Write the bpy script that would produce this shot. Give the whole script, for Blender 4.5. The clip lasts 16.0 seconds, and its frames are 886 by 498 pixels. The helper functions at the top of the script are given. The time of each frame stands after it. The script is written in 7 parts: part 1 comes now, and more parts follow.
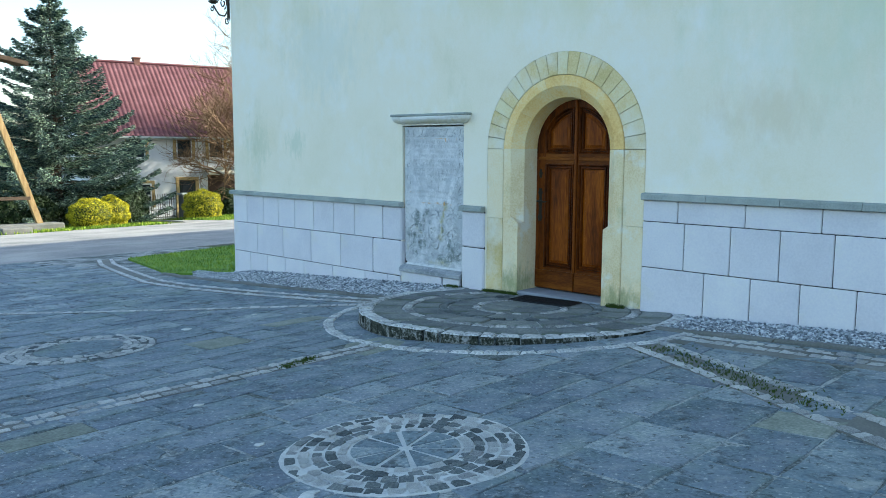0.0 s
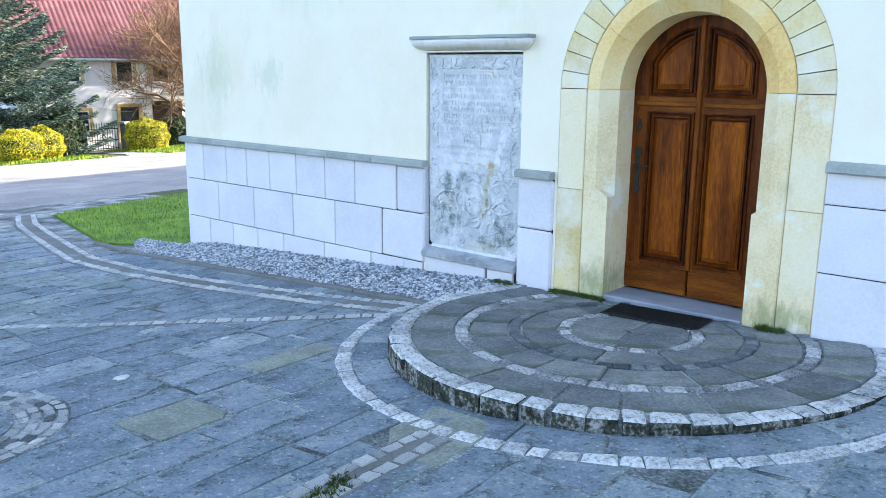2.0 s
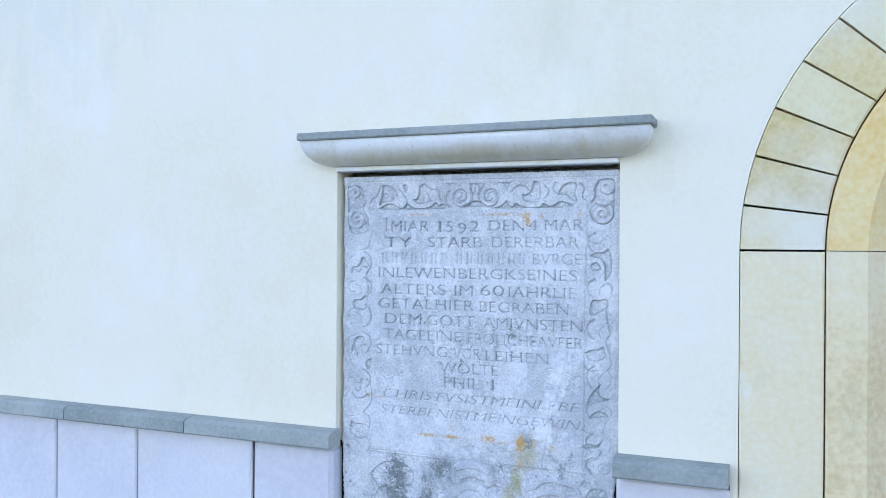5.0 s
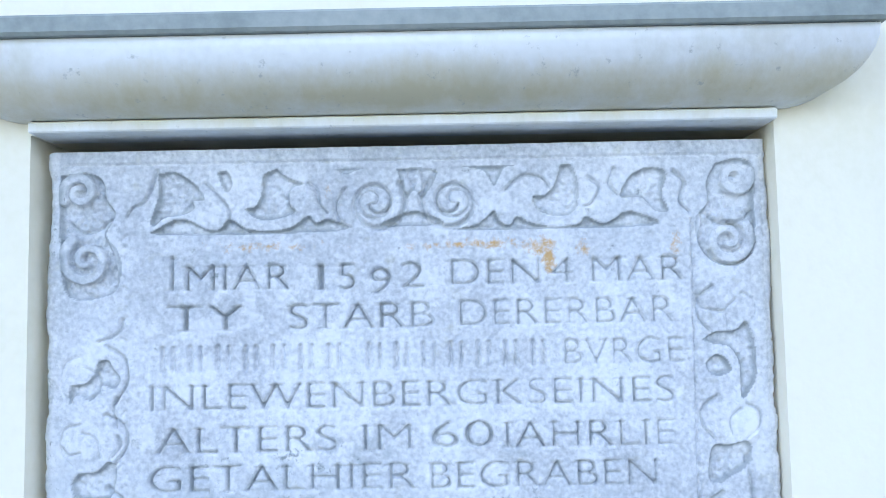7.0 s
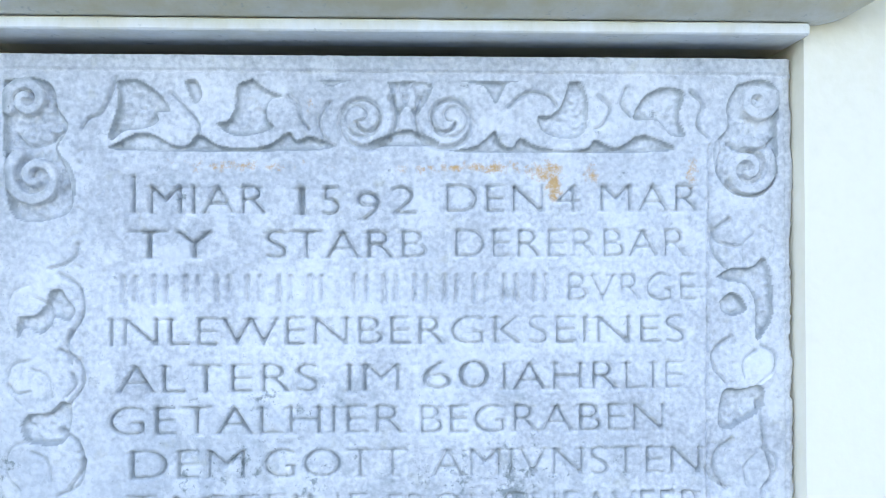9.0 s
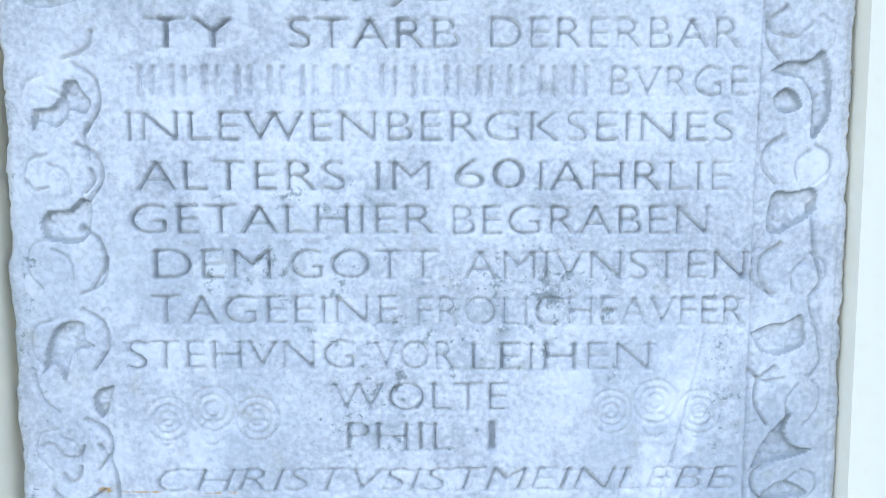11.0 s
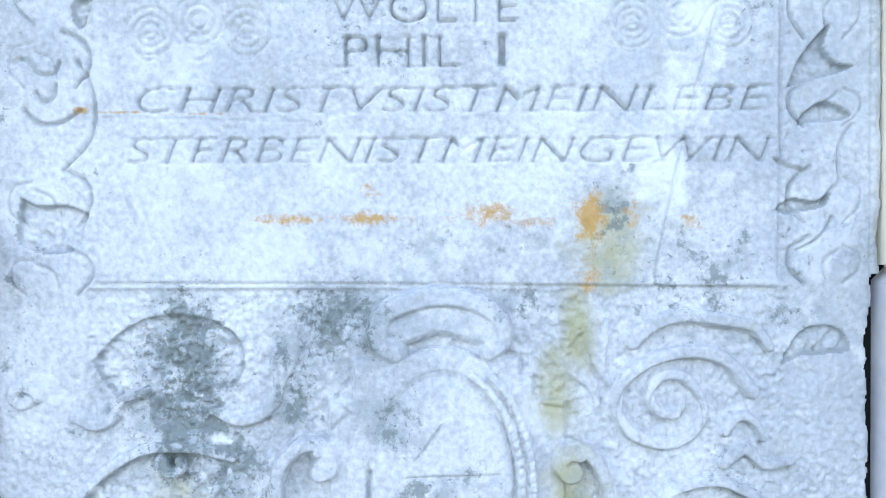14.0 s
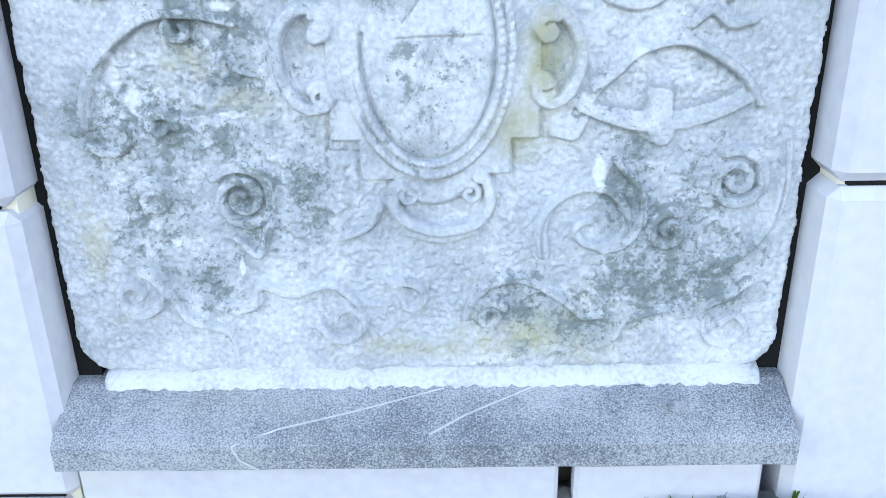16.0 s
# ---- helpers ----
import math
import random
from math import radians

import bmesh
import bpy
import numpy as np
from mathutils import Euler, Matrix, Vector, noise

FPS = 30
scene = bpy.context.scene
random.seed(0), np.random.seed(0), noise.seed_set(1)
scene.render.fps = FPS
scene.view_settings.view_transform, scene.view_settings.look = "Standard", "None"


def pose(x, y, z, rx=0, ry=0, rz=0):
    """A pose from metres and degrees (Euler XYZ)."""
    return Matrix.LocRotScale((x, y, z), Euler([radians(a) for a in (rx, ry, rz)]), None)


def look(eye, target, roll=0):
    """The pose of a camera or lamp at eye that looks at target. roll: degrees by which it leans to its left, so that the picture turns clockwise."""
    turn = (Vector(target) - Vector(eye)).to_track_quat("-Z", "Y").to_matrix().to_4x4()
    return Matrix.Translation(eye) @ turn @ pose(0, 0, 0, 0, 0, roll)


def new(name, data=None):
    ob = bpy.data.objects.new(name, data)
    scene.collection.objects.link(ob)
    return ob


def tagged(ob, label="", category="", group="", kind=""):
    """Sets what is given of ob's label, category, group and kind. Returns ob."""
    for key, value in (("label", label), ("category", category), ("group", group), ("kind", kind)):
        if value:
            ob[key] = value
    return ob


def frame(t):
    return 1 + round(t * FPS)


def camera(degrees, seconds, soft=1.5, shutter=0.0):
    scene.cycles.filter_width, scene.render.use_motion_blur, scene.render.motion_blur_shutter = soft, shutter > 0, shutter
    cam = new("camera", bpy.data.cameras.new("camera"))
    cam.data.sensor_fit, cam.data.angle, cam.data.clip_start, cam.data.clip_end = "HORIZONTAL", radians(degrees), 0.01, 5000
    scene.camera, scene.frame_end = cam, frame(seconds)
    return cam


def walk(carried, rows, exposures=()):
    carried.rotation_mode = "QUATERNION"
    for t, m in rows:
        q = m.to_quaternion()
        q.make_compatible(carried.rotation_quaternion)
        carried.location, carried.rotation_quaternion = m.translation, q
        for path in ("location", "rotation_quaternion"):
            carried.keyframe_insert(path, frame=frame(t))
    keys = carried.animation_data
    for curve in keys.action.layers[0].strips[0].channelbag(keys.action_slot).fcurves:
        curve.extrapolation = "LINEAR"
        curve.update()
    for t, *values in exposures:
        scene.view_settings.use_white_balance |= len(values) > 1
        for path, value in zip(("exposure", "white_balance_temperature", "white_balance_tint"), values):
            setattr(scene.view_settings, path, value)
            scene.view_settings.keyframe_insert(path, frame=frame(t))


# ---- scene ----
cam = camera(56.8, 16.0, soft=0.6)
METRES, EYE, TILT, LEAN, TURN = 9.8, 1.69, 0.0, 0.0, 43.7
ROWS = [
    (0.0, 0.0, 0.0, 0.0, 0.03, -7.05, -0.28),
    (0.5, -0.0137, 0.0774, 0.0054, -0.13, -8.44, 0.12),
    (1.0, -0.0326, 0.1485, 0.0067, 0.57, -9.42, -0.02),
    (1.5, -0.0495, 0.2214, 0.0074, -0.95, -12.15, 0.44),
    (2.0, -0.0753, 0.2817, 0.0122, -3.21, -12.37, -0.44),
    (2.5, -0.0921, 0.3538, 0.0089, -7.64, -10.77, 0.13),
    (3.0, -0.1059, 0.426, 0.0099, -9.15, -9.18, -0.68),
    (3.5, -0.1145, 0.4988, 0.0044, -13.34, -7.92, -0.54),
    (4.0, -0.1224, 0.5743, 0.0038, -14.19, -6.95, 0.24),
    (4.5, -0.1264, 0.6455, -0.0004, -17.65, -3.62, -0.1),
    (5.0, -0.122, 0.7101, -0.0007, -21.63, -0.11, -0.35),
    (7.5, -0.0811, 0.8875, 0.0017, -45.89, 4.33, 0.66),
    (8.0, -0.0808, 0.8874, 0.0011, -46.31, 3.64, 0.3),
    (10.5, -0.0779, 0.8925, -0.0085, -44.97, -4.55, -0.04),
    (11.0, -0.0774, 0.8932, -0.0146, -44.49, -5.53, -0.02),
    (11.5, -0.0763, 0.8957, -0.0239, -44.07, -5.67, -0.12),
    (12.0, -0.0746, 0.8991, -0.0338, -43.98, -5.61, -0.29),
    (12.5, -0.0729, 0.899, -0.0444, -43.86, -5.38, -0.26),
    (13.0, -0.0725, 0.8983, -0.0543, -43.75, -2.73, -0.14),
    (13.5, -0.0734, 0.8969, -0.0624, -43.68, -0.74, -0.08),
    (14.0, -0.073, 0.8965, -0.0676, -43.56, -0.56, 0.19),
    (14.5, -0.0764, 0.8919, -0.0729, -43.3, -9.26, 0.84),
    (15.0, -0.0779, 0.8899, -0.0757, -43.25, -15.19, 0.79),
    (15.5, -0.0779, 0.8891, -0.0792, -43.21, -20.77, 0.93),
    (16.0, -0.0778, 0.8886, -0.0801, -43.45, -22.17, 0.88),
]
EXPOSURES = [(0.0, 1.45, 6100, 2), (0.5, 1.92, 6330, 5), (1.0, 2.0, 6450, 8), (1.5, 2.25, 6300, 12), (2.5, 2.02, 6430, 17), (3.0, 1.86, 6500, 16), (3.5, 2.02, 6500, 19), (5.0, 2.06, 6480, 23), (8.0, 2.4, 6650, 20), (11.0, 2.33, 6850, 20), (12.0, 2.42, 6900, 20), (16.0, 2.5, 7150, 18)]
walk(cam, [(t, pose(0, 0, EYE, TILT, LEAN, TURN) @ pose(METRES * x, METRES * y, METRES * z, 90 + pitch, roll, yaw)) for t, x, y, z, yaw, pitch, roll in ROWS],
     EXPOSURES)

# world, sun and exposure
SUN_AZ, SUN_EL = (0.45, 0.893), 28.0
world = bpy.data.worlds.new("sky_world")
scene.world = world
world.use_nodes = True
wn = world.node_tree
sky = wn.nodes.new("ShaderNodeTexSky")
sky.sky_type = 'NISHITA'
sky.sun_disc = False
sky.sun_elevation = radians(SUN_EL)
sky.sun_rotation = math.atan2(SUN_AZ[0], SUN_AZ[1])
sky.air_density, sky.dust_density, sky.ozone_density = 1.0, 1.5, 1.0
wn.nodes["Background"].inputs["Strength"].default_value = 0.15
wn.links.new(sky.outputs[0], wn.nodes["Background"].inputs["Color"])
sun = new("sun", bpy.data.lights.new("sun", 'SUN'))
sun.data.energy, sun.data.angle, sun.data.color = 4.0, radians(0.5), (1.0, 0.9, 0.74)
ch = math.cos(radians(SUN_EL))
sun.matrix_world = look((SUN_AZ[0] * ch * 60, SUN_AZ[1] * ch * 60, math.sin(radians(SUN_EL)) * 60), (0, 0, 0))


# ---------------------------------------------------------------- materials
def mat(name, stops, scale=3.0, fine=40.0, rough=0.85, bump=0.3, depth=0.004, stretch=(1, 1, 1), rand=0.0, metal=0.0, spec=0.3, island=0.0, detail=6.0, mixfine=0.35, punch=1.7):
    """Noise at two scales through a ramp of base colours; bump of both; rand varies whole pieces."""
    m = bpy.data.materials.new(name)
    m.use_nodes = True
    nt = m.node_tree
    N, L = nt.nodes, nt.links
    bs = N["Principled BSDF"]
    tc = N.new("ShaderNodeTexCoord")
    mp = N.new("ShaderNodeMapping")
    mp.inputs["Scale"].default_value = stretch
    L.new(tc.outputs["Object"], mp.inputs["Vector"])
    vec = mp.outputs[0]
    if rand:
        oi = N.new("ShaderNodeObjectInfo")
        off = N.new("ShaderNodeVectorMath")
        off.operation = 'MULTIPLY_ADD'
        L.new(oi.outputs["Random"], off.inputs[0])
        off.inputs[1].default_value = (17, 29, 11)
        L.new(vec, off.inputs[2])
        vec = off.outputs[0]
    a = N.new("ShaderNodeTexNoise")
    a.inputs["Scale"].default_value, a.inputs["Detail"].default_value, a.inputs["Roughness"].default_value = scale, detail, 0.62
    b = N.new("ShaderNodeTexNoise")
    b.inputs["Scale"].default_value, b.inputs["Detail"].default_value = fine, 4.0
    L.new(vec, a.inputs["Vector"])
    L.new(vec, b.inputs["Vector"])
    mx = N.new("ShaderNodeMix")
    mx.inputs[0].default_value = mixfine
    L.new(a.outputs[0], mx.inputs[2])
    L.new(b.outputs[0], mx.inputs[3])
    ramp = N.new("ShaderNodeValToRGB")
    el = ramp.color_ramp.elements
    while len(el) < len(stops):
        el.new(0.5)
    for e, (p, c) in zip(el, stops):
        e.position, e.color = p, (*c, 1)
    pk = N.new("ShaderNodeMath")
    pk.operation = 'MULTIPLY_ADD'
    L.new(mx.outputs[0], pk.inputs[0])
    pk.inputs[1].default_value, pk.inputs[2].default_value = punch, 0.5 - 0.5 * punch
    fac = pk.outputs[0]
    if rand or island:
        src = N.new("ShaderNodeNewGeometry").outputs["Random Per Island"] if island else oi.outputs["Random"]
        ma = N.new("ShaderNodeMath")
        ma.operation = 'MULTIPLY_ADD'
        L.new(src, ma.inputs[0])
        ma.inputs[1].default_value = rand or island
        sh = N.new("ShaderNodeMath")
        sh.operation = 'SUBTRACT'
        L.new(fac, sh.inputs[0])
        sh.inputs[1].default_value = (rand or island) / 2
        L.new(sh.outputs[0], ma.inputs[2])
        fac = ma.outputs[0]
    L.new(fac, ramp.inputs[0])
    L.new(ramp.outputs[0], bs.inputs["Base Color"])
    bs.inputs["Roughness"].default_value, bs.inputs["Metallic"].default_value = rough, metal
    bs.inputs["Specular IOR Level"].default_value = spec
    if bump:
        bp = N.new("ShaderNodeBump")
        bp.inputs["Strength"].default_value, bp.inputs["Distance"].default_value = bump, depth
        L.new(mx.outputs[0], bp.inputs["Height"])
        L.new(bp.outputs[0], bs.inputs["Normal"])
    return m


def wash(m, colour, scale, lo, hi, amount, stretch=(1, 1, 1), seed=0.0):
    """Lays large stains of one colour over a material, by thresholded noise."""
    nt = m.node_tree
    N, L = nt.nodes, nt.links
    bs = N["Principled BSDF"]
    old = bs.inputs["Base Color"].links[0].from_socket
    tc = N.new("ShaderNodeTexCoord")
    mp = N.new("ShaderNodeMapping")
    mp.inputs["Scale"].default_value, mp.inputs["Location"].default_value = stretch, (seed, seed * 1.7, seed * 0.6)
    L.new(tc.outputs["Object"], mp.inputs["Vector"])
    n = N.new("ShaderNodeTexNoise")
    n.inputs["Scale"].default_value, n.inputs["Detail"].default_value, n.inputs["Roughness"].default_value = scale, 8.0, 0.65
    L.new(mp.outputs[0], n.inputs["Vector"])
    mr = N.new("ShaderNodeMapRange")
    mr.inputs["From Min"].default_value, mr.inputs["From Max"].default_value, mr.inputs["To Max"].default_value = lo, hi, amount
    L.new(n.outputs[0], mr.inputs["Value"])
    mx = N.new("ShaderNodeMix")
    mx.data_type = 'RGBA'
    L.new(mr.outputs[0], mx.inputs[0])
    L.new(old, mx.inputs[6])
    mx.inputs[7].default_value = (*colour, 1)
    L.new(mx.outputs[2], bs.inputs["Base Color"])
    return m


def flat_mat(name, c, rough=0.5, metal=0.0):
    return mat(name, [(0.3, tuple(v * 0.85 for v in c)), (0.7, tuple(min(1, v * 1.12) for v in c))], 6, 60, rough, 0.1, 0.002, metal=metal)


M_PLASTER = mat("plaster", [(0.2, (0.79, 0.72, 0.52)), (0.5, (0.87, 0.80, 0.635)), (0.8, (0.89, 0.85, 0.73))], 0.9, 70, 0.95, 0.5, 0.004, mixfine=0.25, punch=1.2)
wash(M_PLASTER, (0.62, 0.61, 0.40), 1.3, 0.56, 0.75, 0.5, (1, 1, 0.45), 3.0)
wash(M_PLASTER, (0.89, 0.87, 0.80), 2.2, 0.5, 0.7, 0.6, (1, 1, 0.8), 9.0)


def patch(m, centre, radius, colour, scale, lo, hi, amount):
    """One stain at a place, broken up by noise."""
    nt = m.node_tree
    N, L = nt.nodes, nt.links
    bs = N["Principled BSDF"]
    old = bs.inputs["Base Color"].links[0].from_socket
    tc = N.new("ShaderNodeTexCoord")
    mp = N.new("ShaderNodeMapping")
    mp.inputs["Location"].default_value = [-c / r for c, r in zip(centre, radius)]
    mp.inputs["Scale"].default_value = [1 / r for r in radius]
    L.new(tc.outputs["Object"], mp.inputs["Vector"])
    g = N.new("ShaderNodeTexGradient")
    g.gradient_type = 'SPHERICAL'
    L.new(mp.outputs[0], g.inputs["Vector"])
    n = N.new("ShaderNodeTexNoise")
    n.inputs["Scale"].default_value, n.inputs["Detail"].default_value, n.inputs["Roughness"].default_value = scale, 8.0, 0.7
    st = N.new("ShaderNodeMapping")
    st.inputs["Scale"].default_value = (1, 1, 0.4)
    L.new(tc.outputs["Object"], st.inputs["Vector"])
    L.new(st.outputs[0], n.inputs["Vector"])
    ma = N.new("ShaderNodeMath")
    ma.operation = 'MULTIPLY_ADD'
    L.new(g.outputs["Fac"], ma.inputs[0])
    ma.inputs[1].default_value = 0.6
    L.new(n.outputs[0], ma.inputs[2])
    mr = N.new("ShaderNodeMapRange")
    mr.inputs["From Min"].default_value, mr.inputs["From Max"].default_value, mr.inputs["To Max"].default_value = lo, hi, amount
    L.new(ma.outputs[0], mr.inputs["Value"])
    mx = N.new("ShaderNodeMix")
    mx.data_type = 'RGBA'
    L.new(mr.outputs[0], mx.inputs[0])
    L.new(old, mx.inputs[6])
    mx.inputs[7].default_value = (*colour, 1)
    L.new(mx.outputs[2], bs.inputs["Base Color"])


patch(M_PLASTER, (-10.1, 6.72, 1.75), (0.7, 1.0, 0.8), (0.52, 0.57, 0.38), 16, 0.80, 1.05, 0.4)
patch(M_PLASTER, (-9.2, 6.72, 1.75), (0.5, 1.0, 0.4), (0.48, 0.57, 0.38), 16, 0.80, 1.02, 0.4)
patch(M_PLASTER, (-8.6, 6.72, 2.9), (1.4, 1.0, 1.0), (0.72, 0.72, 0.60), 7, 0.70, 0.95, 0.5)
patch(M_PLASTER, (-5.0, 6.72, 3.5), (2.5, 1.0, 1.0), (0.74, 0.70, 0.45), 3, 0.66, 1.0, 0.5)
patch(M_PLASTER, (-1.5, 6.72, 3.0), (2.6, 1.0, 1.6), (0.62, 0.68, 0.46), 3, 0.62, 1.0, 0.5)
patch(M_PLASTER, (-2.8, 6.72, 2.0), (0.9, 1.0, 0.5), (0.72, 0.62, 0.42), 5, 0.72, 1.0, 0.5)
M_BLOCK = mat("plinth_stone", [(0.2, (0.60, 0.585, 0.61)), (0.5, (0.69, 0.67, 0.685)), (0.8, (0.76, 0.74, 0.72))], 1.6, 55, 0.85, 0.3, 0.0025, rand=0.25)
wash(M_BLOCK, (0.72, 0.70, 0.52), 1.8, 0.58, 0.72, 0.4, seed=5.0)
M_CAP = mat("grey_cap_stone", [(0.2, (0.24, 0.27, 0.25)), (0.5, (0.33, 0.36, 0.33)), (0.8, (0.42, 0.44, 0.40))], 4, 70, 0.85, 0.4, 0.003, rand=0.3)
M_CORNICE = mat("cornice_stone", [(0.2, (0.78, 0.77, 0.73)), (0.5, (0.86, 0.855, 0.82)), (0.8, (0.90, 0.895, 0.87))], 3, 80, 0.85, 0.35, 0.003)
patch(M_CORNICE, (-6.6, 6.66, 1.975), (1.3, 0.5, 0.05), (0.62, 0.52, 0.27), 9, 0.62, 1.05, 0.75)
wash(M_CORNICE, (0.60, 0.57, 0.42), 7.0, 0.56, 0.72, 0.45, (1, 1, 0.5), 6.0)
wash(M_CORNICE, (0.45, 0.45, 0.40), 60.0, 0.62, 0.70, 0.6, (1, 1, 1), 16.0)
M_VOUSS = mat("sandstone_voussoir", [(0.2, (0.58, 0.45, 0.19)), (0.5, (0.74, 0.60, 0.31)), (0.8, (0.79, 0.71, 0.45))], 2.5, 60, 0.9, 0.5, 0.005, rand=0.3)
M_OCHRE = mat("ochre_sandstone", [(0.2, (0.66, 0.37, 0.11)), (0.5, (0.83, 0.57, 0.22)), (0.8, (0.86, 0.70, 0.38))], 2.2, 60, 0.9, 0.5, 0.004, rand=0.3)
M_JAMB = mat("pale_jamb_stone", [(0.2, (0.66, 0.50, 0.25)), (0.5, (0.81, 0.68, 0.42)), (0.8, (0.84, 0.76, 0.56))], 2.0, 60, 0.9, 0.4, 0.004, rand=0.3)
wash(M_JAMB, (0.40, 0.40, 0.22), 2.6, 0.58, 0.78, 0.5, seed=4.0)
patch(M_JAMB, (-5.4, 6.72, 0.25), (0.7, 0.8, 0.35), (0.22, 0.25, 0.10), 14, 0.75, 1.05, 0.7)
patch(M_JAMB, (-4.1, 6.72, 0.25), (0.5, 0.8, 0.30), (0.22, 0.25, 0.10), 14, 0.75, 1.05, 0.7)
wash(M_JAMB, (0.84, 0.84, 0.78), 3.0, 0.56, 0.66, 0.6, seed=41.0)
wash(M_VOUSS, (0.82, 0.80, 0.70), 1.6, 0.46, 0.62, 0.7, seed=28.0)
wash(M_OCHRE, (0.82, 0.72, 0.46), 4.0, 0.55, 0.68, 0.6, seed=38.0)
M_WOOD = mat("stained_oak", [(0.26, (0.038, 0.009, 0.002)), (0.5, (0.11, 0.026, 0.003)), (0.74, (0.20, 0.052, 0.005))], 2.0, 24, 0.42, 0.3, 0.0012, stretch=(6, 6, 0.7), rand=0.25, spec=0.10)
M_WOODH = mat("stained_oak_crosswise", [(0.26, (0.055, 0.014, 0.003)), (0.5, (0.125, 0.033, 0.004)), (0.74, (0.22, 0.066, 0.008))], 2.0, 24, 0.42, 0.3, 0.0012, stretch=(0.7, 6, 6), rand=0.2, spec=0.10)
M_PANEL = mat("oak_panel", [(0.26, (0.070, 0.016, 0.002)), (0.5, (0.17, 0.039, 0.003)), (0.76, (0.33, 0.090, 0.006))], 2.0, 20, 0.40, 0.3, 0.0012, stretch=(4, 4, 0.5), rand=0.2, spec=0.10)
M_MOULD = mat("dark_oak_moulding", [(0.28, (0.030, 0.007, 0.002)), (0.5, (0.085, 0.019, 0.002)), (0.72, (0.17, 0.042, 0.004))], 2.2, 24, 0.40, 0.3, 0.0012, stretch=(5, 5, 0.7), rand=0.2, spec=0.10)
M_IRON = flat_mat("dark_wrought_iron", (0.030, 0.026, 0.018), 0.55, 0.3)
M_RUBBER = flat_mat("black_rubber", (0.012, 0.013, 0.014), 0.7)
M_THRESH = mat("threshold_stone", [(0.25, (0.22, 0.235, 0.255)), (0.75, (0.35, 0.36, 0.375))], 3, 90, 0.8, 0.3, 0.002)
M_FLAG = mat("flagstone", [(0.12, (0.062, 0.084, 0.10)), (0.38, (0.138, 0.185, 0.215)), (0.62, (0.215, 0.262, 0.285)), (0.9, (0.42, 0.45, 0.44))], 2.6, 55, 0.75, 0.9, 0.008, rand=0.30, spec=0.35, detail=9, mixfine=0.45)
M_FLAGJ = mat("flagstone_far", [(0.12, (0.062, 0.084, 0.10)), (0.38, (0.138, 0.185, 0.215)), (0.62, (0.215, 0.262, 0.285)), (0.9, (0.42, 0.45, 0.44))], 2.6, 55, 0.75, 0.9, 0.008, island=0.30, spec=0.35, detail=9, mixfine=0.45)
for _m in (M_FLAG, M_FLAGJ):
    wash(_m, (0.23, 0.22, 0.30), 1.1, 0.56, 0.72, 0.35, seed=33.0)
    wash(_m, (0.19, 0.24, 0.16), 0.9, 0.50, 0.68, 0.65, seed=7.0)
    wash(_m, (0.42, 0.43, 0.40), 5.0, 0.54, 0.68, 0.6, seed=1.0)
    wash(_m, (0.040, 0.045, 0.05), 6.0, 0.55, 0.64, 0.75, seed=13.0)
    wash(_m, (0.030, 0.040, 0.035), 22.0, 0.57, 0.64, 0.7, seed=17.0)
    wash(_m, (0.58, 0.59, 0.56), 42.0, 0.59, 0.66, 0.55, seed=21.0)
M_MORTAR = mat("joint_mortar", [(0.32, (0.06, 0.07, 0.06)), (0.48, (0.17, 0.19, 0.19)), (0.66, (0.44, 0.45, 0.43))], 2.5, 60, 0.95, 0.6, 0.006)
M_COBBLE = mat("granite_cobble", [(0.12, (0.22, 0.225, 0.23)), (0.34, (0.44, 0.445, 0.44)), (0.58, (0.60, 0.60, 0.58)), (0.85, (0.74, 0.73, 0.70))], 12, 80, 0.85, 1.0, 0.010, rand=0.45, mixfine=0.5)
wash(M_COBBLE, (0.10, 0.11, 0.09), 4.0, 0.60, 0.70, 0.4, seed=9.0)
wash(M_COBBLE, (0.17, 0.18, 0.185), 38.0, 0.54, 0.62, 0.65, seed=19.0)
M_DARKCOB = mat("dark_basalt_cobble", [(0.2, (0.05, 0.06, 0.062)), (0.55, (0.125, 0.145, 0.148)), (0.9, (0.30, 0.31, 0.30))], 6, 70, 0.8, 0.7, 0.006, rand=0.45)
M_LIME = mat("pale_lime_mortar", [(0.2, (0.42, 0.43, 0.42)), (0.8, (0.72, 0.72, 0.69))], 5, 70, 0.95, 0.6, 0.005)
M_GRAVEL = mat("gravel_stone", [(0.15, (0.12, 0.135, 0.15)), (0.5, (0.33, 0.35, 0.365)), (0.85, (0.68, 0.69, 0.69))], 20, 90, 0.9, 0.3, 0.002, island=0.75)
M_KERB = mat("concrete_edging", [(0.2, (0.10, 0.105, 0.09)), (0.6, (0.19, 0.19, 0.175)), (0.9, (0.28, 0.28, 0.26))], 3, 70, 0.9, 0.6, 0.005)
M_ROAD = mat("road_asphalt", [(0.25, (0.17, 0.17, 0.17)), (0.5, (0.28, 0.275, 0.265)), (0.75, (0.40, 0.385, 0.36))], 0.5, 20, 0.9, 0.4, 0.01)
M_EARTH = mat("earth_ground", [(0.2, (0.035, 0.055, 0.015)), (0.5, (0.06, 0.09, 0.025)), (0.8, (0.11, 0.12, 0.05))], 0.7, 12, 0.95, 0.6, 0.03)
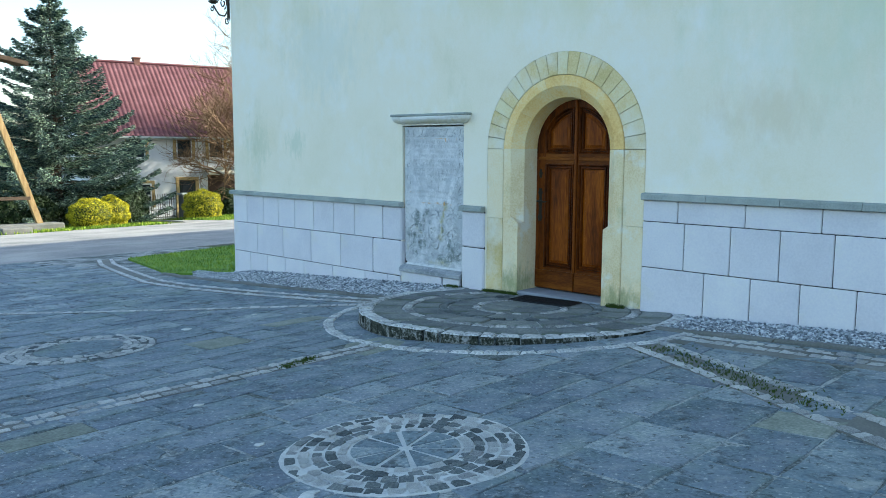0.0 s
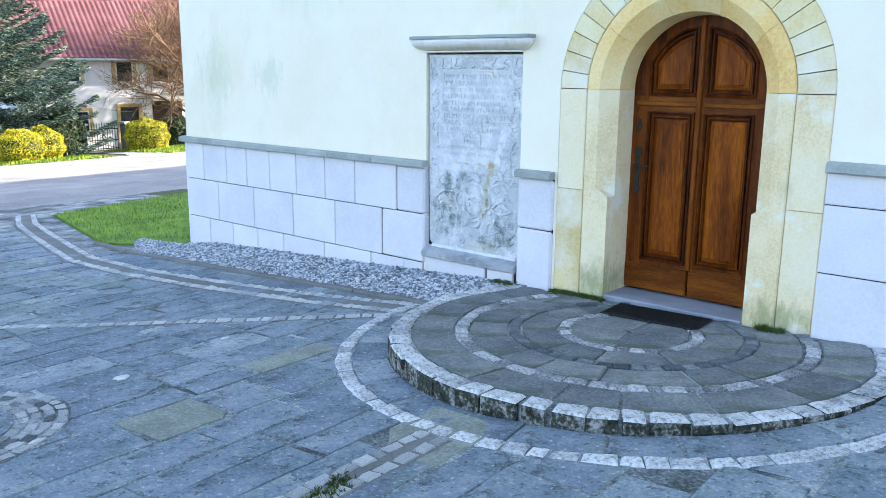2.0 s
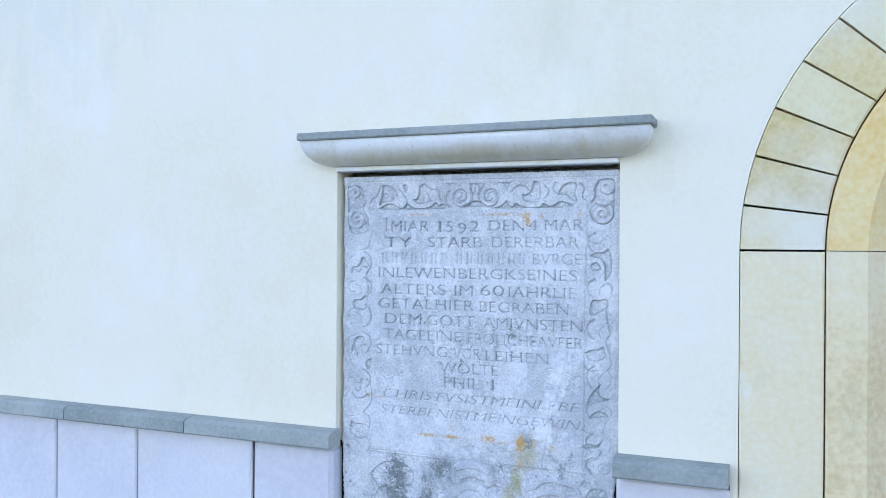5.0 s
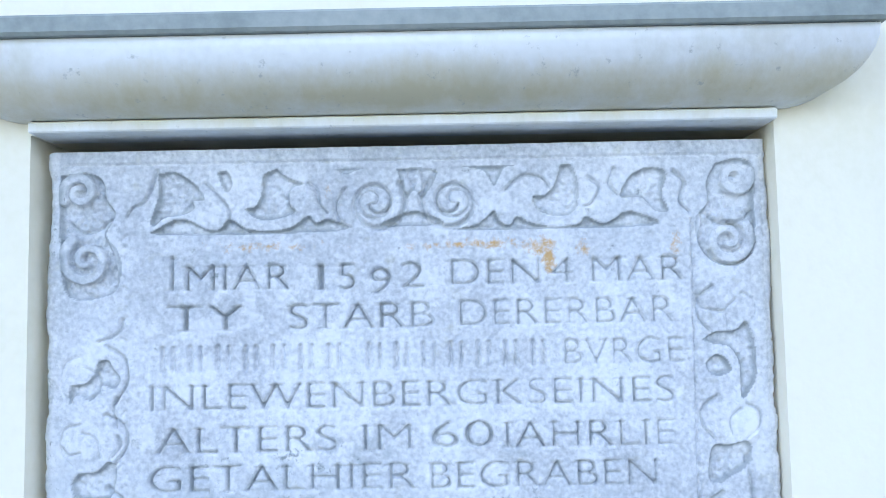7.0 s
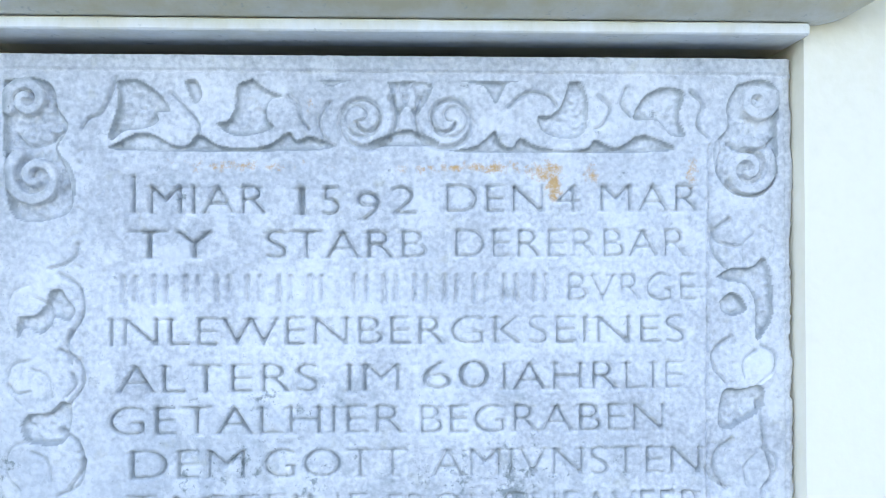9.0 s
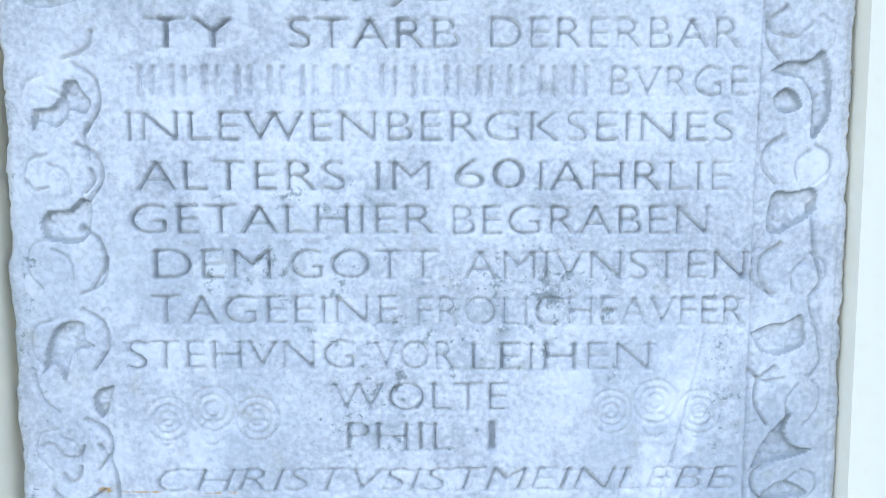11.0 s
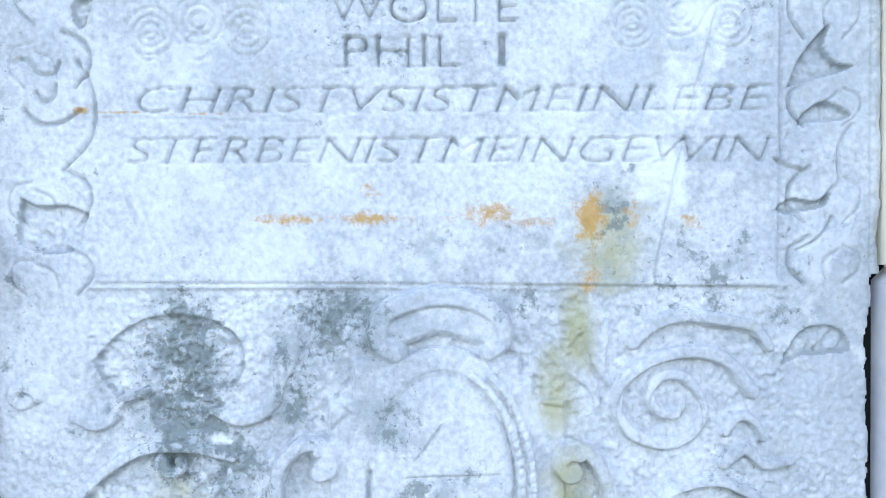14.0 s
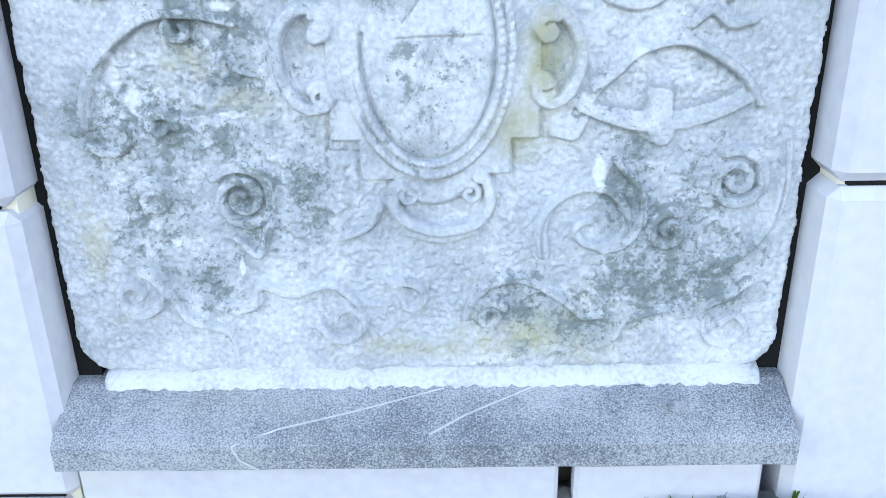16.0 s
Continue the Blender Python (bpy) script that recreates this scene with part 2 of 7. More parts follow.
M_GRASS = mat("grass_blades", [(0.2, (0.08, 0.16, 0.012)), (0.5, (0.17, 0.30, 0.020)), (0.8, (0.36, 0.42, 0.05))], 2, 30, 0.8, 0, island=0.6)
M_MOSS = mat("moss", [(0.2, (0.03, 0.055, 0.008)), (0.6, (0.08, 0.12, 0.02)), (0.9, (0.14, 0.16, 0.05))], 20, 120, 0.95, 0.8, 0.01)


# ---------------------------------------------------------------- helpers for meshes
def part(name, bm, material, parent, label="", smooth=False):
    me = bpy.data.meshes.new(name)
    bmesh.ops.recalc_face_normals(bm, faces=bm.faces)
    bm.to_mesh(me)
    bm.free()
    me.materials.append(material)
    if smooth:
        me.shade_smooth()
    ob = new(name, me)
    ob.parent = parent
    if label:
        ob["label"] = label
    return ob


def thing(name, label, category="", at=(0, 0, 0), group="", kind=""):
    ob = new(name)
    ob.location = at
    ob.empty_display_size = 0.1
    return tagged(ob, label, category, group, kind)


def box(bm, x0, x1, y0, y1, z0, z1, bev=0.0, seg=1):
    vs = [bm.verts.new((x, y, z)) for x in (x0, x1) for y in (y0, y1) for z in (z0, z1)]
    fs = [bm.faces.new([vs[i] for i in q]) for q in ((0, 1, 3, 2), (4, 6, 7, 5), (0, 4, 5, 1), (2, 3, 7, 6), (0, 2, 6, 4), (1, 5, 7, 3))]
    if bev:
        es = {e for f in fs for e in f.edges}
        bmesh.ops.bevel(bm, geom=list(es), offset=bev, segments=seg, profile=0.6, affect='EDGES')
    return bm


def loft(bm, rings, cap=True, close=False):
    """Joins loops of points, each a list of 3D places, into one closed skin."""
    R = [[bm.verts.new(p) for p in r] for r in rings]
    n = len(R[0])
    pairs = list(zip(R, R[1:])) + ([(R[-1], R[0])] if close else [])
    for a, b in pairs:
        for i in range(n):
            bm.faces.new((a[i], a[(i + 1) % n], b[(i + 1) % n], b[i]))
    if cap and not close:
        bm.faces.new(R[0][::-1])
        bm.faces.new(R[-1])
    return bm


def tube(bm, pts, r0, r1=None, n=6):
    """A tapered round bar along a line of points."""
    r1 = r0 if r1 is None else r1
    rings = []
    for i, p in enumerate(pts):
        p = Vector(p)
        d = Vector(pts[min(i + 1, len(pts) - 1)]) - Vector(pts[max(i - 1, 0)])
        d.normalize()
        s = d.cross(Vector((0, 0, 1)) if abs(d.z) < 0.9 else Vector((1, 0, 0))).normalized()
        u = s.cross(d)
        r = r0 + (r1 - r0) * i / max(1, len(pts) - 1)
        rings.append([p + s * (r * math.cos(a)) + u * (r * math.sin(a)) for a in [2 * math.pi * k / n for k in range(n)]])
    return loft(bm, rings)


def share(name, me, parent, m):
    """One more piece on a mesh that others use too."""
    ob = new(name, me)
    ob.parent = parent
    ob.matrix_basis = m
    return ob


def mesh_of(bm, name, material):
    me = bpy.data.meshes.new(name)
    bmesh.ops.recalc_face_normals(bm, faces=bm.faces)
    bm.to_mesh(me)
    bm.free()
    me.materials.append(material)
    return me


def gz(x, y=0.0):
    """Height of the sloping ground."""
    return 0.431 + 0.0624 * max(-60.0, min(12.0, x))


def pz(x, y):
    """Height of the round platform's top."""
    return 0.509 + 0.0307 * x - 0.0276 * y


WALL, BLOCKY, SLABY = 6.72, 6.695, 6.745
PC = (-4.76, 6.05)          # centre of the platform's circles
AX, AZ = -4.815, 1.68       # centre of the portal's arch

# ---------------------------------------------------------------- setting
# ground: one sheet to the horizon
bm = bmesh.new()
gx = [-2500, -800, -300, -120, -60, -50, -40, -34, -30, -26, -22, -19, -16, -13, -10, -7, -4, -1, 3, 7, 12, 40, 200, 2500]
gy = [-2500, -600, -150, -50, -20, -10, -5, 0, 3, 6, 9, 12, 16, 20, 25, 32, 45, 80, 200, 700, 2500]
gv = [[bm.verts.new((x, y, gz(x) - 0.03)) for y in gy] for x in gx]
for i in range(len(gx) - 1):
    for j in range(len(gy) - 1):
        bm.faces.new((gv[i][j], gv[i + 1][j], gv[i + 1][j + 1], gv[i][j + 1]))
tagged(part("ground", bm, M_EARTH, None), "grassy earth ground sloping gently down to the road", "ground", kind="structure")


def sheet(poly, dz, name, material, label, cat, grid=0.0):
    bm = bmesh.new()
    top = [bm.verts.new((x, y, gz(x, y) + dz)) for x, y in poly]
    low = [bm.verts.new((x, y, gz(x, y) + dz - 0.08)) for x, y in poly]
    bm.faces.new(top)
    n = len(poly)
    for i in range(n):
        bm.faces.new((top[i], top[(i + 1) % n], low[(i + 1) % n], low[i]))
    return tagged(part(name, bm, material, None), label, cat, kind="structure")


pavement = sheet([(-17.6, -9), (6, -9), (6, 6.6), (-10.9, 6.6), (-12.0, 6.25), (-15.8, 7.36), (-16.7, 9.9), (-17.6, 9.9)], -0.006, "pavement", M_MORTAR, "plaza paved with irregular dark grey flagstones", "pavement")
road = sheet([(-33.2, -40), (-17.6, -40), (-17.6, 8.2), (-17.6, 60), (-33.2, 60)], -0.006, "road", M_ROAD, "worn grey asphalt road, sunlit beyond the shade", "road")

# church: plaster front wall with the portal's opening and the niche of the slab
bm = bmesh.new()
R_OUT = 0.953
outline = [(-10.73, -1.2), (-10.73, 14.3), (14.0, 14.3), (14.0, -1.2), (AX + R_OUT, -1.2), (AX + R_OUT, AZ)]
outline += [(AX + R_OUT * math.cos(a), AZ + R_OUT * math.sin(a)) for a in [math.pi * k / 40 for k in range(1, 40)]]
outline += [(AX - R_OUT, AZ), (AX - R_OUT, -1.2)]
niche = [(-7.10, 0.1), (-6.10, 0.1), (-6.10, 1.0), (-6.112, 1.0), (-6.112, 1.945), (-7.092, 1.945), (-7.092, 1.0), (-7.10, 1.0)]
es = []
for loop in (outline, niche):
    vs = [bm.verts.new((x, WALL, z)) for x, z in loop]
    es += [bm.edges.new((vs[i], vs[(i + 1) % len(vs)])) for i in range(len(vs))]
res = bmesh.ops.triangle_fill(bm, edges=es, use_beauty=True)
res = bmesh.ops.extrude_face_region(bm, geom=bm.faces[:])
bmesh.ops.translate(bm, verts=[v for v in res["geom"] if isinstance(v, bmesh.types.BMVert)], vec=(0, 0.62, 0))
wall_front = tagged(part("wall_front", bm, M_PLASTER, None), "pale cream plastered church wall with faint green stains", "wall", kind="structure")
# unseen height and depth of the church, sized to throw shade on the road
bm = bmesh.new()
box(bm, -10.73, -10.25, WALL + 0.62, 45, -1.2, 14.3)
tagged(part("wall_west", bm, M_PLASTER, None), "pale cream plastered side wall of the church", "wall", kind="structure")
bm = bmesh.new()
box(bm, -10.25, 14, 44.4, 45, -1.2, 14.3)
box(bm, 13.4, 14, WALL + 0.62, 44.4, -1.2, 14.3)
tagged(part("wall_rear", bm, M_PLASTER, None), "unseen plain plastered walls added to close the church at the rear", "wall", kind="structure")
# unseen flat cover, added to block the sun
bm = bmesh.new()
box(bm, -11.2, 14.3, WALL - 0.35, 45.3, 14.3, 14.6)
tagged(part("roof_church", bm, M_CAP, None), "unseen flat cover over the church walls, added to block the sun", "roof", kind="structure")
bm = bmesh.new()
box(bm, -7.18, -6.03, SLABY + 0.1, SLABY + 0.2, 0.0, 1.99)
tagged(part("niche_back", bm, M_MORTAR, None), "dark mortar behind the stone slab", "wall", kind="structure")

# plinth: stone blocks with open joints, and grey caps
plinth = thing("plinth", "pale stone block plinth with a grey sloped cap", "plinth", kind="structure")


def block(x0, x1, z0, z1, y0=BLOCKY, name="block", material=None, bev=0.006, back=WALL + 0.01):
    bm = bmesh.new()
    cx, cz = (x0 + x1) / 2, (z0 + z1) / 2
    g = 0.0035
    box(bm, x0 + g - cx, x1 - g - cx, 0, back - y0, z0 + g - cz, z1 - g - cz, bev)
    ob = part(name, bm, material or M_BLOCK, plinth)
    ob.location = (cx, y0, cz)
    return ob


def course(xs, z0, z1):
    for a, b in zip(xs, xs[1:]):
        end = b == -7.09 or a == -6.118
        block(a, b, z0, z1, bev=0.014 if end else 0.006, back=SLABY + 0.04 if end else WALL + 0.01)


bm = bmesh.new()
M_JOINT = flat_mat("dark_joint_backing", (0.012, 0.012, 0.011), 0.95)
box(bm, -10.72, -7.12, WALL - 0.008, WALL + 0.006, -0.5, 0.99)
part("joint_bed", bm, M_JOINT, plinth)
bm = bmesh.new()
box(bm, -6.09, -5.79, WALL - 0.008, WALL + 0.006, -0.1, 1.0)
part("joint_bed", bm, M_JOINT, plinth)
bm = bmesh.new()
box(bm, -3.858, 2.39, WALL - 0.008, WALL + 0.006, -0.1, 1.23)
part("joint_bed", bm, M_JOINT, plinth)
course([-10.73, -10.385, -9.96, -9.60, -9.215, -8.795, -8.37, -7.955, -7.425, -7.09], 0.582, 0.988)
course([-10.73, -10.13, -9.50, -8.86, -8.235, -7.61, -7.09], 0.152, 0.582)
course([-10.73, -10.32, -9.89, -9.455, -9.025, -8.40, -7.755, -7.335, -7.11], -0.5, 0.152)
course([-6.118, -5.786], 0.6, 1.0)
course([-6.118, -5.786], -0.1, 0.6)
course([-3.862, -3.515, -2.90, -2.28, -1.66, -1.0, -0.4, 0.3, 1.0, 1.7, 2.4], 1.03, 1.226)
course([-3.862, -3.445, -3.02, -2.60, -2.175, -1.75, -1.32, -0.9, -0.45, 0.1, 0.6, 1.2, 1.8, 2.4], 0.608, 1.03)
course([-3.862, -3.245, -2.83, -2.42, -1.99, -1.6, -1.15, -0.7, -0.2, 0.4, 1.0, 1.6, 2.4], -0.1, 0.608)
course([-7.09, -6.42], -0.2, 0.218)
block(-6.405, -6.14, 0.125, 0.218)


def cap(x0, x1, z0, z1):
    bm = bmesh.new()
    cx = (x0 + x1) / 2
    h = x1 - x0
    prof = [(-0.052, 0.006), (-0.046, 0), (0.03, 0), (0.03, z1 - z0), (-0.03, z1 - z0 - 0.002), (-0.05, z1 - z0 - 0.012)]
    loft(bm, [[(x, y, z) for y, z in prof] for x in (-h / 2 + 0.0025, h / 2 - 0.0025)])
    ob = part("cap_stone", bm, M_CAP, plinth)
    ob.location = (cx, BLOCKY + 0.0, z0)


for xs, z0, z1 in (([-10.78, -10.13, -9.52, -8.89, -8.275, -7.688, -7.075], 0.99, 1.048), ([-6.118, -5.788], 1.002, 1.06), ([-3.862, -3.235, -2.60, -1.98, -1.37, -0.8, -0.1, 0.6, 1.5, 2.4], 1.228, 1.292)):
    for a, b in zip(xs, xs[1:]):
        cap(a, b, z0, z1)
bm = bmesh.new()
box(bm, -10.78, -10.72, WALL, 30, -0.8, 0.985, 0.004)
part("side_course", bm, M_BLOCK, plinth)
bm = bmesh.new()
box(bm, -10.815, -10.72, WALL - 0.02, 30, 0.99, 1.048, 0.004)
part("side_cap", bm, M_CAP, plinth)

# ---------------------------------------------------------------- stone portal
portal = thing("stone_portal", "round-arched sandstone portal, ochre arch on pale jambs", "portal")


def ring_stone(name, prof, a0, a1, material, n=4, gap=0.003):
    r = max(p[0] for p in prof)
    a0, a1 = a0 + gap / r / 2, a1 - gap / r / 2
    bm = bmesh.new()
    rings = []
    for k in range(n + 1):
        a = a0 + (a1 - a0) * k / n
        rings.append([(AX + q * math.cos(a), y, AZ + q * math.sin(a)) for q, y in prof])
    loft(bm, rings)
    return part(name, bm, material, portal)


RM = 0.727
FACE = WALL - 0.006
vp = [(RM + 0.002, FACE + 0.006), (RM + 0.008, FACE), (R_OUT - 0.008, FACE), (R_OUT - 0.002, FACE + 0.008), (R_OUT - 0.002, WALL + 0.3), (RM + 0.002, WALL + 0.3)]
cuts = [0, 0.155, 0.308, 0.46, 0.61, 0.758] + [0.907 + 0.146 * k for k in range(8)] + [2.075, 2.235, 2.395, 2.546, 2.70, 2.852, 3.004, math.pi]
for a, b in zip(cuts, cuts[1:]):
    ring_stone("voussoir", vp, a, b, M_VOUSS, 3, 0.007)
ip = [(0.50, 7.06), (0.50, 7.0), (0.515, WALL + 0.085), (0.622, FACE - 0.004), (RM - 0.012, FACE - 0.004), (RM - 0.002, FACE + 0.006), (RM - 0.002, 7.06)]
for a, b in zip([0, 0.62, 1.22, 1.86, 2.5], [0.62, 1.22, 1.86, 2.5, math.pi]):
    ring_stone("arch_stone", ip, a, b, M_OCHRE, 8, 0.002)


def prism(bm, poly, z0, z1):
    return loft(bm, [[(x, y, z0) for x, y in poly], [(x, y, z1) for x, y in poly]])


for s in (-1, 1):
    zj = 0.948 if s < 0 else 0.97
    for z0, z1, m in ((-0.2, zj - 0.002, M_JAMB if s > 0 else M_VOUSS), (zj + 0.002, AZ - 0.003, M_JAMB)):
        bm = bmesh.new()
        prism(bm, [(AX + s * q, y) for q, y in vp], z0, z1)
        part("outer_jamb", bm, m, portal)
    bm = bmesh.new()
    up = [(AX + s * q, y) for q, y in ip]
    sq = [(0.50, 7.06), (0.50, 7.0), (0.515, WALL + 0.085), (0.52, FACE - 0.003), (RM - 0.012, FACE - 0.004), (RM - 0.002, FACE + 0.006), (RM - 0.002, 7.06)]
    lo = [(AX + s * q, y) for q, y in sq]
    rings = [[(x, y, z) for x, y in pr] for pr, z in ((lo, -0.2), (lo, 0.915), (up, 0.985), (up, AZ - 0.0015))]
    loft(bm, rings)
    part("inner_jamb", bm, M_JAMB, portal)
bm = bmesh.new()
box(bm, AX - 0.515, AX + 0.515, WALL - 0.01, 7.12, 0.0, 0.196, 0.008)
part("threshold", bm, M_THRESH, portal, "bluish grey stone threshold")

# ---------------------------------------------------------------- double door
door = thing("door_1", "closed arched double door of stained brown oak", "door", kind="structure")
DY = 7.0
DZ0 = 0.21


def arch_z(x, r):
    d = r * r - (x - AX) ** 2
    return AZ + math.sqrt(d) if d > 0 else AZ


def panel_outline(x0, x1, z0, z1, r=None, n=14):
    """A panel's outline from below, its top flat or following the arch."""
    pts = [(x0, z0), (x1, z0)]
    if r is None:
        return pts + [(x1, z1), (x0, z1)]
    ang = lambda x: math.acos(max(-1.0, min(1.0, (x - AX) / r)))
    a0, a1 = ang(x1), ang(x0)
    return pts + [(AX + r * math.cos(a), AZ + r * math.sin(a)) for a in [a0 + (a1 - a0) * k / n for k in range(n + 1)]]


def inset(poly, d):
    c = Vector((sum(p[0] for p in poly) / len(poly), sum(p[1] for p in poly) / len(poly)))
    out = []
    n = len(poly)
    for i in range(n):
        p0, p1, p2 = (Vector(poly[(i + k) % n]) for k in (-1, 0, 1))
        e0, e1 = (p1 - p0).normalized(), (p2 - p1).normalized()
        n0, n1 = Vector((-e0.y, e0.x)), Vector((-e1.y, e1.x))
        m = n0 + n1
        m = m / max(0.35, m.length_squared) * 2 if m.length > 1e-6 else n0
        out.append(tuple(p1 + m * d))
    return out


def raised(bm, shape, steps):
    """A skin that steps inward and out along y, closed by a face in the middle."""
    rings = [[(x, DY + dy, z) for x, z in shape(d)] for d, dy in steps]
    R = [[bm.verts.new(p) for p in r] for r in rings]
    n = len(R[0])
    for a, b in zip(R, R[1:]):
        for i in range(n):
            bm.faces.new((a[i], a[(i + 1) % n], b[(i + 1) % n], b[i]))
    bm.faces.new(R[-1])
    return bm


for s in (-1, 1):
    xa, xb = (AX - 0.50, AX - 0.004) if s < 0 else (AX + 0.004, AX + 0.50)
    bm = bmesh.new()
    out = panel_outline(xa, xb, DZ0, 0, 0.502)
    loft(bm, [[(x, DY + 0.02, z) for x, z in out], [(x, DY + 0.07, z) for x, z in out]])
    lf = part("door_leaf", bm, M_WOOD, door)
    st = 0.085
    pa, pb = (xa + st + 0.030, xb - 0.028) if s < 0 else (xa + 0.028, xb - st - 0.030)
    # stiles and rails stand proud of the leaf's core, round two sunk panels
    low = lambda d: panel_outline(pa + d, pb - d, 0.435 + d, 1.53 - d)
    high = lambda d: panel_outline(pa + d, pb - d, 1.635 + d, 0, 0.43 - d)
    so, si = ((xa, pa), (pb, xb)) if s < 0 else ((pb, xb), (xa, pa))
    for (a, b), top in ((so, (1.635, 1.635)), (si, (arch_z(si[0], 0.502), arch_z(si[1], 0.502)))):
        bm = bmesh.new()
        out = [(a, DZ0), (b, DZ0), (b, top[1]), (a, top[0])]
        loft(bm, [[(x, DY + q, z) for x, z in out] for q in (0.0, 0.024)])
        part("stile", bm, M_WOOD, lf)
    for z0, z1 in ((DZ0, 0.435), (1.53, 1.635)):
        bm = bmesh.new()
        box(bm, pa, pb, DY + 0.0005, DY + 0.024, z0, z1)
        part("rail", bm, M_WOODH, lf)
    bm = bmesh.new()
    n = 14
    ang = lambda x, r: math.acos(max(-1.0, min(1.0, (x - AX) / r)))
    xin, xo, xe = (pb, pa, xa) if s < 0 else (pa, pb, xb)
    ia = [ang(xin, 0.43) + (ang(xo, 0.43) - ang(xin, 0.43)) * k / n for k in range(n + 1)]
    oa = [ang(xin, 0.502) + (ang(xe, 0.502) - ang(xin, 0.502)) * k / n for k in range(n + 1)]
    ip_ = [(AX + 0.43 * math.cos(a), AZ + 0.43 * math.sin(a)) for a in ia] + [(xo, 1.635)]
    op_ = [(AX + 0.502 * math.cos(a), AZ + 0.502 * math.sin(a)) for a in oa] + [(xe, 1.635)]
    loft(bm, [[(p[0], DY, p[1]), (q[0], DY, q[1]), (q[0], DY + 0.024, q[1]), (p[0], DY + 0.024, p[1])] for p, q in zip(ip_, op_)])
    part("arched_rail", bm, M_WOOD, lf)
    for poly in (low, high):
        bm = bmesh.new()
        raised(bm, poly, [(0, 0.018), (0, -0.012), (0.009, -0.016), (0.018, -0.005), (0.022, 0.014), (0.028, 0.014), (0.031, -0.004), (0.040, -0.007), (0.048, 0.003), (0.053, 0.016)])
        bm.faces.ensure_lookup_table()
        bmesh.ops.delete(bm, geom=[bm.faces[-1]], context='FACES_ONLY')
        part("moulding", bm, M_MOULD, lf)
        bm = bmesh.new()
        raised(bm, poly, [(0.050, 0.0185), (0.060, 0.018), (0.062, 0.012), (0.084, 0.002), (0.087, -0.002)])
        part("panel", bm, M_PANEL, lf)
    bm = bmesh.new()
    box(bm, xa + 0.004, xb - 0.002, DY - 0.016, DY + 0.004, DZ0 + 0.004, 0.405, 0.006)
    part("kick_board", bm, M_WOODH, lf, "cross-grained oak kick board")
    bm = bmesh.new()
    box(bm, xa + 0.03, xb - 0.002, DY - 0.013, DY + 0.004, 1.565, 1.60, 0.006)
    part("rail_moulding", bm, M_WOODH, lf)
bm = bmesh.new()
box(bm, AX - 0.020, AX + 0.014, DY - 0.022, DY + 0.004, 0.405, AZ + 0.49, 0.007)
part("astragal", bm, M_WOOD, door)


def oval_plate(bm, cx, cz, a, b, y, t, lobes=0, n=36):
    ring = []
    for k in range(n):
        th = 2 * math.pi * k / n
        q = 1 + (0.13 * math.cos(lobes * th) if lobes else 0)
        ring.append((cx + a * q * math.cos(th), cz + b * q * math.sin(th)))
    loft(bm, [[(x, y, z) for x, z in ring], [(x, y - t * 0.6, z) for x, z in ring], [(cx + (x - cx) * 0.75, y - t, cz + (z - cz) * 0.75) for x, z in ring]])
    return bm


HX = AX - 0.445
bm = bmesh.new()
oval_plate(bm, HX, 1.10, 0.020, 0.16, DY, 0.006, 10)
oval_plate(bm, HX, 1.225, 0.026, 0.045, DY - 0.001, 0.008, 6)
oval_plate(bm, HX, 0.965, 0.026, 0.045, DY - 0.001, 0.008, 6)
oval_plate(bm, HX, 1.13, 0.024, 0.04, DY - 0.001, 0.009, 4)
hw = part("lock_plate", bm, M_IRON, door, "ornate dark iron lock plate")
bm = bmesh.new()
tube(bm, [(HX, DY - 0.004, 1.135), (HX, DY - 0.055, 1.135)], 0.011, 0.009, 10)
tube(bm, [(HX - 0.005, DY - 0.052, 1.135), (HX + 0.03, DY - 0.056, 1.138), (HX + 0.08, DY - 0.056, 1.130), (HX + 0.115, DY - 0.054, 1.136)], 0.010, 0.006, 10)
part("door_handle", bm, M_IRON, hw, "dark iron lever handle")
bm = bmesh.new()
oval_plate(bm, HX, 1.425, 0.020, 0.046, DY, 0.007, 6)
oval_plate(bm, HX, 1.425, 0.008, 0.012, DY - 0.006, 0.006)
part("keyhole_plate", bm, M_IRON, door, "small oval iron keyhole plate")
bm = bmesh.new()
box(bm, AX + 0.488, AX + 0.498, DY - 0.012, DY + 0.01, 0.22, 0.39, 0.002)
part("hinge_strip", bm, M_IRON, door)

# ---------------------------------------------------------------- carved memorial slab
SX, SZ = -7.065, 0.33       # origin of the slab's own u (right) and v (up)
STEP = 0.00175
U0, U1, V0, V1 = -0.020, 0.957, -0.008, 1.598
nu, nv = int((U1 - U0) / STEP) + 1, int((V1 - V0) / STEP) + 1
us, vs_ = U0 + STEP * np.arange(nu), V0 + STEP * np.arange(nv)
UU, VV = np.meshgrid(us, vs_)
rs = np.random.RandomState(11)


def value_noise(cell):
    """Smooth random values over the slab, with knots every cell metres."""
    ku, kv = int((U1 - U0) / cell) + 3, int((V1 - V0) / cell) + 3
    k = rs.rand(kv, ku) * 2 - 1
    fu, fv = (UU - U0) / cell, (VV - V0) / cell
    iu, iv = fu.astype(int), fv.astype(int)
    a, b = fu - iu, fv - iv
    a, b = a * a * (3 - 2 * a), b * b * (3 - 2 * b)
    return (k[iv, iu] * (1 - a) + k[iv, iu + 1] * a) * (1 - b) + (k[iv + 1, iu] * (1 - a) + k[iv + 1, iu + 1] * a) * b


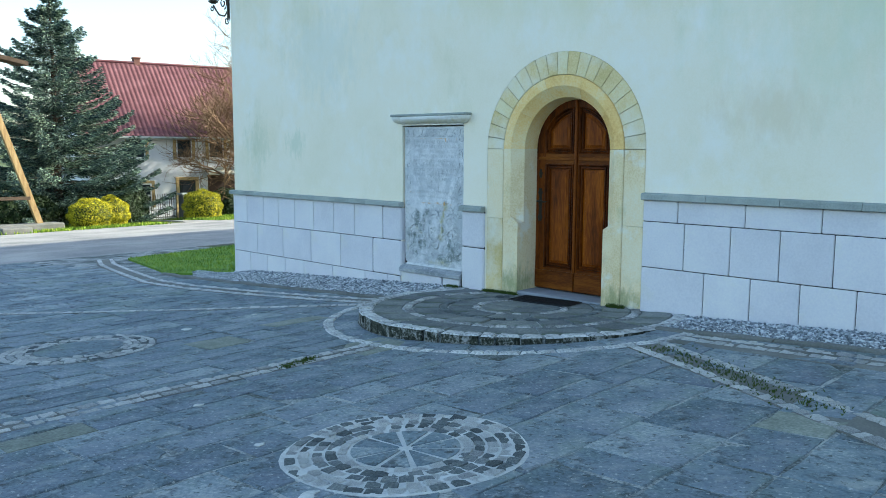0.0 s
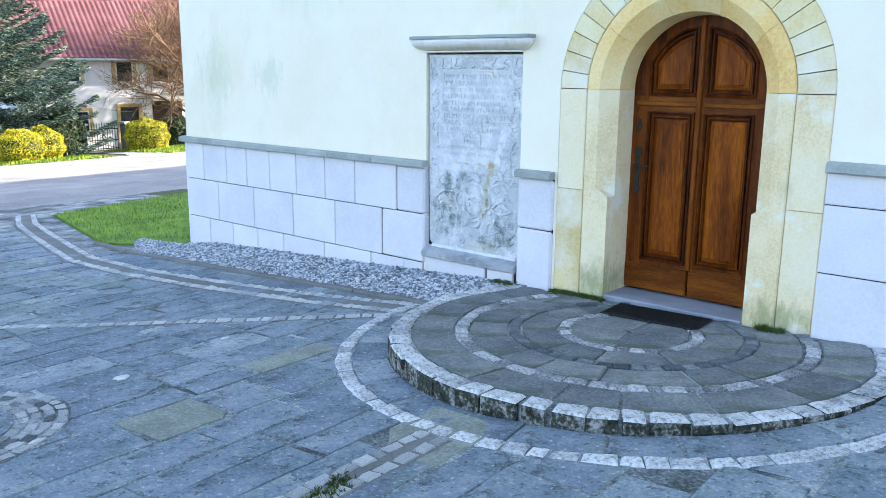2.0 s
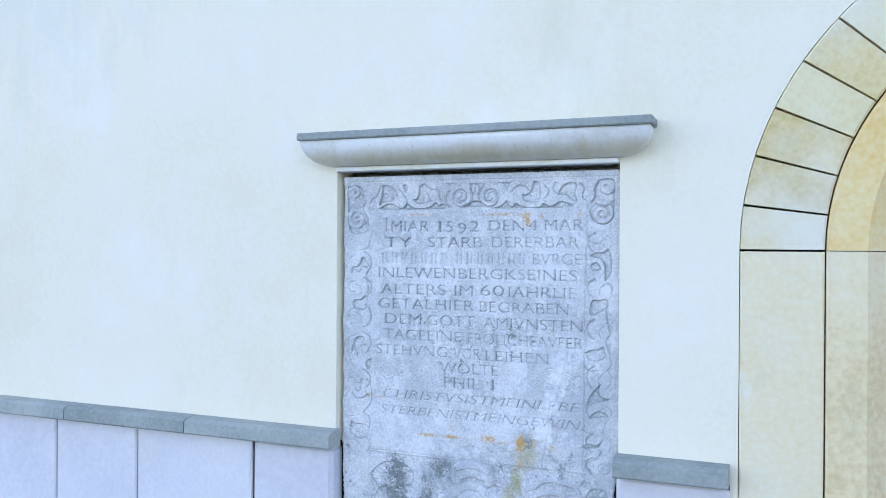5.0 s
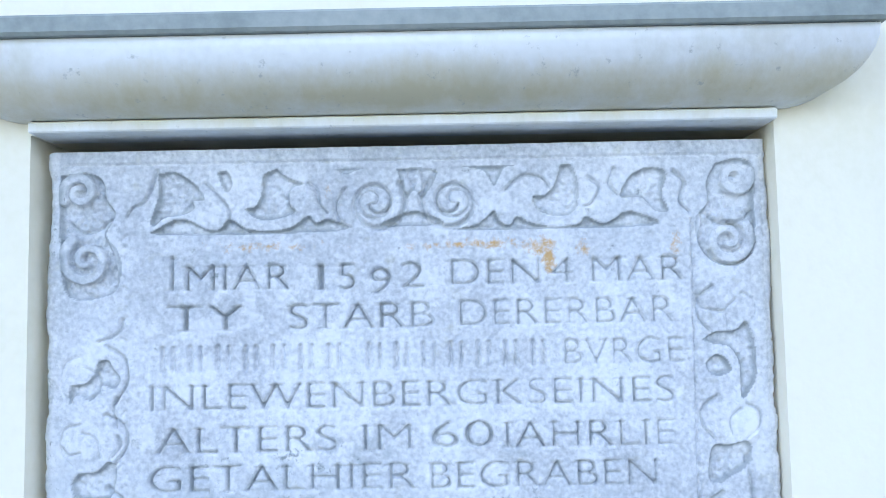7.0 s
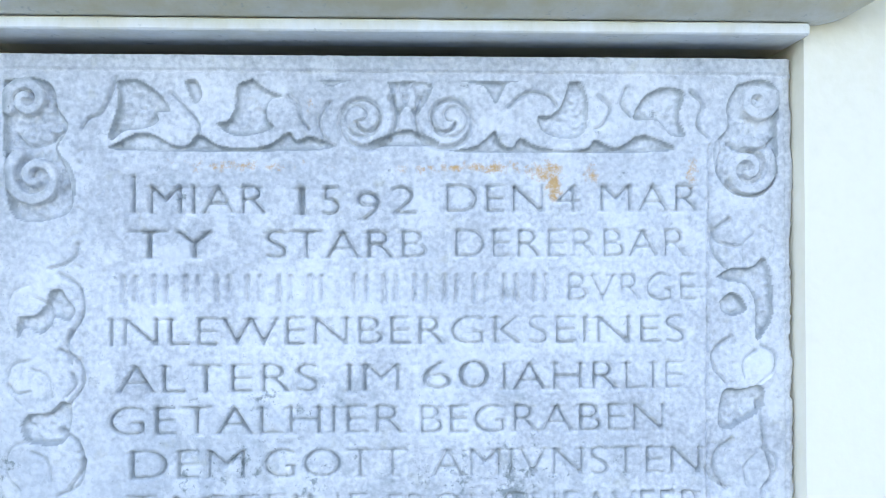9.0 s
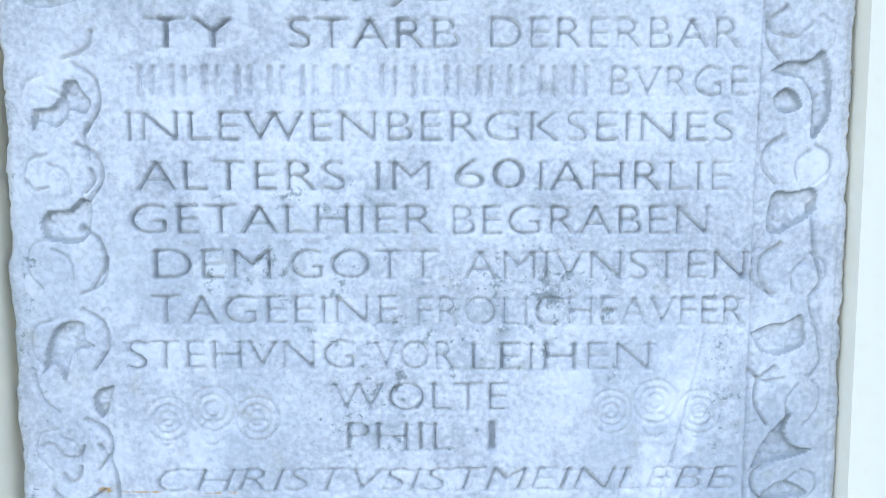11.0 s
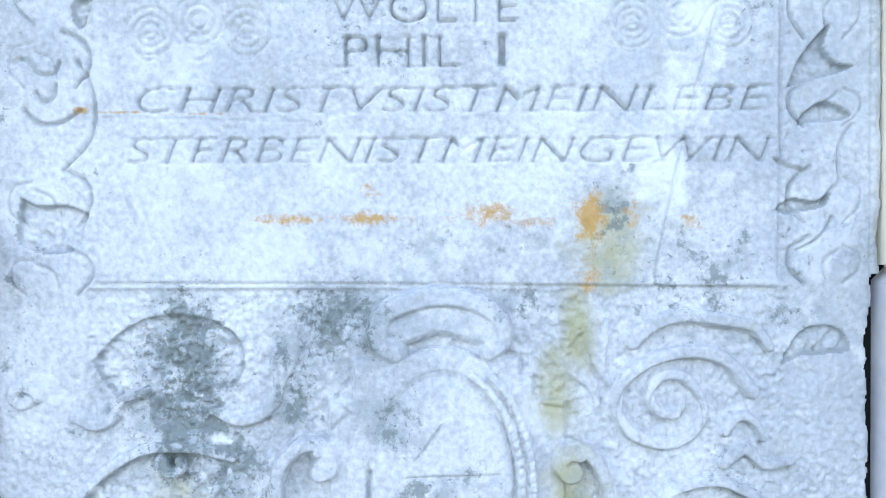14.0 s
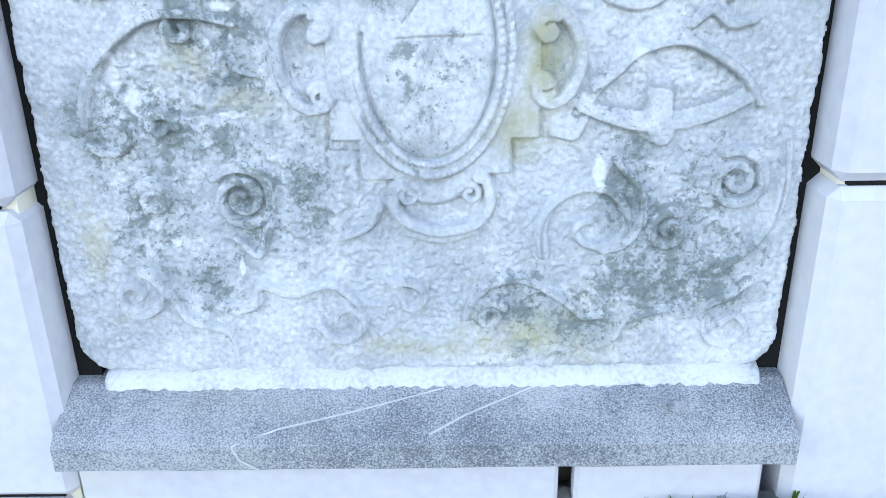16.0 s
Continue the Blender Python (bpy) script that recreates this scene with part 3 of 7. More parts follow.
peck = 0.5 * value_noise(0.0075) + 0.6 * value_noise(0.004)
rough_n = 0.5 * value_noise(0.03) + 0.3 * value_noise(0.012) + 0.2 * value_noise(0.005)
broad = value_noise(0.12)
HH = 0.0012 * broad + 0.0012 * rough_n + 0.0009 * peck


def near(pts, w0, w1):
    """Window round a line of points, and there the distance as a share of the line's own tapering half-width."""
    P = np.array(pts, float)
    pad = max(w0, w1) * 1.2
    j0, j1 = np.searchsorted(us, [P[:, 0].min() - pad, P[:, 0].max() + pad])
    i0, i1 = np.searchsorted(vs_, [P[:, 1].min() - pad, P[:, 1].max() + pad])
    sl = (slice(i0, i1), slice(j0, j1))
    u, v = UU[sl], VV[sl]
    best = np.full(u.shape, 9.0)
    n = len(P) - 1
    for k in range(n):
        a, d = P[k], P[k + 1] - P[k]
        t = np.clip(((u - a[0]) * d[0] + (v - a[1]) * d[1]) / max(1e-12, d @ d), 0, 1)
        w = w0 + (w1 - w0) * (k + t) / n
        best = np.minimum(best, np.hypot(u - a[0] - t * d[0], v - a[1] - t * d[1]) / w)
    return sl, best


def ridge(pts, w0, w1, h, base=0.0, flat=1.8):
    sl, q = near(pts, w0, w1)
    on = q < 1
    z = base + h * np.minimum(1, flat * np.sqrt(np.clip(1 - q, 0, 1))) + 0.0011 * rough_n[sl]
    HH[sl] = np.where(on, np.maximum(HH[sl], z), HH[sl])


def groove(pts, w, d, w1=None):
    sl, q = near(pts, w, w if w1 is None else w1)
    HH[sl] -= d * np.clip(1 - q, 0, 1)


def smooth_line(pts, n=8):
    """A curve through points."""
    P = [np.array(p, float) for p in pts]
    P = [2 * P[0] - P[1]] + P + [2 * P[-1] - P[-2]]
    out = []
    for i in range(1, len(P) - 2):
        for k in range(n):
            t = k / n
            a, b, c, d = P[i - 1], P[i], P[i + 1], P[i + 2]
            out.append(0.5 * (2 * b + (c - a) * t + (2 * a - 5 * b + 4 * c - d) * t * t + (3 * b - a - 3 * c + d) * t ** 3))
    return out + [P[-2]]


def spiral(u, v, r0, r1, a0, turns, n=36, sq=1.0):
    return [(u + (r0 + (r1 - r0) * k / n) * math.cos(a0 + 2 * math.pi * turns * k / n), v + sq * (r0 + (r1 - r0) * k / n) * math.sin(a0 + 2 * math.pi * turns * k / n)) for k in range(n + 1)]


# borders: leaves left standing round sunk, pecked pockets
def within(u, v, poly):
    """Which places lie inside a closed line."""
    c = np.zeros(u.shape, bool)
    for (x0, y0), (x1, y1) in zip(poly, poly[1:] + poly[:1]):
        if y0 != y1:
            c ^= ((y0 > v) != (y1 > v)) & (u < (x1 - x0) * (v - y0) / (y1 - y0) + x0)
    return c


def pocket(pts, d=0.0085, p=0.0030, edge=0.0028):
    """A sunk field with steep sides and a pecked floor, shade painted in, strongest at its edges."""
    line = [tuple(q) for q in smooth_line(pts + [pts[0]], 5)]
    sl, q = near(line, edge, edge)
    ins = within(UU[sl], VV[sl], line)
    k = np.clip(q, 0, 1)
    HH[sl] = np.where(ins, HH[sl] - d * k + p * peck[sl] * k, HH[sl])
    RECESS_SHADE[sl] = np.where(ins, np.maximum(RECESS_SHADE[sl], np.clip(1.3 - q * 0.35, 0.25, 1)), RECESS_SHADE[sl])


def cutline(pts, w=0.0046, d=0.0062):
    """A leaf's edge: a tapering cut, its upper side steep, with shade painted along it."""
    line = smooth_line(pts, 6)
    groove(line, w, d, w * 0.6)
    sl, q = near(line, w * 1.1, w * 0.7)
    RECESS_SHADE[sl] = np.maximum(RECESS_SHADE[sl], 0.8 * np.clip(1 - q, 0, 1))


# where shade in the carving's recesses is put into the colour
RECESS_SHADE = np.zeros_like(UU)
shelf = np.where((UU >= 0.090) & (UU <= 0.848), np.clip((0.648 - VV) / 0.004, 0, 1), np.clip((0.62 - VV) / 0.25, 0, 1))
HH += shelf * (-0.005 + 0.0026 * peck)
LEAF_H, LB = 0.0115, -0.0085


def lobe(u, v, ang, ln, w, h=LEAF_H, bend=0.6):
    """A leaf tip: thick at its root, bent, thin at its end."""
    pts = [(u, v)]
    for k in range(1, 7):
        a = ang + bend * (k / 6) ** 1.5
        pts.append((pts[-1][0] + ln / 6 * math.cos(a), pts[-1][1] + ln / 6 * math.sin(a)))
    ridge(pts, w, w * 0.18, h, LB, 2.2)


# top border
pocket([(0.130, 1.565), (0.157, 1.567), (0.184, 1.549), (0.196, 1.529), (0.181, 1.527), (0.182, 1.517), (0.165, 1.508), (0.141, 1.505), (0.128, 1.494), (0.123, 1.501), (0.131, 1.525), (0.134, 1.546)])
pocket([(0.211, 1.566), (0.226, 1.567), (0.233, 1.548), (0.223, 1.538)])
pocket([(0.293, 1.570), (0.274, 1.560), (0.272, 1.536), (0.263, 1.518), (0.249, 1.515), (0.267, 1.501), (0.294, 1.501), (0.318, 1.510), (0.311, 1.520), (0.310, 1.532), (0.315, 1.543), (0.329, 1.548), (0.308, 1.557)])
pocket([(0.453, 1.566), (0.467, 1.527), (0.476, 1.536), (0.490, 1.527), (0.509, 1.560), (0.488, 1.567)], 0.004)
pocket([(0.464, 1.507), (0.488, 1.507), (0.515, 1.490), (0.431, 1.489)])
pocket([(0.674, 1.567), (0.665, 1.540), (0.651, 1.526), (0.636, 1.525), (0.643, 1.505), (0.675, 1.497), (0.693, 1.505), (0.698, 1.526), (0.697, 1.547), (0.689, 1.567)])
pocket([(0.755, 1.533), (0.768, 1.551), (0.790, 1.561), (0.816, 1.555), (0.810, 1.526), (0.817, 1.502), (0.799, 1.502), (0.782, 1.519), (0.755, 1.521)])
pocket([(0.138, 1.495), (0.155, 1.503), (0.175, 1.502), (0.199, 1.489), (0.216, 1.489), (0.229, 1.502), (0.253, 1.489), (0.287, 1.485), (0.314, 1.491), (0.335, 1.505), (0.345, 1.495), (0.362, 1.500), (0.376, 1.483), (0.139, 1.482)])
pocket([(0.542, 1.485), (0.563, 1.490), (0.584, 1.507), (0.591, 1.493), (0.604, 1.487), (0.615, 1.499), (0.633, 1.490), (0.668, 1.483), (0.696, 1.487), (0.707, 1.497), (0.728, 1.487), (0.745, 1.493), (0.756, 1.501), (0.774, 1.501), (0.791, 1.482), (0.542, 1.481)])
pocket([(0.542, 1.567), (0.570, 1.560), (0.585, 1.540), (0.598, 1.563), (0.612, 1.567)], 0.004)
pocket([(0.369, 1.568), (0.384, 1.559), (0.396, 1.563), (0.410, 1.568)], 0.004)
for s in (-1, 1):
    c = 0.476
    cutline(spiral(c + s * 0.050, 1.520, 0.041, 0.010, math.pi / 2 + s * 0.9, s * 1.55), 0.0056, 0.009)
    cutline(spiral(c + s * 0.056, 1.523, 0.026, 0.004, math.pi / 2 + s * 2.2, s * 1.1), 0.0042, 0.006)
    lobe(c + s * 0.007, 1.538, math.pi / 2 - s * 0.25, 0.024, 0.006, 0.009, s * 0.5)
# volutes at both upper corners
pocket([(0.000, 1.565), (0.036, 1.569), (0.058, 1.558), (0.064, 1.532), (0.076, 1.511), (0.065, 1.484), (0.080, 1.463), (0.086, 1.436), (0.072, 1.404), (0.014, 1.401), (0.002, 1.464)])
pocket([(0.882, 1.565), (0.912, 1.572), (0.933, 1.561), (0.934, 1.534), (0.932, 1.477), (0.930, 1.448), (0.908, 1.427), (0.876, 1.431), (0.855, 1.456), (0.852, 1.491), (0.869, 1.512), (0.869, 1.541)])
for u, v, r, a, t in ((0.027, 1.542, 0.024, 3.6, -1.35), (0.038, 1.450, 0.034, 2.2, 1.45), (0.908, 1.546, 0.021, 0.3, -1.4), (0.895, 1.461, 0.034, 1.6, -1.55)):
    ridge(spiral(u, v, r, 0.005, a, t), 0.0080, 0.0045, 0.0100, LB, 2.2)
ridge(smooth_line([(0.070, 1.485), (0.083, 1.457), (0.088, 1.429), (0.083, 1.396), (0.064, 1.372)]), 0.010, 0.007, 0.0095, LB, 2.2)
ridge(smooth_line([(0.852, 1.491), (0.846, 1.456), (0.850, 1.420), (0.865, 1.392)]), 0.010, 0.007, 0.0095, LB, 2.2)
cutline([(0.014, 1.500), (0.030, 1.487), (0.052, 1.492), (0.066, 1.503)])
cutline([(0.872, 1.492), (0.893, 1.483), (0.915, 1.487), (0.930, 1.500)])
# side borders, from the top down
pocket([(0.017, 1.285), (0.039, 1.288), (0.050, 1.302), (0.056, 1.316), (0.069, 1.317), (0.075, 1.306), (0.085, 1.292), (0.077, 1.279), (0.061, 1.283), (0.057, 1.274), (0.044, 1.264), (0.026, 1.270), (0.017, 1.259)])
pocket([(0.020, 1.156), (0.031, 1.170), (0.054, 1.172), (0.070, 1.185), (0.081, 1.173), (0.073, 1.137), (0.046, 1.133), (0.027, 1.137)])
pocket([(0.016, 0.979), (0.023, 1.015), (0.039, 1.039), (0.065, 1.041), (0.068, 1.021), (0.078, 1.012), (0.054, 1.005), (0.043, 0.970), (0.031, 0.991)])
pocket([(0.100, 0.967), (0.080, 0.961), (0.073, 0.947), (0.081, 0.929), (0.090, 0.933)])
pocket([(0.018, 0.747), (0.037, 0.738), (0.068, 0.738), (0.091, 0.728), (0.087, 0.714), (0.079, 0.690), (0.048, 0.684), (0.014, 0.696), (0.014, 0.723)])
pocket([(0.854, 1.329), (0.873, 1.340), (0.900, 1.342), (0.913, 1.353), (0.923, 1.333), (0.926, 1.287), (0.913, 1.258), (0.903, 1.254), (0.903, 1.294), (0.891, 1.318), (0.867, 1.324)])
pocket([(0.858, 1.299), (0.871, 1.310), (0.885, 1.305), (0.892, 1.288), (0.875, 1.281), (0.862, 1.286)])
pocket([(0.858, 1.174), (0.865, 1.192), (0.885, 1.192), (0.910, 1.196), (0.916, 1.175), (0.906, 1.162), (0.883, 1.149), (0.867, 1.142), (0.856, 1.149)])
pocket([(0.842, 1.026), (0.863, 1.037), (0.883, 1.039), (0.901, 1.049), (0.907, 1.034), (0.905, 1.012), (0.878, 1.000), (0.854, 1.005)])
pocket([(0.848, 0.862), (0.861, 0.895), (0.894, 0.932), (0.888, 0.908), (0.900, 0.890), (0.922, 0.886), (0.905, 0.878), (0.875, 0.870)])
pocket([(0.855, 0.814), (0.864, 0.834), (0.888, 0.848), (0.916, 0.835), (0.905, 0.826), (0.865, 0.823)])
pocket([(0.834, 0.731), (0.853, 0.743), (0.878, 0.740), (0.895, 0.749), (0.889, 0.734), (0.863, 0.727), (0.845, 0.725)])
cutline([(0.086, 1.369), (0.084, 1.356), (0.073, 1.347), (0.054, 1.341)])
cutline([(0.095, 1.114), (0.092, 1.091), (0.083, 1.081), (0.065, 1.074)])
cutline([(0.010, 0.892), (0.022, 0.895), (0.037, 0.880), (0.054, 0.880), (0.061, 0.893)])
cutline([(0.036, 0.859), (0.042, 0.849), (0.054, 0.854), (0.057, 0.868)])
cutline([(0.023, 0.840), (0.035, 0.827), (0.059, 0.826), (0.084, 0.840)])
cutline([(0.080, 0.893), (0.094, 0.868), (0.099, 0.837), (0.092, 0.806), (0.068, 0.779)])
cutline([(0.007, 1.203), (0.016, 1.193), (0.032, 1.196)])
cutline([(0.081, 1.216), (0.084, 1.203), (0.074, 1.190)])
cutline([(0.080, 1.267), (0.075, 1.254), (0.080, 1.228)])
cutline([(0.005, 0.984), (0.013, 0.953), (0.033, 0.932)])
cutline([(0.849, 1.391), (0.856, 1.373), (0.869, 1.368), (0.884, 1.366)])
cutline([(0.840, 1.096), (0.852, 1.078), (0.870, 1.071)])
cutline([(0.909, 1.175), (0.914, 1.122), (0.922, 1.088), (0.910, 1.064), (0.921, 1.027), (0.926, 0.993), (0.916, 0.976)])
cutline([(0.843, 0.981), (0.859, 0.969), (0.884, 0.972)])
cutline([(0.835, 0.785), (0.849, 0.777), (0.866, 0.773)])
cutline([(0.918, 0.821), (0.904, 0.796), (0.905, 0.761)])
cutline([(0.896, 0.720), (0.884, 0.700), (0.859, 0.686)])
# outer bows of the leaves, with a narrow sunk strip behind them
for v0, h in ((1.335, 0.075), (1.245, 0.065), (1.15, 0.07), (1.055, 0.07), (0.925, 0.06), (0.775, 0.06), (0.69, 0.05)):
    cutline([(0.066, v0), (0.088, v0 - 0.2 * h), (0.094, v0 - 0.6 * h), (0.078, v0 - h)])
    cutline([(0.030, v0 - 0.012), (0.010, v0 - 0.3 * h), (0.006, v0 - 0.7 * h), (0.022, v0 - h)], 0.0036, 0.003)
    cutline([(0.034, v0 - 0.35 * h), (0.052, v0 - 0.5 * h), (0.058, v0 - 0.85 * h)], 0.0036, 0.0034)
for v0, h in ((1.40, 0.06), (1.255, 0.055), (1.13, 0.06), (0.985, 0.07), (0.87, 0.05), (0.775, 0.06), (0.70, 0.05)):
    cutline([(0.872, v0), (0.853, v0 - 0.25 * h), (0.851, v0 - 0.65 * h), (0.866, v0 - h)], 0.0045, 0.007)
    cutline([(0.910, v0 - 0.01), (0.926, v0 - 0.35 * h), (0.925, v0 - 0.7 * h), (0.908, v0 - h)], 0.0036, 0.003)
    cutline([(0.902, v0 - 0.3 * h), (0.888, v0 - 0.55 * h), (0.890, v0 - 0.9 * h)], 0.0036, 0.0034)
# edges of the leaves in the top border
for pts in ([(0.131, 1.568), (0.122, 1.54), (0.112, 1.525), (0.100, 1.520), (0.092, 1.508)], [(0.196, 1.55), (0.212, 1.535), (0.228, 1.515), (0.229, 1.502)], [(0.335, 1.548), (0.345, 1.54), (0.35, 1.52), (0.36, 1.508)],
            [(0.384, 1.54), (0.372, 1.52), (0.378, 1.497), (0.392, 1.487)], [(0.60, 1.535), (0.622, 1.553), (0.648, 1.55), (0.660, 1.535)], [(0.71, 1.55), (0.725, 1.535), (0.716, 1.515), (0.705, 1.51)], [(0.745, 1.56), (0.738, 1.54), (0.75, 1.525)],
            [(0.825, 1.555), (0.838, 1.54), (0.832, 1.515), (0.845, 1.50)]):
    cutline(pts, 0.0042, 0.0065)
for u0, u1 in ((0.086, 0.094), (0.842, 0.852)):
    for k in range(60):
        v = 0.67 + 0.0137 * k
        groove([(rs.uniform(u0, u1), v), (rs.uniform(u0, u1), v + 0.004)], 0.003, 0.0022)
bulge = np.clip(1 - ((UU - 0.913) / 0.015) ** 2 - ((VV - 1.217) / 0.024) ** 2, 0, 1)
HH += 0.005 * np.sqrt(bulge)
groove([(0.003, 1.5785), (0.942, 1.5765)], 0.0026, 0.0045)
groove([(0.847, 1.49), (0.843, 1.15), (0.840, 0.66)], 0.003, 0.005)
groove([(0.943, 1.57), (0.94, 0.9), (0.936, 0.4)], 0.003, 0.002)
groove([(0.098, 0.652), (0.42, 0.6505), (0.831, 0.6455)], 0.0028, 0.0055)


# inscription, cut into the face
def text_mask(word, h):
    """The word in the built-in font as a table of cells, its capitals h metres high, with small feet added to the stems."""
    cu = bpy.data.curves.new("word", 'FONT')
    cu.body = word
    ob = new("word", cu)
    me = ob.to_mesh()
    co = np.array([v.co[:2] for v in me.vertices]) if len(me.vertices) else np.zeros((0, 2))
    me.calc_loop_triangles()
    tris = np.array([t.vertices[:] for t in me.loop_triangles])
    ob.to_mesh_clear()
    bpy.data.objects.remove(ob)
    bpy.data.curves.remove(cu)
    lo, hi = co.min(0), co.max(0)
    return co - lo, tris, hi - lo


# mask of the letter cuts, for their dirt and painted shade
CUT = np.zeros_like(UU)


def carve(word, u0, u1, v, h, depth=0.0085, slant=0.0):
    co, tris, size = text_mask(word, h)
    q = co * [(u1 - u0) / size[0], h / size[1]]
    q[:, 0] += u0 + slant * q[:, 1]
    q[:, 1] += v
    j0, j1 = np.searchsorted(us, [q[:, 0].min() - 0.012, q[:, 0].max() + 0.012])
    i0, i1 = np.searchsorted(vs_, [v - 0.010, v + h + 0.010])
    fine = 2
    gu = us[j0] + STEP / fine * np.arange((j1 - j0) * fine)
    gv_ = vs_[i0] + STEP / fine * np.arange((i1 - i0) * fine)
    M = np.zeros((len(gv_), len(gu)), bool)
    for a, b, c in q[tris]:
        x0, x1 = np.searchsorted(gu, [min(a[0], b[0], c[0]), max(a[0], b[0], c[0])])
        y0, y1 = np.searchsorted(gv_, [min(a[1], b[1], c[1]), max(a[1], b[1], c[1])])
        if x1 <= x0 or y1 <= y0:
            continue
        X, Y = np.meshgrid(gu[x0:x1], gv_[y0:y1])
        e = [(r[0] - p[0]) * (Y - p[1]) - (r[1] - p[1]) * (X - p[0]) for p, r in ((a, b), (b, c), (c, a))]
        M[y0:y1, x0:x1] |= ((e[0] >= 0) & (e[1] >= 0) & (e[2] >= 0)) | ((e[0] <= 0) & (e[1] <= 0) & (e[2] <= 0))
    thin = M.copy()
    thin[:, 1:] &= M[:, :-1]
    thin[1:] &= M[:-1]
    thin[:, :-1] &= M[:, 1:]
    M = thin
    # feet on the stems, at the base line and at the top
    cell = STEP / fine
    for vv, up in ((v + 0.0035, 0), (v + h - 0.0035, 1)):
        r = min(len(gv_) - 1, int((vv - gv_[0]) / cell))
        row = M[r].astype(int)
        edge = np.diff(np.concatenate([[0], row, [0]]))
        for s, e in zip(np.where(edge == 1)[0], np.where(edge == -1)[0]):
            if (e - s) * cell < 0.0095:
                f = int(0.0056 / cell)
                t = int(0.0026 / cell)
                b = r - t if up == 0 else r
                M[max(0, b):b + t, max(0, s - f):e + f] = True
    # cut depth grows with the distance from the stroke's edge: a blunt V
    D = M.astype(float)
    acc = np.zeros_like(D)
    cur = M.copy()
    for k in range(3):
        acc += cur
        n = cur.copy()
        n[1:] &= cur[:-1]
        n[:-1] &= cur[1:]
        n[:, 1:] &= cur[:, :-1]
        n[:, :-1] &= cur[:, 1:]
        cur = n
    acc = np.minimum(acc / 3.0, 1)
    ii, jj = (i1 - i0), (j1 - j0)
    small = acc.reshape(ii, fine, jj, fine).mean((1, 3))
    sm = small.copy()
    sm[1:-1, 1:-1] = (small[1:-1, 1:-1] * 4 + small[:-2, 1:-1] + small[2:, 1:-1] + small[1:-1, :-2] + small[1:-1, 2:]) / 8
    wear = np.clip(1.05 + 0.45 * broad[i0:i1, j0:j1] + 0.35 * rough_n[i0:i1, j0:j1], 0.6, 1.35)
    HH[i0:i1, j0:j1] -= depth * sm * wear
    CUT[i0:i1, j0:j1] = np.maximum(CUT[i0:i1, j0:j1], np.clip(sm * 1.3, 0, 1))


CH = 0.0355
for word, a, b, v in (("MIAR", 0.170, 0.312, 1.406), ("1", 0.346, 0.357, 1.404), ("5", 0.374, 0.398, 1.404), ("9", 0.416, 0.446, 1.398), ("2", 0.457, 0.491, 1.405), ("DEN", 0.524, 0.645, 1.407), ("4", 0.657, 0.688, 1.408), ("MAR", 0.712, 0.838, 1.408),
                      ("TY", 0.146, 0.250, 1.352), ("STARB", 0.308, 0.502, 1.352), ("DERERBAR", 0.534, 0.823, 1.353), ("BVRGE", 0.672, 0.832, 1.299),
                      ("INLEWENBERGKSEINES", 0.123, 0.818, 1.248), ("ALTERS", 0.131, 0.372, 1.192), ("IM", 0.405, 0.47, 1.192), ("60", 0.494, 0.578, 1.194), ("IAHRLIE", 0.592, 0.817, 1.192),
                      ("GETALHIER", 0.123, 0.475, 1.142), ("BEGRABEN", 0.492, 0.791, 1.141), ("DEM", 0.148, 0.285, 1.090), ("GOTT", 0.305, 0.478, 1.090), ("AMIVNSTEN", 0.506, 0.836, 1.089),
                      ("TAGEEINE", 0.144, 0.432, 1.037), ("FROLICHEAVFER", 0.452, 0.838, 1.035), ("STEHVNG", 0.115, 0.380, 0.984), ("VOR", 0.402, 0.498, 0.983), ("LEIHEN", 0.515, 0.728, 0.981), ("WOLTE", 0.352, 0.559, 0.933),
                      ("PHIL", 0.368, 0.498, 0.885), ("1", 0.535, 0.547, 0.886)):
    carve(word, a, b, v, CH)
carve("I", 0.149, 0.156, 1.406, 0.048, 0.007)
carve("R", 0.828, 0.841, 1.302, 0.019, 0.006)
carve("CHRISTVSISTMEINLEBE", 0.138, 0.822, 0.836, 0.030, 0.0062, 0.38)
carve("STERBENISTMEINGEWIN", 0.130, 0.822, 0.781, 0.030, 0.0062, 0.38)
# two words of the third line stand as plain upright bars
for a, b, n in ((0.128, 0.385, 7), (0.402, 0.655, 7)):
    for k in range(n):
        c = a + (b - a) * (k + 0.5) / n
        groove([(c - 0.006, 1.301), (c - 0.006, 1.331)], 0.0044, 0.0070)
        groove([(c + 0.008, 1.301), (c + 0.008, 1.331)], 0.0038, 0.0060)
# small flower knots beside the last short lines
for cu_, cv in ((0.212, 0.925), (0.733, 0.932)):
    for du in (-0.052, 0.0, 0.052):
        for r in (0.026, 0.017, 0.009):
            groove(spiral(cu_ + du, cv + (0.012 if du == 0 else 0), r, r, 0, 1, 24), 0.0026, 0.0026)
        groove(spiral(cu_ + du, cv - 0.018, 0.018, 0.012, 0.5, 0.8, 20), 0.0026, 0.0022)

# coat of arms: oval shield in a scrolled, stepped frame
EB = -0.005


def bead(pts, w0, w1=None, h=0.010, flat=1.5):
    ridge(pts, w0, w0 if w1 is None else w1, h * 1.6, EB, flat)


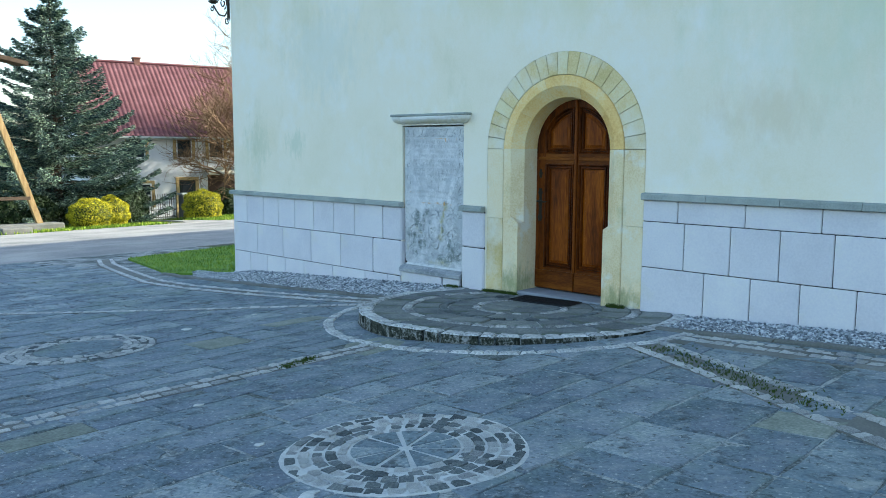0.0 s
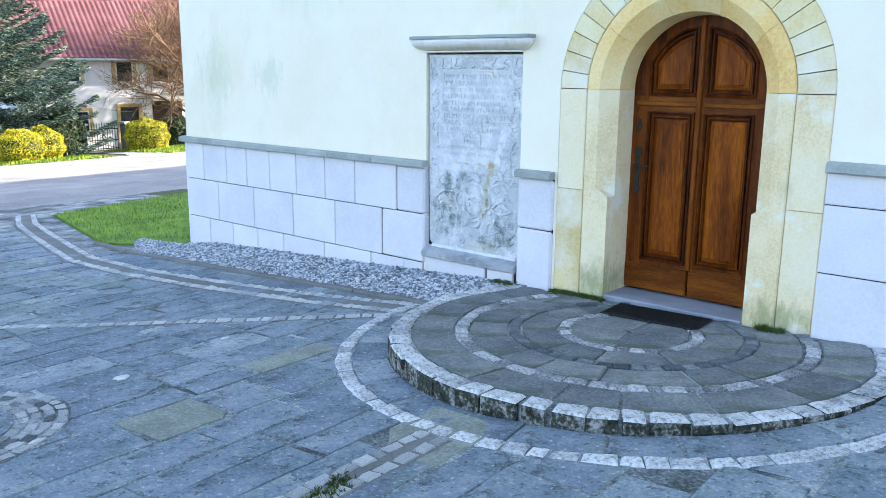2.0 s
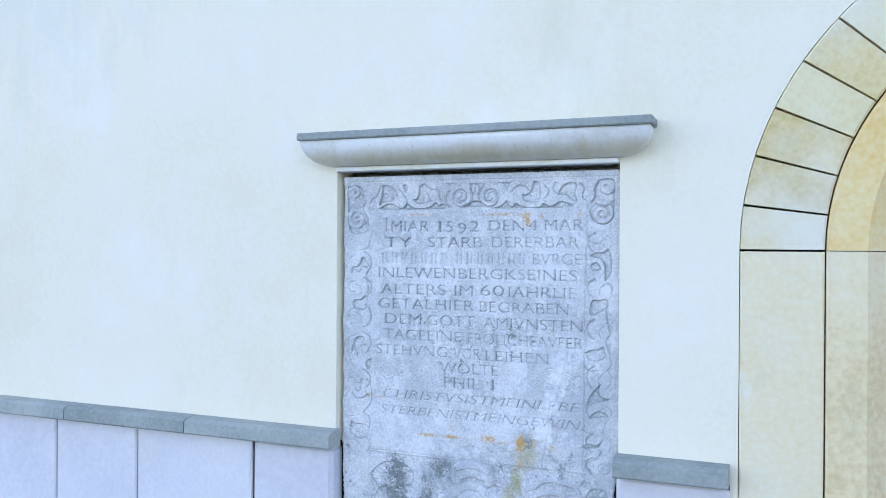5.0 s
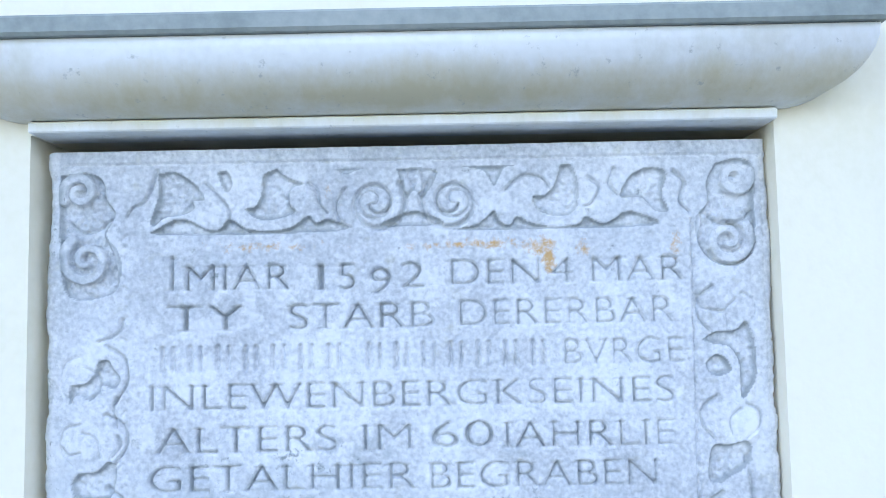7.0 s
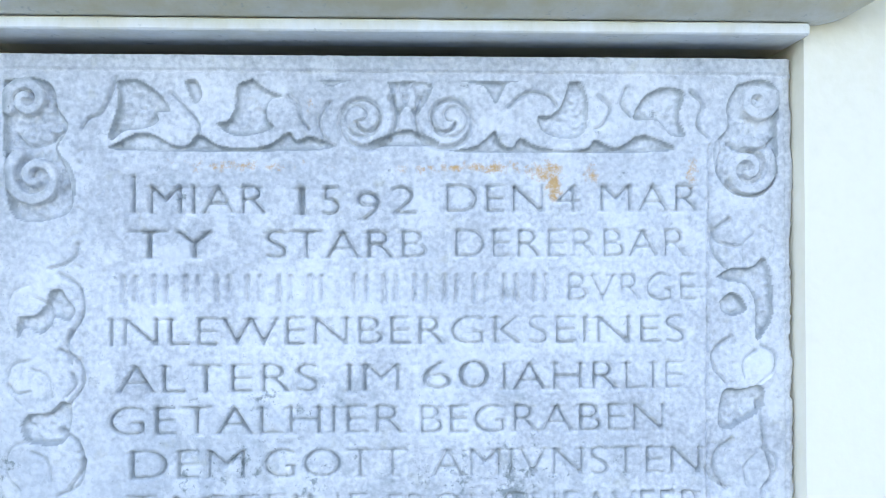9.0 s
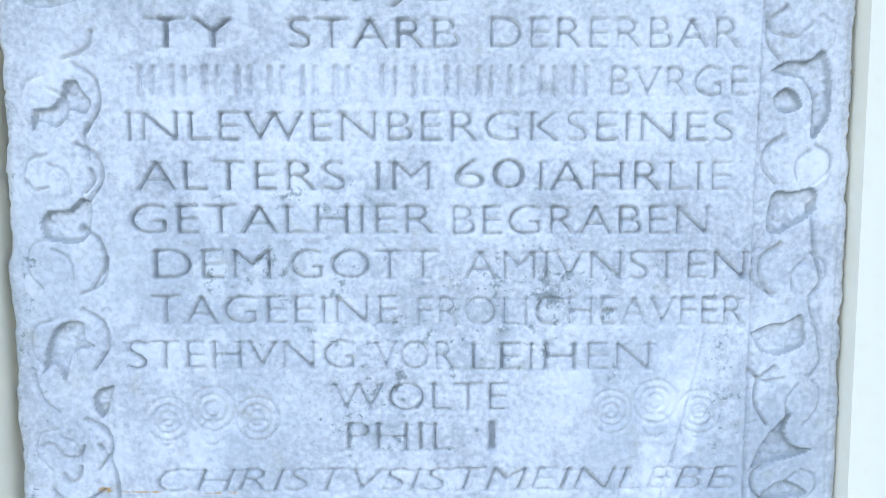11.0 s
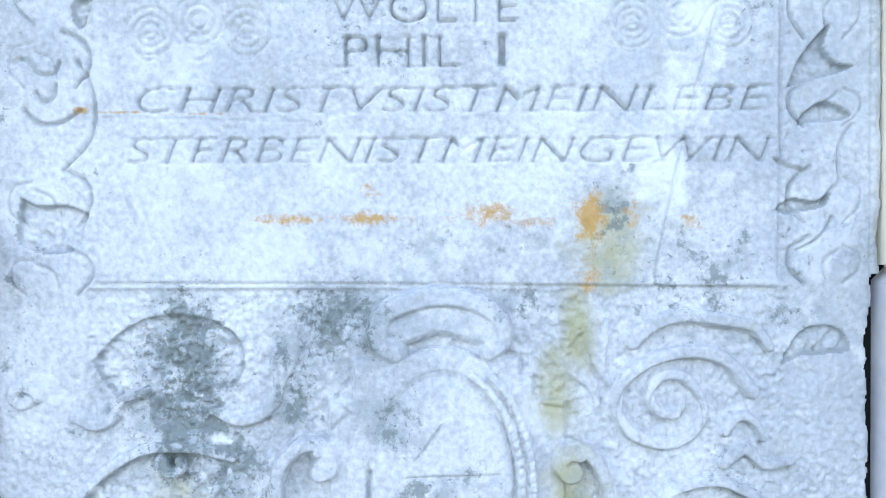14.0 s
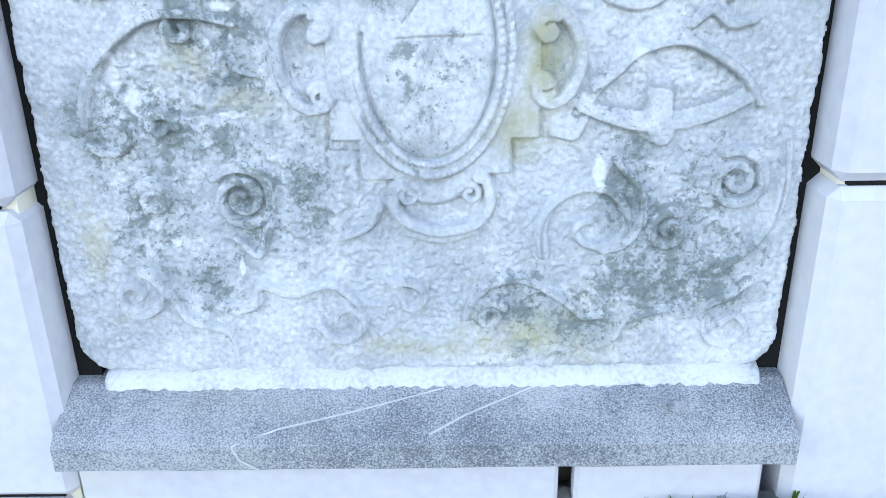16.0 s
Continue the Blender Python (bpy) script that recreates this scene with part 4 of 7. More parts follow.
def plate(u0, u1, v0, v1, h):
    m = (UU > u0) & (UU < u1) & (VV > v0) & (VV < v1)
    e = np.minimum(np.minimum(UU - u0, u1 - UU), np.minimum(VV - v0, v1 - VV)) / 0.004
    HH[m] = np.maximum(HH[m], EB + h * np.clip(e[m], 0, 1) + 0.0004 * rough_n[m])


for u0, u1, v0, v1 in ((0.386, 0.575, 0.276, 0.556), (0.350, 0.609, 0.320, 0.528), (0.376, 0.560, 0.50, 0.574), (0.385, 0.545, 0.270, 0.30)):
    plate(u0, u1, v0, v1, 0.012)
for pts in ([(0.608, 0.356), (0.609, 0.320), (0.574, 0.320), (0.575, 0.276), (0.543, 0.276), (0.536, 0.262)], [(0.353, 0.344), (0.347, 0.307), (0.386, 0.306), (0.385, 0.271), (0.425, 0.270)], [(0.419, 0.570), (0.376, 0.571), (0.377, 0.550), (0.358, 0.526), (0.374, 0.511), (0.356, 0.493)], [(0.535, 0.578), (0.560, 0.573), (0.560, 0.552), (0.581, 0.547), (0.582, 0.520), (0.605, 0.516)]):
    groove(pts, 0.0035, 0.005)
oc = (0.474, 0.428)
E2 = ((UU - oc[0]) / 0.104) ** 2 + ((VV - oc[1]) / 0.155) ** 2
m = E2 < 1
HH[m] = np.maximum(HH[m], EB + 0.016)
ring_ = lambda a, b, a0=0.0, a1=2 * math.pi: [(oc[0] + a * math.cos(t), oc[1] + b * math.sin(t)) for t in np.linspace(a0, a1, 60)]
bead(ring_(0.098, 0.148, -2.6, 1.0), 0.006, h=0.0145)
bead(ring_(0.086, 0.134, -2.9, 1.2), 0.006, h=0.0150)
# the rim is notched like a rope
for k in range(44):
    t = -2.5 + 3.3 * k / 43
    groove([(oc[0] + 0.083 * math.cos(t), oc[1] + 0.131 * math.sin(t)), (oc[0] + 0.102 * math.cos(t + 0.05), oc[1] + 0.153 * math.sin(t + 0.05))], 0.0022, 0.0026)
E3 = ((UU - oc[0]) / 0.077) ** 2 + ((VV - oc[1]) / 0.126) ** 2
m = E3 < 1
HH[m] = EB + 0.012 + 0.012 * np.sqrt(np.clip(1 - E3[m], 0, 1)) ** 0.8 + 0.0009 * rough_n[m]
cutline(ring_(0.079, 0.129, -3.3, 0.6), 0.0048, 0.007)
groove(ring_(0.079, 0.129, 0.6, 3.0), 0.0035, 0.0025)
groove([(0.437, 0.444), (0.535, 0.446)], 0.0030, 0.006)
groove([(0.446, 0.462), (0.474, 0.500)], 0.0028, 0.005)
groove([(0.474, 0.385), (0.478, 0.320)], 0.0034, 0.005)
groove([(0.478, 0.44), (0.46, 0.39), (0.44, 0.355)], 0.003, 0.003)
groove([(0.486, 0.43), (0.505, 0.39), (0.52, 0.37)], 0.003, 0.003)
groove(spiral(0.498, 0.408, 0.016, 0.012, 3.3, 0.6, 18), 0.003, 0.003)
# crest scroll, side scrolls and foot scroll
bead(smooth_line([(0.424, 0.578), (0.407, 0.590), (0.412, 0.618), (0.445, 0.633), (0.473, 0.637), (0.505, 0.633), (0.533, 0.617), (0.540, 0.592), (0.524, 0.578)]), 0.015, 0.012, 0.012)
bead(smooth_line([(0.43, 0.60), (0.473, 0.612), (0.52, 0.60)]), 0.018, 0.018, 0.009)
bead(smooth_line([(0.352, 0.466), (0.340, 0.447), (0.352, 0.452), (0.350, 0.474), (0.325, 0.478), (0.300, 0.455), (0.297, 0.415), (0.308, 0.380), (0.330, 0.362), (0.350, 0.372), (0.346, 0.392), (0.334, 0.386)]), 0.0105, 0.009, 0.013)
bead(smooth_line([(0.612, 0.448), (0.600, 0.455), (0.606, 0.474), (0.625, 0.472), (0.645, 0.452), (0.652, 0.418), (0.642, 0.382), (0.620, 0.366), (0.602, 0.376), (0.606, 0.394), (0.618, 0.390)]), 0.0105, 0.009, 0.013)
bead(smooth_line([(0.44, 0.265), (0.476, 0.252), (0.512, 0.265)]), 0.016, 0.016, 0.008)
bead(smooth_line([(0.441, 0.270), (0.427, 0.259), (0.428, 0.236), (0.447, 0.216), (0.486, 0.205), (0.528, 0.215), (0.546, 0.239), (0.543, 0.269), (0.530, 0.275)]), 0.010, 0.008, 0.013)
bead(spiral(0.447, 0.252, 0.014, 0.004, 0.4, 1.2), 0.006, 0.004, 0.011)
bead(spiral(0.522, 0.254, 0.014, 0.004, 2.7, -1.2), 0.006, 0.004, 0.011)
bead(smooth_line([(0.443, 0.200), (0.486, 0.190), (0.530, 0.201)]), 0.006, 0.005, 0.006)
for u, v, a, t in ((0.346, 0.455, 2.0, -1.2), (0.344, 0.376, 4.0, 1.2), (0.614, 0.450, 1.0, 1.2), (0.610, 0.390, 5.4, -1.2)):
    bead(spiral(u, v, 0.016, 0.004, a, t), 0.0062, 0.004, 0.013)
# mantling: sunk fields under long leaves, and curls round the shield
pocket([(0.091, 0.567), (0.118, 0.596), (0.149, 0.614), (0.182, 0.619), (0.217, 0.615), (0.250, 0.596), (0.259, 0.563), (0.246, 0.538), (0.223, 0.536), (0.234, 0.510), (0.206, 0.488), (0.157, 0.499), (0.155, 0.532), (0.120, 0.526)], 0.005)
pocket([(0.077, 0.396), (0.091, 0.425), (0.118, 0.449), (0.154, 0.469), (0.201, 0.469), (0.240, 0.458), (0.234, 0.423), (0.246, 0.404), (0.278, 0.395), (0.261, 0.367), (0.211, 0.355), (0.170, 0.353), (0.136, 0.363), (0.100, 0.382)], 0.005)
pocket([(0.668, 0.362), (0.699, 0.397), (0.725, 0.421), (0.771, 0.431), (0.813, 0.413), (0.850, 0.383), (0.817, 0.363), (0.767, 0.352), (0.765, 0.375), (0.737, 0.381), (0.735, 0.353), (0.694, 0.357)], 0.005)
pocket([(0.842, 0.560), (0.854, 0.589), (0.875, 0.605), (0.907, 0.601), (0.917, 0.578), (0.891, 0.573), (0.865, 0.572)], 0.005)
for pts, w in (
        ([(0.295, 0.575), (0.298, 0.543), (0.284, 0.514), (0.254, 0.503), (0.225, 0.515)], 0.0090),
        ([(0.076, 0.508), (0.096, 0.498), (0.117, 0.507), (0.128, 0.526), (0.155, 0.536)], 0.0080),
        ([(0.057, 0.344), (0.061, 0.383), (0.081, 0.422), (0.115, 0.454), (0.154, 0.472), (0.201, 0.473), (0.247, 0.463)], 0.0090),
        ([(0.054, 0.319), (0.081, 0.309), (0.107, 0.324), (0.106, 0.344)], 0.0070),
        ([(0.268, 0.219), (0.251, 0.173), (0.223, 0.196)], 0.0080),
        ([(0.125, 0.118), (0.144, 0.081), (0.184, 0.067), (0.200, 0.056), (0.206, 0.018)], 0.0070),
        ([(0.190, 0.101), (0.212, 0.093), (0.241, 0.104), (0.248, 0.129), (0.287, 0.115), (0.339, 0.128), (0.375, 0.099)], 0.0080),
        ([(0.408, 0.234), (0.395, 0.210), (0.357, 0.193)], 0.0060),
        ([(0.810, 0.533), (0.782, 0.567), (0.742, 0.577), (0.698, 0.566), (0.669, 0.541), (0.664, 0.512), (0.683, 0.486), (0.722, 0.477), (0.751, 0.495), (0.755, 0.524), (0.737, 0.549), (0.711, 0.550), (0.699, 0.531), (0.708, 0.512), (0.728, 0.509), (0.734, 0.522)], 0.0085),
        ([(0.683, 0.588), (0.702, 0.606), (0.734, 0.616), (0.779, 0.611), (0.811, 0.604), (0.829, 0.582)], 0.0100),
        ([(0.782, 0.490), (0.796, 0.507), (0.813, 0.500), (0.822, 0.482)], 0.0070),
        ([(0.781, 0.456), (0.802, 0.471), (0.823, 0.454), (0.853, 0.458)], 0.0080),
        ([(0.658, 0.359), (0.694, 0.344), (0.736, 0.334), (0.784, 0.338), (0.824, 0.350), (0.860, 0.368)], 0.0090),
        ([(0.672, 0.383), (0.699, 0.403), (0.724, 0.426), (0.771, 0.436), (0.809, 0.421), (0.848, 0.394), (0.871, 0.360)], 0.0080),
        ([(0.626, 0.330), (0.650, 0.325), (0.661, 0.344)], 0.0090),
        ([(0.616, 0.169), (0.613, 0.208), (0.628, 0.240), (0.659, 0.257), (0.695, 0.254), (0.717, 0.229), (0.716, 0.199), (0.698, 0.179), (0.665, 0.185), (0.657, 0.207), (0.675, 0.215)], 0.0090),
        ([(0.694, 0.174), (0.726, 0.187), (0.741, 0.218), (0.733, 0.256), (0.707, 0.286)], 0.0080),
        ([(0.908, 0.324), (0.913, 0.265), (0.903, 0.205), (0.871, 0.166), (0.839, 0.141)], 0.0080),
        ([(0.885, 0.127), (0.865, 0.107), (0.838, 0.097), (0.828, 0.069), (0.842, 0.041), (0.871, 0.037), (0.887, 0.060), (0.871, 0.078), (0.854, 0.066)], 0.0080),
        ([(0.518, 0.080), (0.536, 0.116), (0.573, 0.134), (0.609, 0.125), (0.646, 0.101), (0.669, 0.079), (0.695, 0.080)], 0.0080),
        ([(0.693, 0.037), (0.716, 0.047), (0.730, 0.071), (0.782, 0.087)], 0.0060)):
    ridge(smooth_line(pts), w, w * 0.6, 0.0098, EB, 1.8)
    # cut below each leaf carries the painted shade of its underside
    cutline([(u, v - w * 1.1) for u, v in pts], 0.0032, 0.0036)
for u, v, r, a, t in ((0.019, 0.530, 0.014, 0.0, 1.2), (0.183, 0.457, 0.014, 3.0, 0.6), (0.146, 0.343, 0.018, 0.0, 1.0), (0.124, 0.251, 0.022, 2.8, -1.5), (0.236, 0.248, 0.044, 2.4, -2.2), (0.080, 0.115, 0.038, 1.2, -1.3),
                       (0.355, 0.076, 0.034, 3.3, 1.2), (0.853, 0.264, 0.040, 2.0, -1.9), (0.775, 0.198, 0.027, 1.2, 1.4), (0.547, 0.083, 0.020, 0.5, 1.5), (0.440, 0.105, 0.03, 2.2, -0.8)):
    line = spiral(u, v, r, 0.006, a, t)
    ridge(line, 0.0085, 0.005, 0.0098, EB, 1.8)
    # same painted shade under each curl
    cutline([(p, q - 0.009) for p, q in line[:20]], 0.003, 0.003)
ridge([(0.751, 0.379), (0.753, 0.340)], 0.014, 0.016, 0.010, EB, 2.2)
ridge([(0.753, 0.330), (0.754, 0.326)], 0.018, 0.018, 0.011, EB, 2.0)
for u, v, a, ln, w, b in ((0.30, 0.56, 0.9, 0.05, 0.014, 0.8), (0.645, 0.60, 4.5, 0.06, 0.016, 0.8), (0.62, 0.56, 5.6, 0.05, 0.014, -0.8), (0.60, 0.12, 0.3, 0.05, 0.012, -1.0), (0.06, 0.60, 4.4, 0.06, 0.016, 0.8)):
    lobe(u, v, a, ln, w, 0.008, b)

# a broken flake and a crack across the right of the text; ragged outer edge
crack = [(0.800, 1.075), (0.788, 1.02), (0.768, 0.93), (0.742, 0.83), (0.722, 0.74), (0.705, 0.66)]
groove(smooth_line(crack), 0.0028, 0.004)
groove([(0.10, 0.832), (0.20, 0.830), (0.34, 0.826)], 0.0013, 0.0012)
edge_u0 = -0.016 + 0.0035 * value_noise(0.03) + 0.0015 * value_noise(0.008)
edge_u1 = 0.951 - 0.014 * np.clip((0.75 - VV) / 0.75, 0, 1) + 0.0035 * value_noise(0.03) + 0.0015 * value_noise(0.008)
edge_v0 = -0.004 + 0.004 * value_noise(0.04)
dist = np.minimum(np.minimum(UU - edge_u0, edge_u1 - UU), VV - edge_v0)
cr = 0.05
for cu_ in (-0.013 + cr, 0.937 - cr):
    m = (VV < -0.004 + cr) & ((UU < cu_) if cu_ < 0.4 else (UU > cu_))
    dist[m] = np.minimum(dist[m], cr - np.hypot(UU - cu_, VV + 0.004 - cr)[m])
rim = np.clip(dist / 0.012, -1, 1)
HH = np.where(rim < 1, HH - 0.006 * (1 - np.clip(rim, 0, 1)) ** 2, HH)
HH = np.where(dist < 0, HH - 0.05, HH)


# where old stains lie on the stone
def spots(rows, wide=1.0):
    f = np.zeros_like(UU)
    for u, v, a, b, k in rows:
        f = np.maximum(f, k * np.exp(-((UU - u) / (a * wide)) ** 2 - ((VV - v) / (b * wide)) ** 2))
    return f


lichen = np.maximum(spots(((0.192, 0.551, 0.030, 0.060, 1.00), (0.188, 0.478, 0.030, 0.030, 1.00), (0.241, 0.474, 0.025, 0.020, 0.80), (0.159, 0.525, 0.030, 0.040, 0.80), (0.085, 0.340, 0.040, 0.050, 0.85), (0.154, 0.336, 0.030, 0.030, 1.00), (0.226, 0.324, 0.050, 0.020, 0.80), (0.245, 0.250, 0.030, 0.040, 1.00), (0.316, 0.249, 0.020, 0.050, 0.90), (0.129, 0.228, 0.040, 0.060, 0.75), (0.178, 0.134, 0.040, 0.040, 0.75), (0.124, 0.174, 0.030, 0.040, 0.75), (0.718, 0.260, 0.025, 0.045, 1.00)), 2.0),
                   spots(((0.775, 0.198, 0.030, 0.030, 0.95), (0.747, 0.128, 0.050, 0.040, 1.00), (0.805, 0.127, 0.050, 0.035, 1.00), (0.854, 0.151, 0.030, 0.030, 0.95), (0.677, 0.072, 0.050, 0.035, 0.80), (0.580, 0.097, 0.035, 0.040, 0.85), (0.368, 0.612, 0.035, 0.030, 0.90), (0.423, 0.502, 0.020, 0.025, 0.70), (0.237, 0.416, 0.050, 0.040, 0.70), (0.320, 0.556, 0.020, 0.050, 0.70), (0.488, 0.413, 0.050, 0.025, 0.65), (0.460, 0.343, 0.030, 0.040, 0.60), (0.831, 0.266, 0.040, 0.040, 0.70)), 2.0))
lichen = np.maximum(lichen, spots(((0.40, 0.95, 0.12, 0.10, 0.48), (0.50, 1.03, 0.17, 0.07, 0.54), (0.30, 1.10, 0.14, 0.05, 0.5), (0.58, 1.08, 0.16, 0.05, 0.58), (0.35, 1.18, 0.16, 0.04, 0.42), (0.80, 0.97, 0.03, 0.08, 0.6), (0.66, 0.72, 0.03, 0.07, 0.75), (0.02, 0.62, 0.03, 0.2, 0.35),
                                   (0.55, 0.63, 0.04, 0.03, 0.7), (0.20, 0.63, 0.1, 0.03, 0.4), (0.86, 0.62, 0.05, 0.05, 0.45), (0.62, 0.42, 0.03, 0.05, 0.5), (0.68, 0.37, 0.04, 0.05, 0.55), (0.81, 0.44, 0.06, 0.05, 0.5), (0.0, 1.1, 0.02, 0.5, 0.4), (0.76, 0.67, 0.12, 0.08, 0.55), (0.50, 0.69, 0.12, 0.04, 0.42), (0.30, 0.20, 0.08, 0.06, 0.55), (0.48, 0.13, 0.08, 0.04, 0.5))))
rust = spots(((0.635, 0.722, 0.020, 0.035, 1.0), (0.632, 0.66, 0.020, 0.03, 0.7), (0.30, 0.722, 0.05, 0.010, 0.75), (0.40, 0.722, 0.06, 0.011, 0.8), (0.395, 0.75, 0.016, 0.014, 0.7), (0.52, 0.728, 0.06, 0.018, 0.72), (0.575, 0.718, 0.03, 0.01, 0.7), (0.745, 0.718, 0.015, 0.02, 0.7), (0.68, 0.725, 0.02, 0.03, 0.6), (0.645, 1.458, 0.035, 0.018, 0.75), (0.655, 1.44, 0.014, 0.02, 0.8)))
rust = np.maximum(rust, spots(((0.56, 1.462, 0.12, 0.010, 0.62), (0.28, 1.464, 0.12, 0.014, 0.5), (0.70, 1.455, 0.015, 0.02, 0.6), (0.825, 1.455, 0.010, 0.03, 0.6), (0.36, 1.53, 0.012, 0.02, 0.5), (0.083, 0.840, 0.012, 0.006, 0.9), (0.12, 0.838, 0.04, 0.002, 0.9), (0.22, 0.836, 0.06, 0.0016, 0.8))))
ochre = spots(((0.622, 0.60, 0.022, 0.05, 1.0), (0.600, 0.53, 0.025, 0.05, 0.9), (0.612, 0.42, 0.03, 0.06, 0.9), (0.58, 0.33, 0.04, 0.04, 0.7), (0.655, 0.69, 0.04, 0.06, 0.75), (0.18, 0.42, 0.04, 0.03, 0.5), (0.25, 0.37, 0.04, 0.02, 0.6), (0.62, 0.05, 0.12, 0.05, 0.6), (0.04, 0.20, 0.03, 0.06, 0.45), (0.45, 0.03, 0.10, 0.02, 0.5)))
flake = np.clip(1 - np.abs((UU - (0.735 + (VV - 0.85) * 0.25)) / 0.045) ** 5, 0, 1) * np.clip((VV - 0.70) / 0.05, 0, 1) * np.clip((1.06 - VV) / 0.10, 0, 1) * 0.8
pale = np.maximum(flake, spots(((0.235, 0.483, 0.025, 0.012, 1.00), (0.096, 0.411, 0.008, 0.035, 1.00), (0.116, 0.376, 0.012, 0.020, 1.00), (0.225, 0.153, 0.006, 0.022, 1.10), (0.725, 0.417, 0.014, 0.020, 1.10), (0.683, 0.275, 0.014, 0.030, 1.10), (0.120, 0.213, 0.020, 0.020, 0.70), (0.051, 0.559, 0.020, 0.030, 0.80), (0.128, 0.545, 0.030, 0.030, 0.70), (0.50, 0.80, 0.012, 0.012, 1.0), (0.49, 1.16, 0.012, 0.03, 0.9), (0.49, 1.22, 0.02, 0.012, 0.8), (0.913, 1.217, 0.015, 0.024, 1.0))))

# open gap between the slab's lower half and the plinth blocks
gap = ((UU < U0 + 0.006 + 0.004 * rough_n) | (UU > 0.937 + 0.006 * rough_n)) & (VV < 0.66)
HH = np.where(gap, -0.07, HH)
verts = np.stack([UU.ravel() + SX, SLABY - HH.ravel(), VV.ravel() + SZ], 1)
idx = np.arange(nu * nv).reshape(nv, nu)
quads = np.stack([idx[:-1, :-1], idx[:-1, 1:], idx[1:, 1:], idx[1:, :-1]], -1).reshape(-1, 4)
me = bpy.data.meshes.new("carved_slab")
me.vertices.add(len(verts))
me.vertices.foreach_set("co", verts.astype(np.float32).ravel())
me.loops.add(quads.size)
me.loops.foreach_set("vertex_index", quads.astype(np.int32).ravel())
me.polygons.add(len(quads))
me.polygons.foreach_set("loop_start", np.arange(0, quads.size, 4, dtype=np.int32))
me.polygons.foreach_set("use_smooth", np.ones(len(quads), bool))
for key, f in (("cut_dirt_shade", CUT), ("recess_shade", RECESS_SHADE), ("lichen", lichen), ("rust", rust), ("ochre", ochre), ("pale", pale)):
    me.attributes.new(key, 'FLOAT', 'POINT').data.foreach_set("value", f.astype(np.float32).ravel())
me.update()

M_SLAB = mat("weathered_slab_stone", [(0.24, (0.40, 0.415, 0.425)), (0.45, (0.56, 0.57, 0.575)), (0.62, (0.70, 0.705, 0.703)), (0.78, (0.78, 0.78, 0.77))], 6, 150, 0.92, 1.0, 0.0030, mixfine=0.42, punch=1.7, detail=12)


def stain(m, attr, colour, scale, lo, hi, weight, amount):
    """One colour, for stains and painted shade, where the attribute and a fine noise together pass a threshold."""
    nt = m.node_tree
    N, L = nt.nodes, nt.links
    bs = N["Principled BSDF"]
    old = bs.inputs["Base Color"].links[0].from_socket
    at = N.new("ShaderNodeAttribute")
    at.attribute_name = attr
    tc = N.new("ShaderNodeTexCoord")
    n = N.new("ShaderNodeTexNoise")
    n.inputs["Scale"].default_value, n.inputs["Detail"].default_value, n.inputs["Roughness"].default_value = scale, 9.0, 0.7
    L.new(tc.outputs["Object"], n.inputs["Vector"])
    ma = N.new("ShaderNodeMath")
    ma.operation = 'MULTIPLY_ADD'
    L.new(at.outputs["Fac"], ma.inputs[0])
    ma.inputs[1].default_value = weight
    L.new(n.outputs[0], ma.inputs[2])
    mr = N.new("ShaderNodeMapRange")
    mr.inputs["From Min"].default_value, mr.inputs["From Max"].default_value, mr.inputs["To Max"].default_value = lo, hi, amount
    L.new(ma.outputs[0], mr.inputs["Value"])
    mx = N.new("ShaderNodeMix")
    mx.data_type = 'RGBA'
    L.new(mr.outputs[0], mx.inputs[0])
    L.new(old, mx.inputs[6])
    mx.inputs[7].default_value = (*colour, 1)
    L.new(mx.outputs[2], bs.inputs["Base Color"])


wash(M_SLAB, (0.42, 0.46, 0.48), 3.2, 0.50, 0.66, 0.45, seed=14.0)
wash(M_SLAB, (0.79, 0.79, 0.78), 16, 0.54, 0.60, 0.5, seed=4.0)
wash(M_SLAB, (0.34, 0.36, 0.37), 110, 0.61, 0.67, 0.4, seed=8.0)
stain(M_SLAB, "ochre", (0.42, 0.39, 0.20), 30, 0.58, 1.0, 0.62, 0.8)
stain(M_SLAB, "lichen", (0.34, 0.375, 0.38), 20, 0.60, 0.76, 0.26, 0.75)
stain(M_SLAB, "lichen", (0.19, 0.22, 0.205), 38, 0.66, 0.73, 0.22, 0.75)
stain(M_SLAB, "lichen", (0.17, 0.20, 0.185), 130, 0.68, 0.74, 0.20, 0.75)
stain(M_SLAB, "rust", (0.58, 0.31, 0.07), 100, 0.72, 0.92, 0.50, 0.85)
# recesses darkened in colour for their shade
stain(M_SLAB, "recess_shade", (0.24, 0.27, 0.265), 18, 0.66, 1.05, 0.50, 0.65)
# letter cuts darkened: dirt and the shade of the grooves in one colour
stain(M_SLAB, "cut_dirt_shade", (0.19, 0.215, 0.21), 24, 0.66, 1.0, 0.50, 0.55)
stain(M_SLAB, "pale", (0.80, 0.80, 0.79), 22, 0.82, 0.98, 0.55, 0.9)
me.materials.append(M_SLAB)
slab = tagged(new("memorial_slab", me), "weathered grey carved stone memorial slab with incised inscription", "memorial slab")

# cornice over the slab
bm = bmesh.new()
prof = [(0.024 + 0.064 * math.sin(a), 0.004 + 0.100 * math.sin(a), 1.960 + 0.085 * (1 - math.cos(a))) for a in [math.pi / 2 * k / 9 for k in range(10)]]
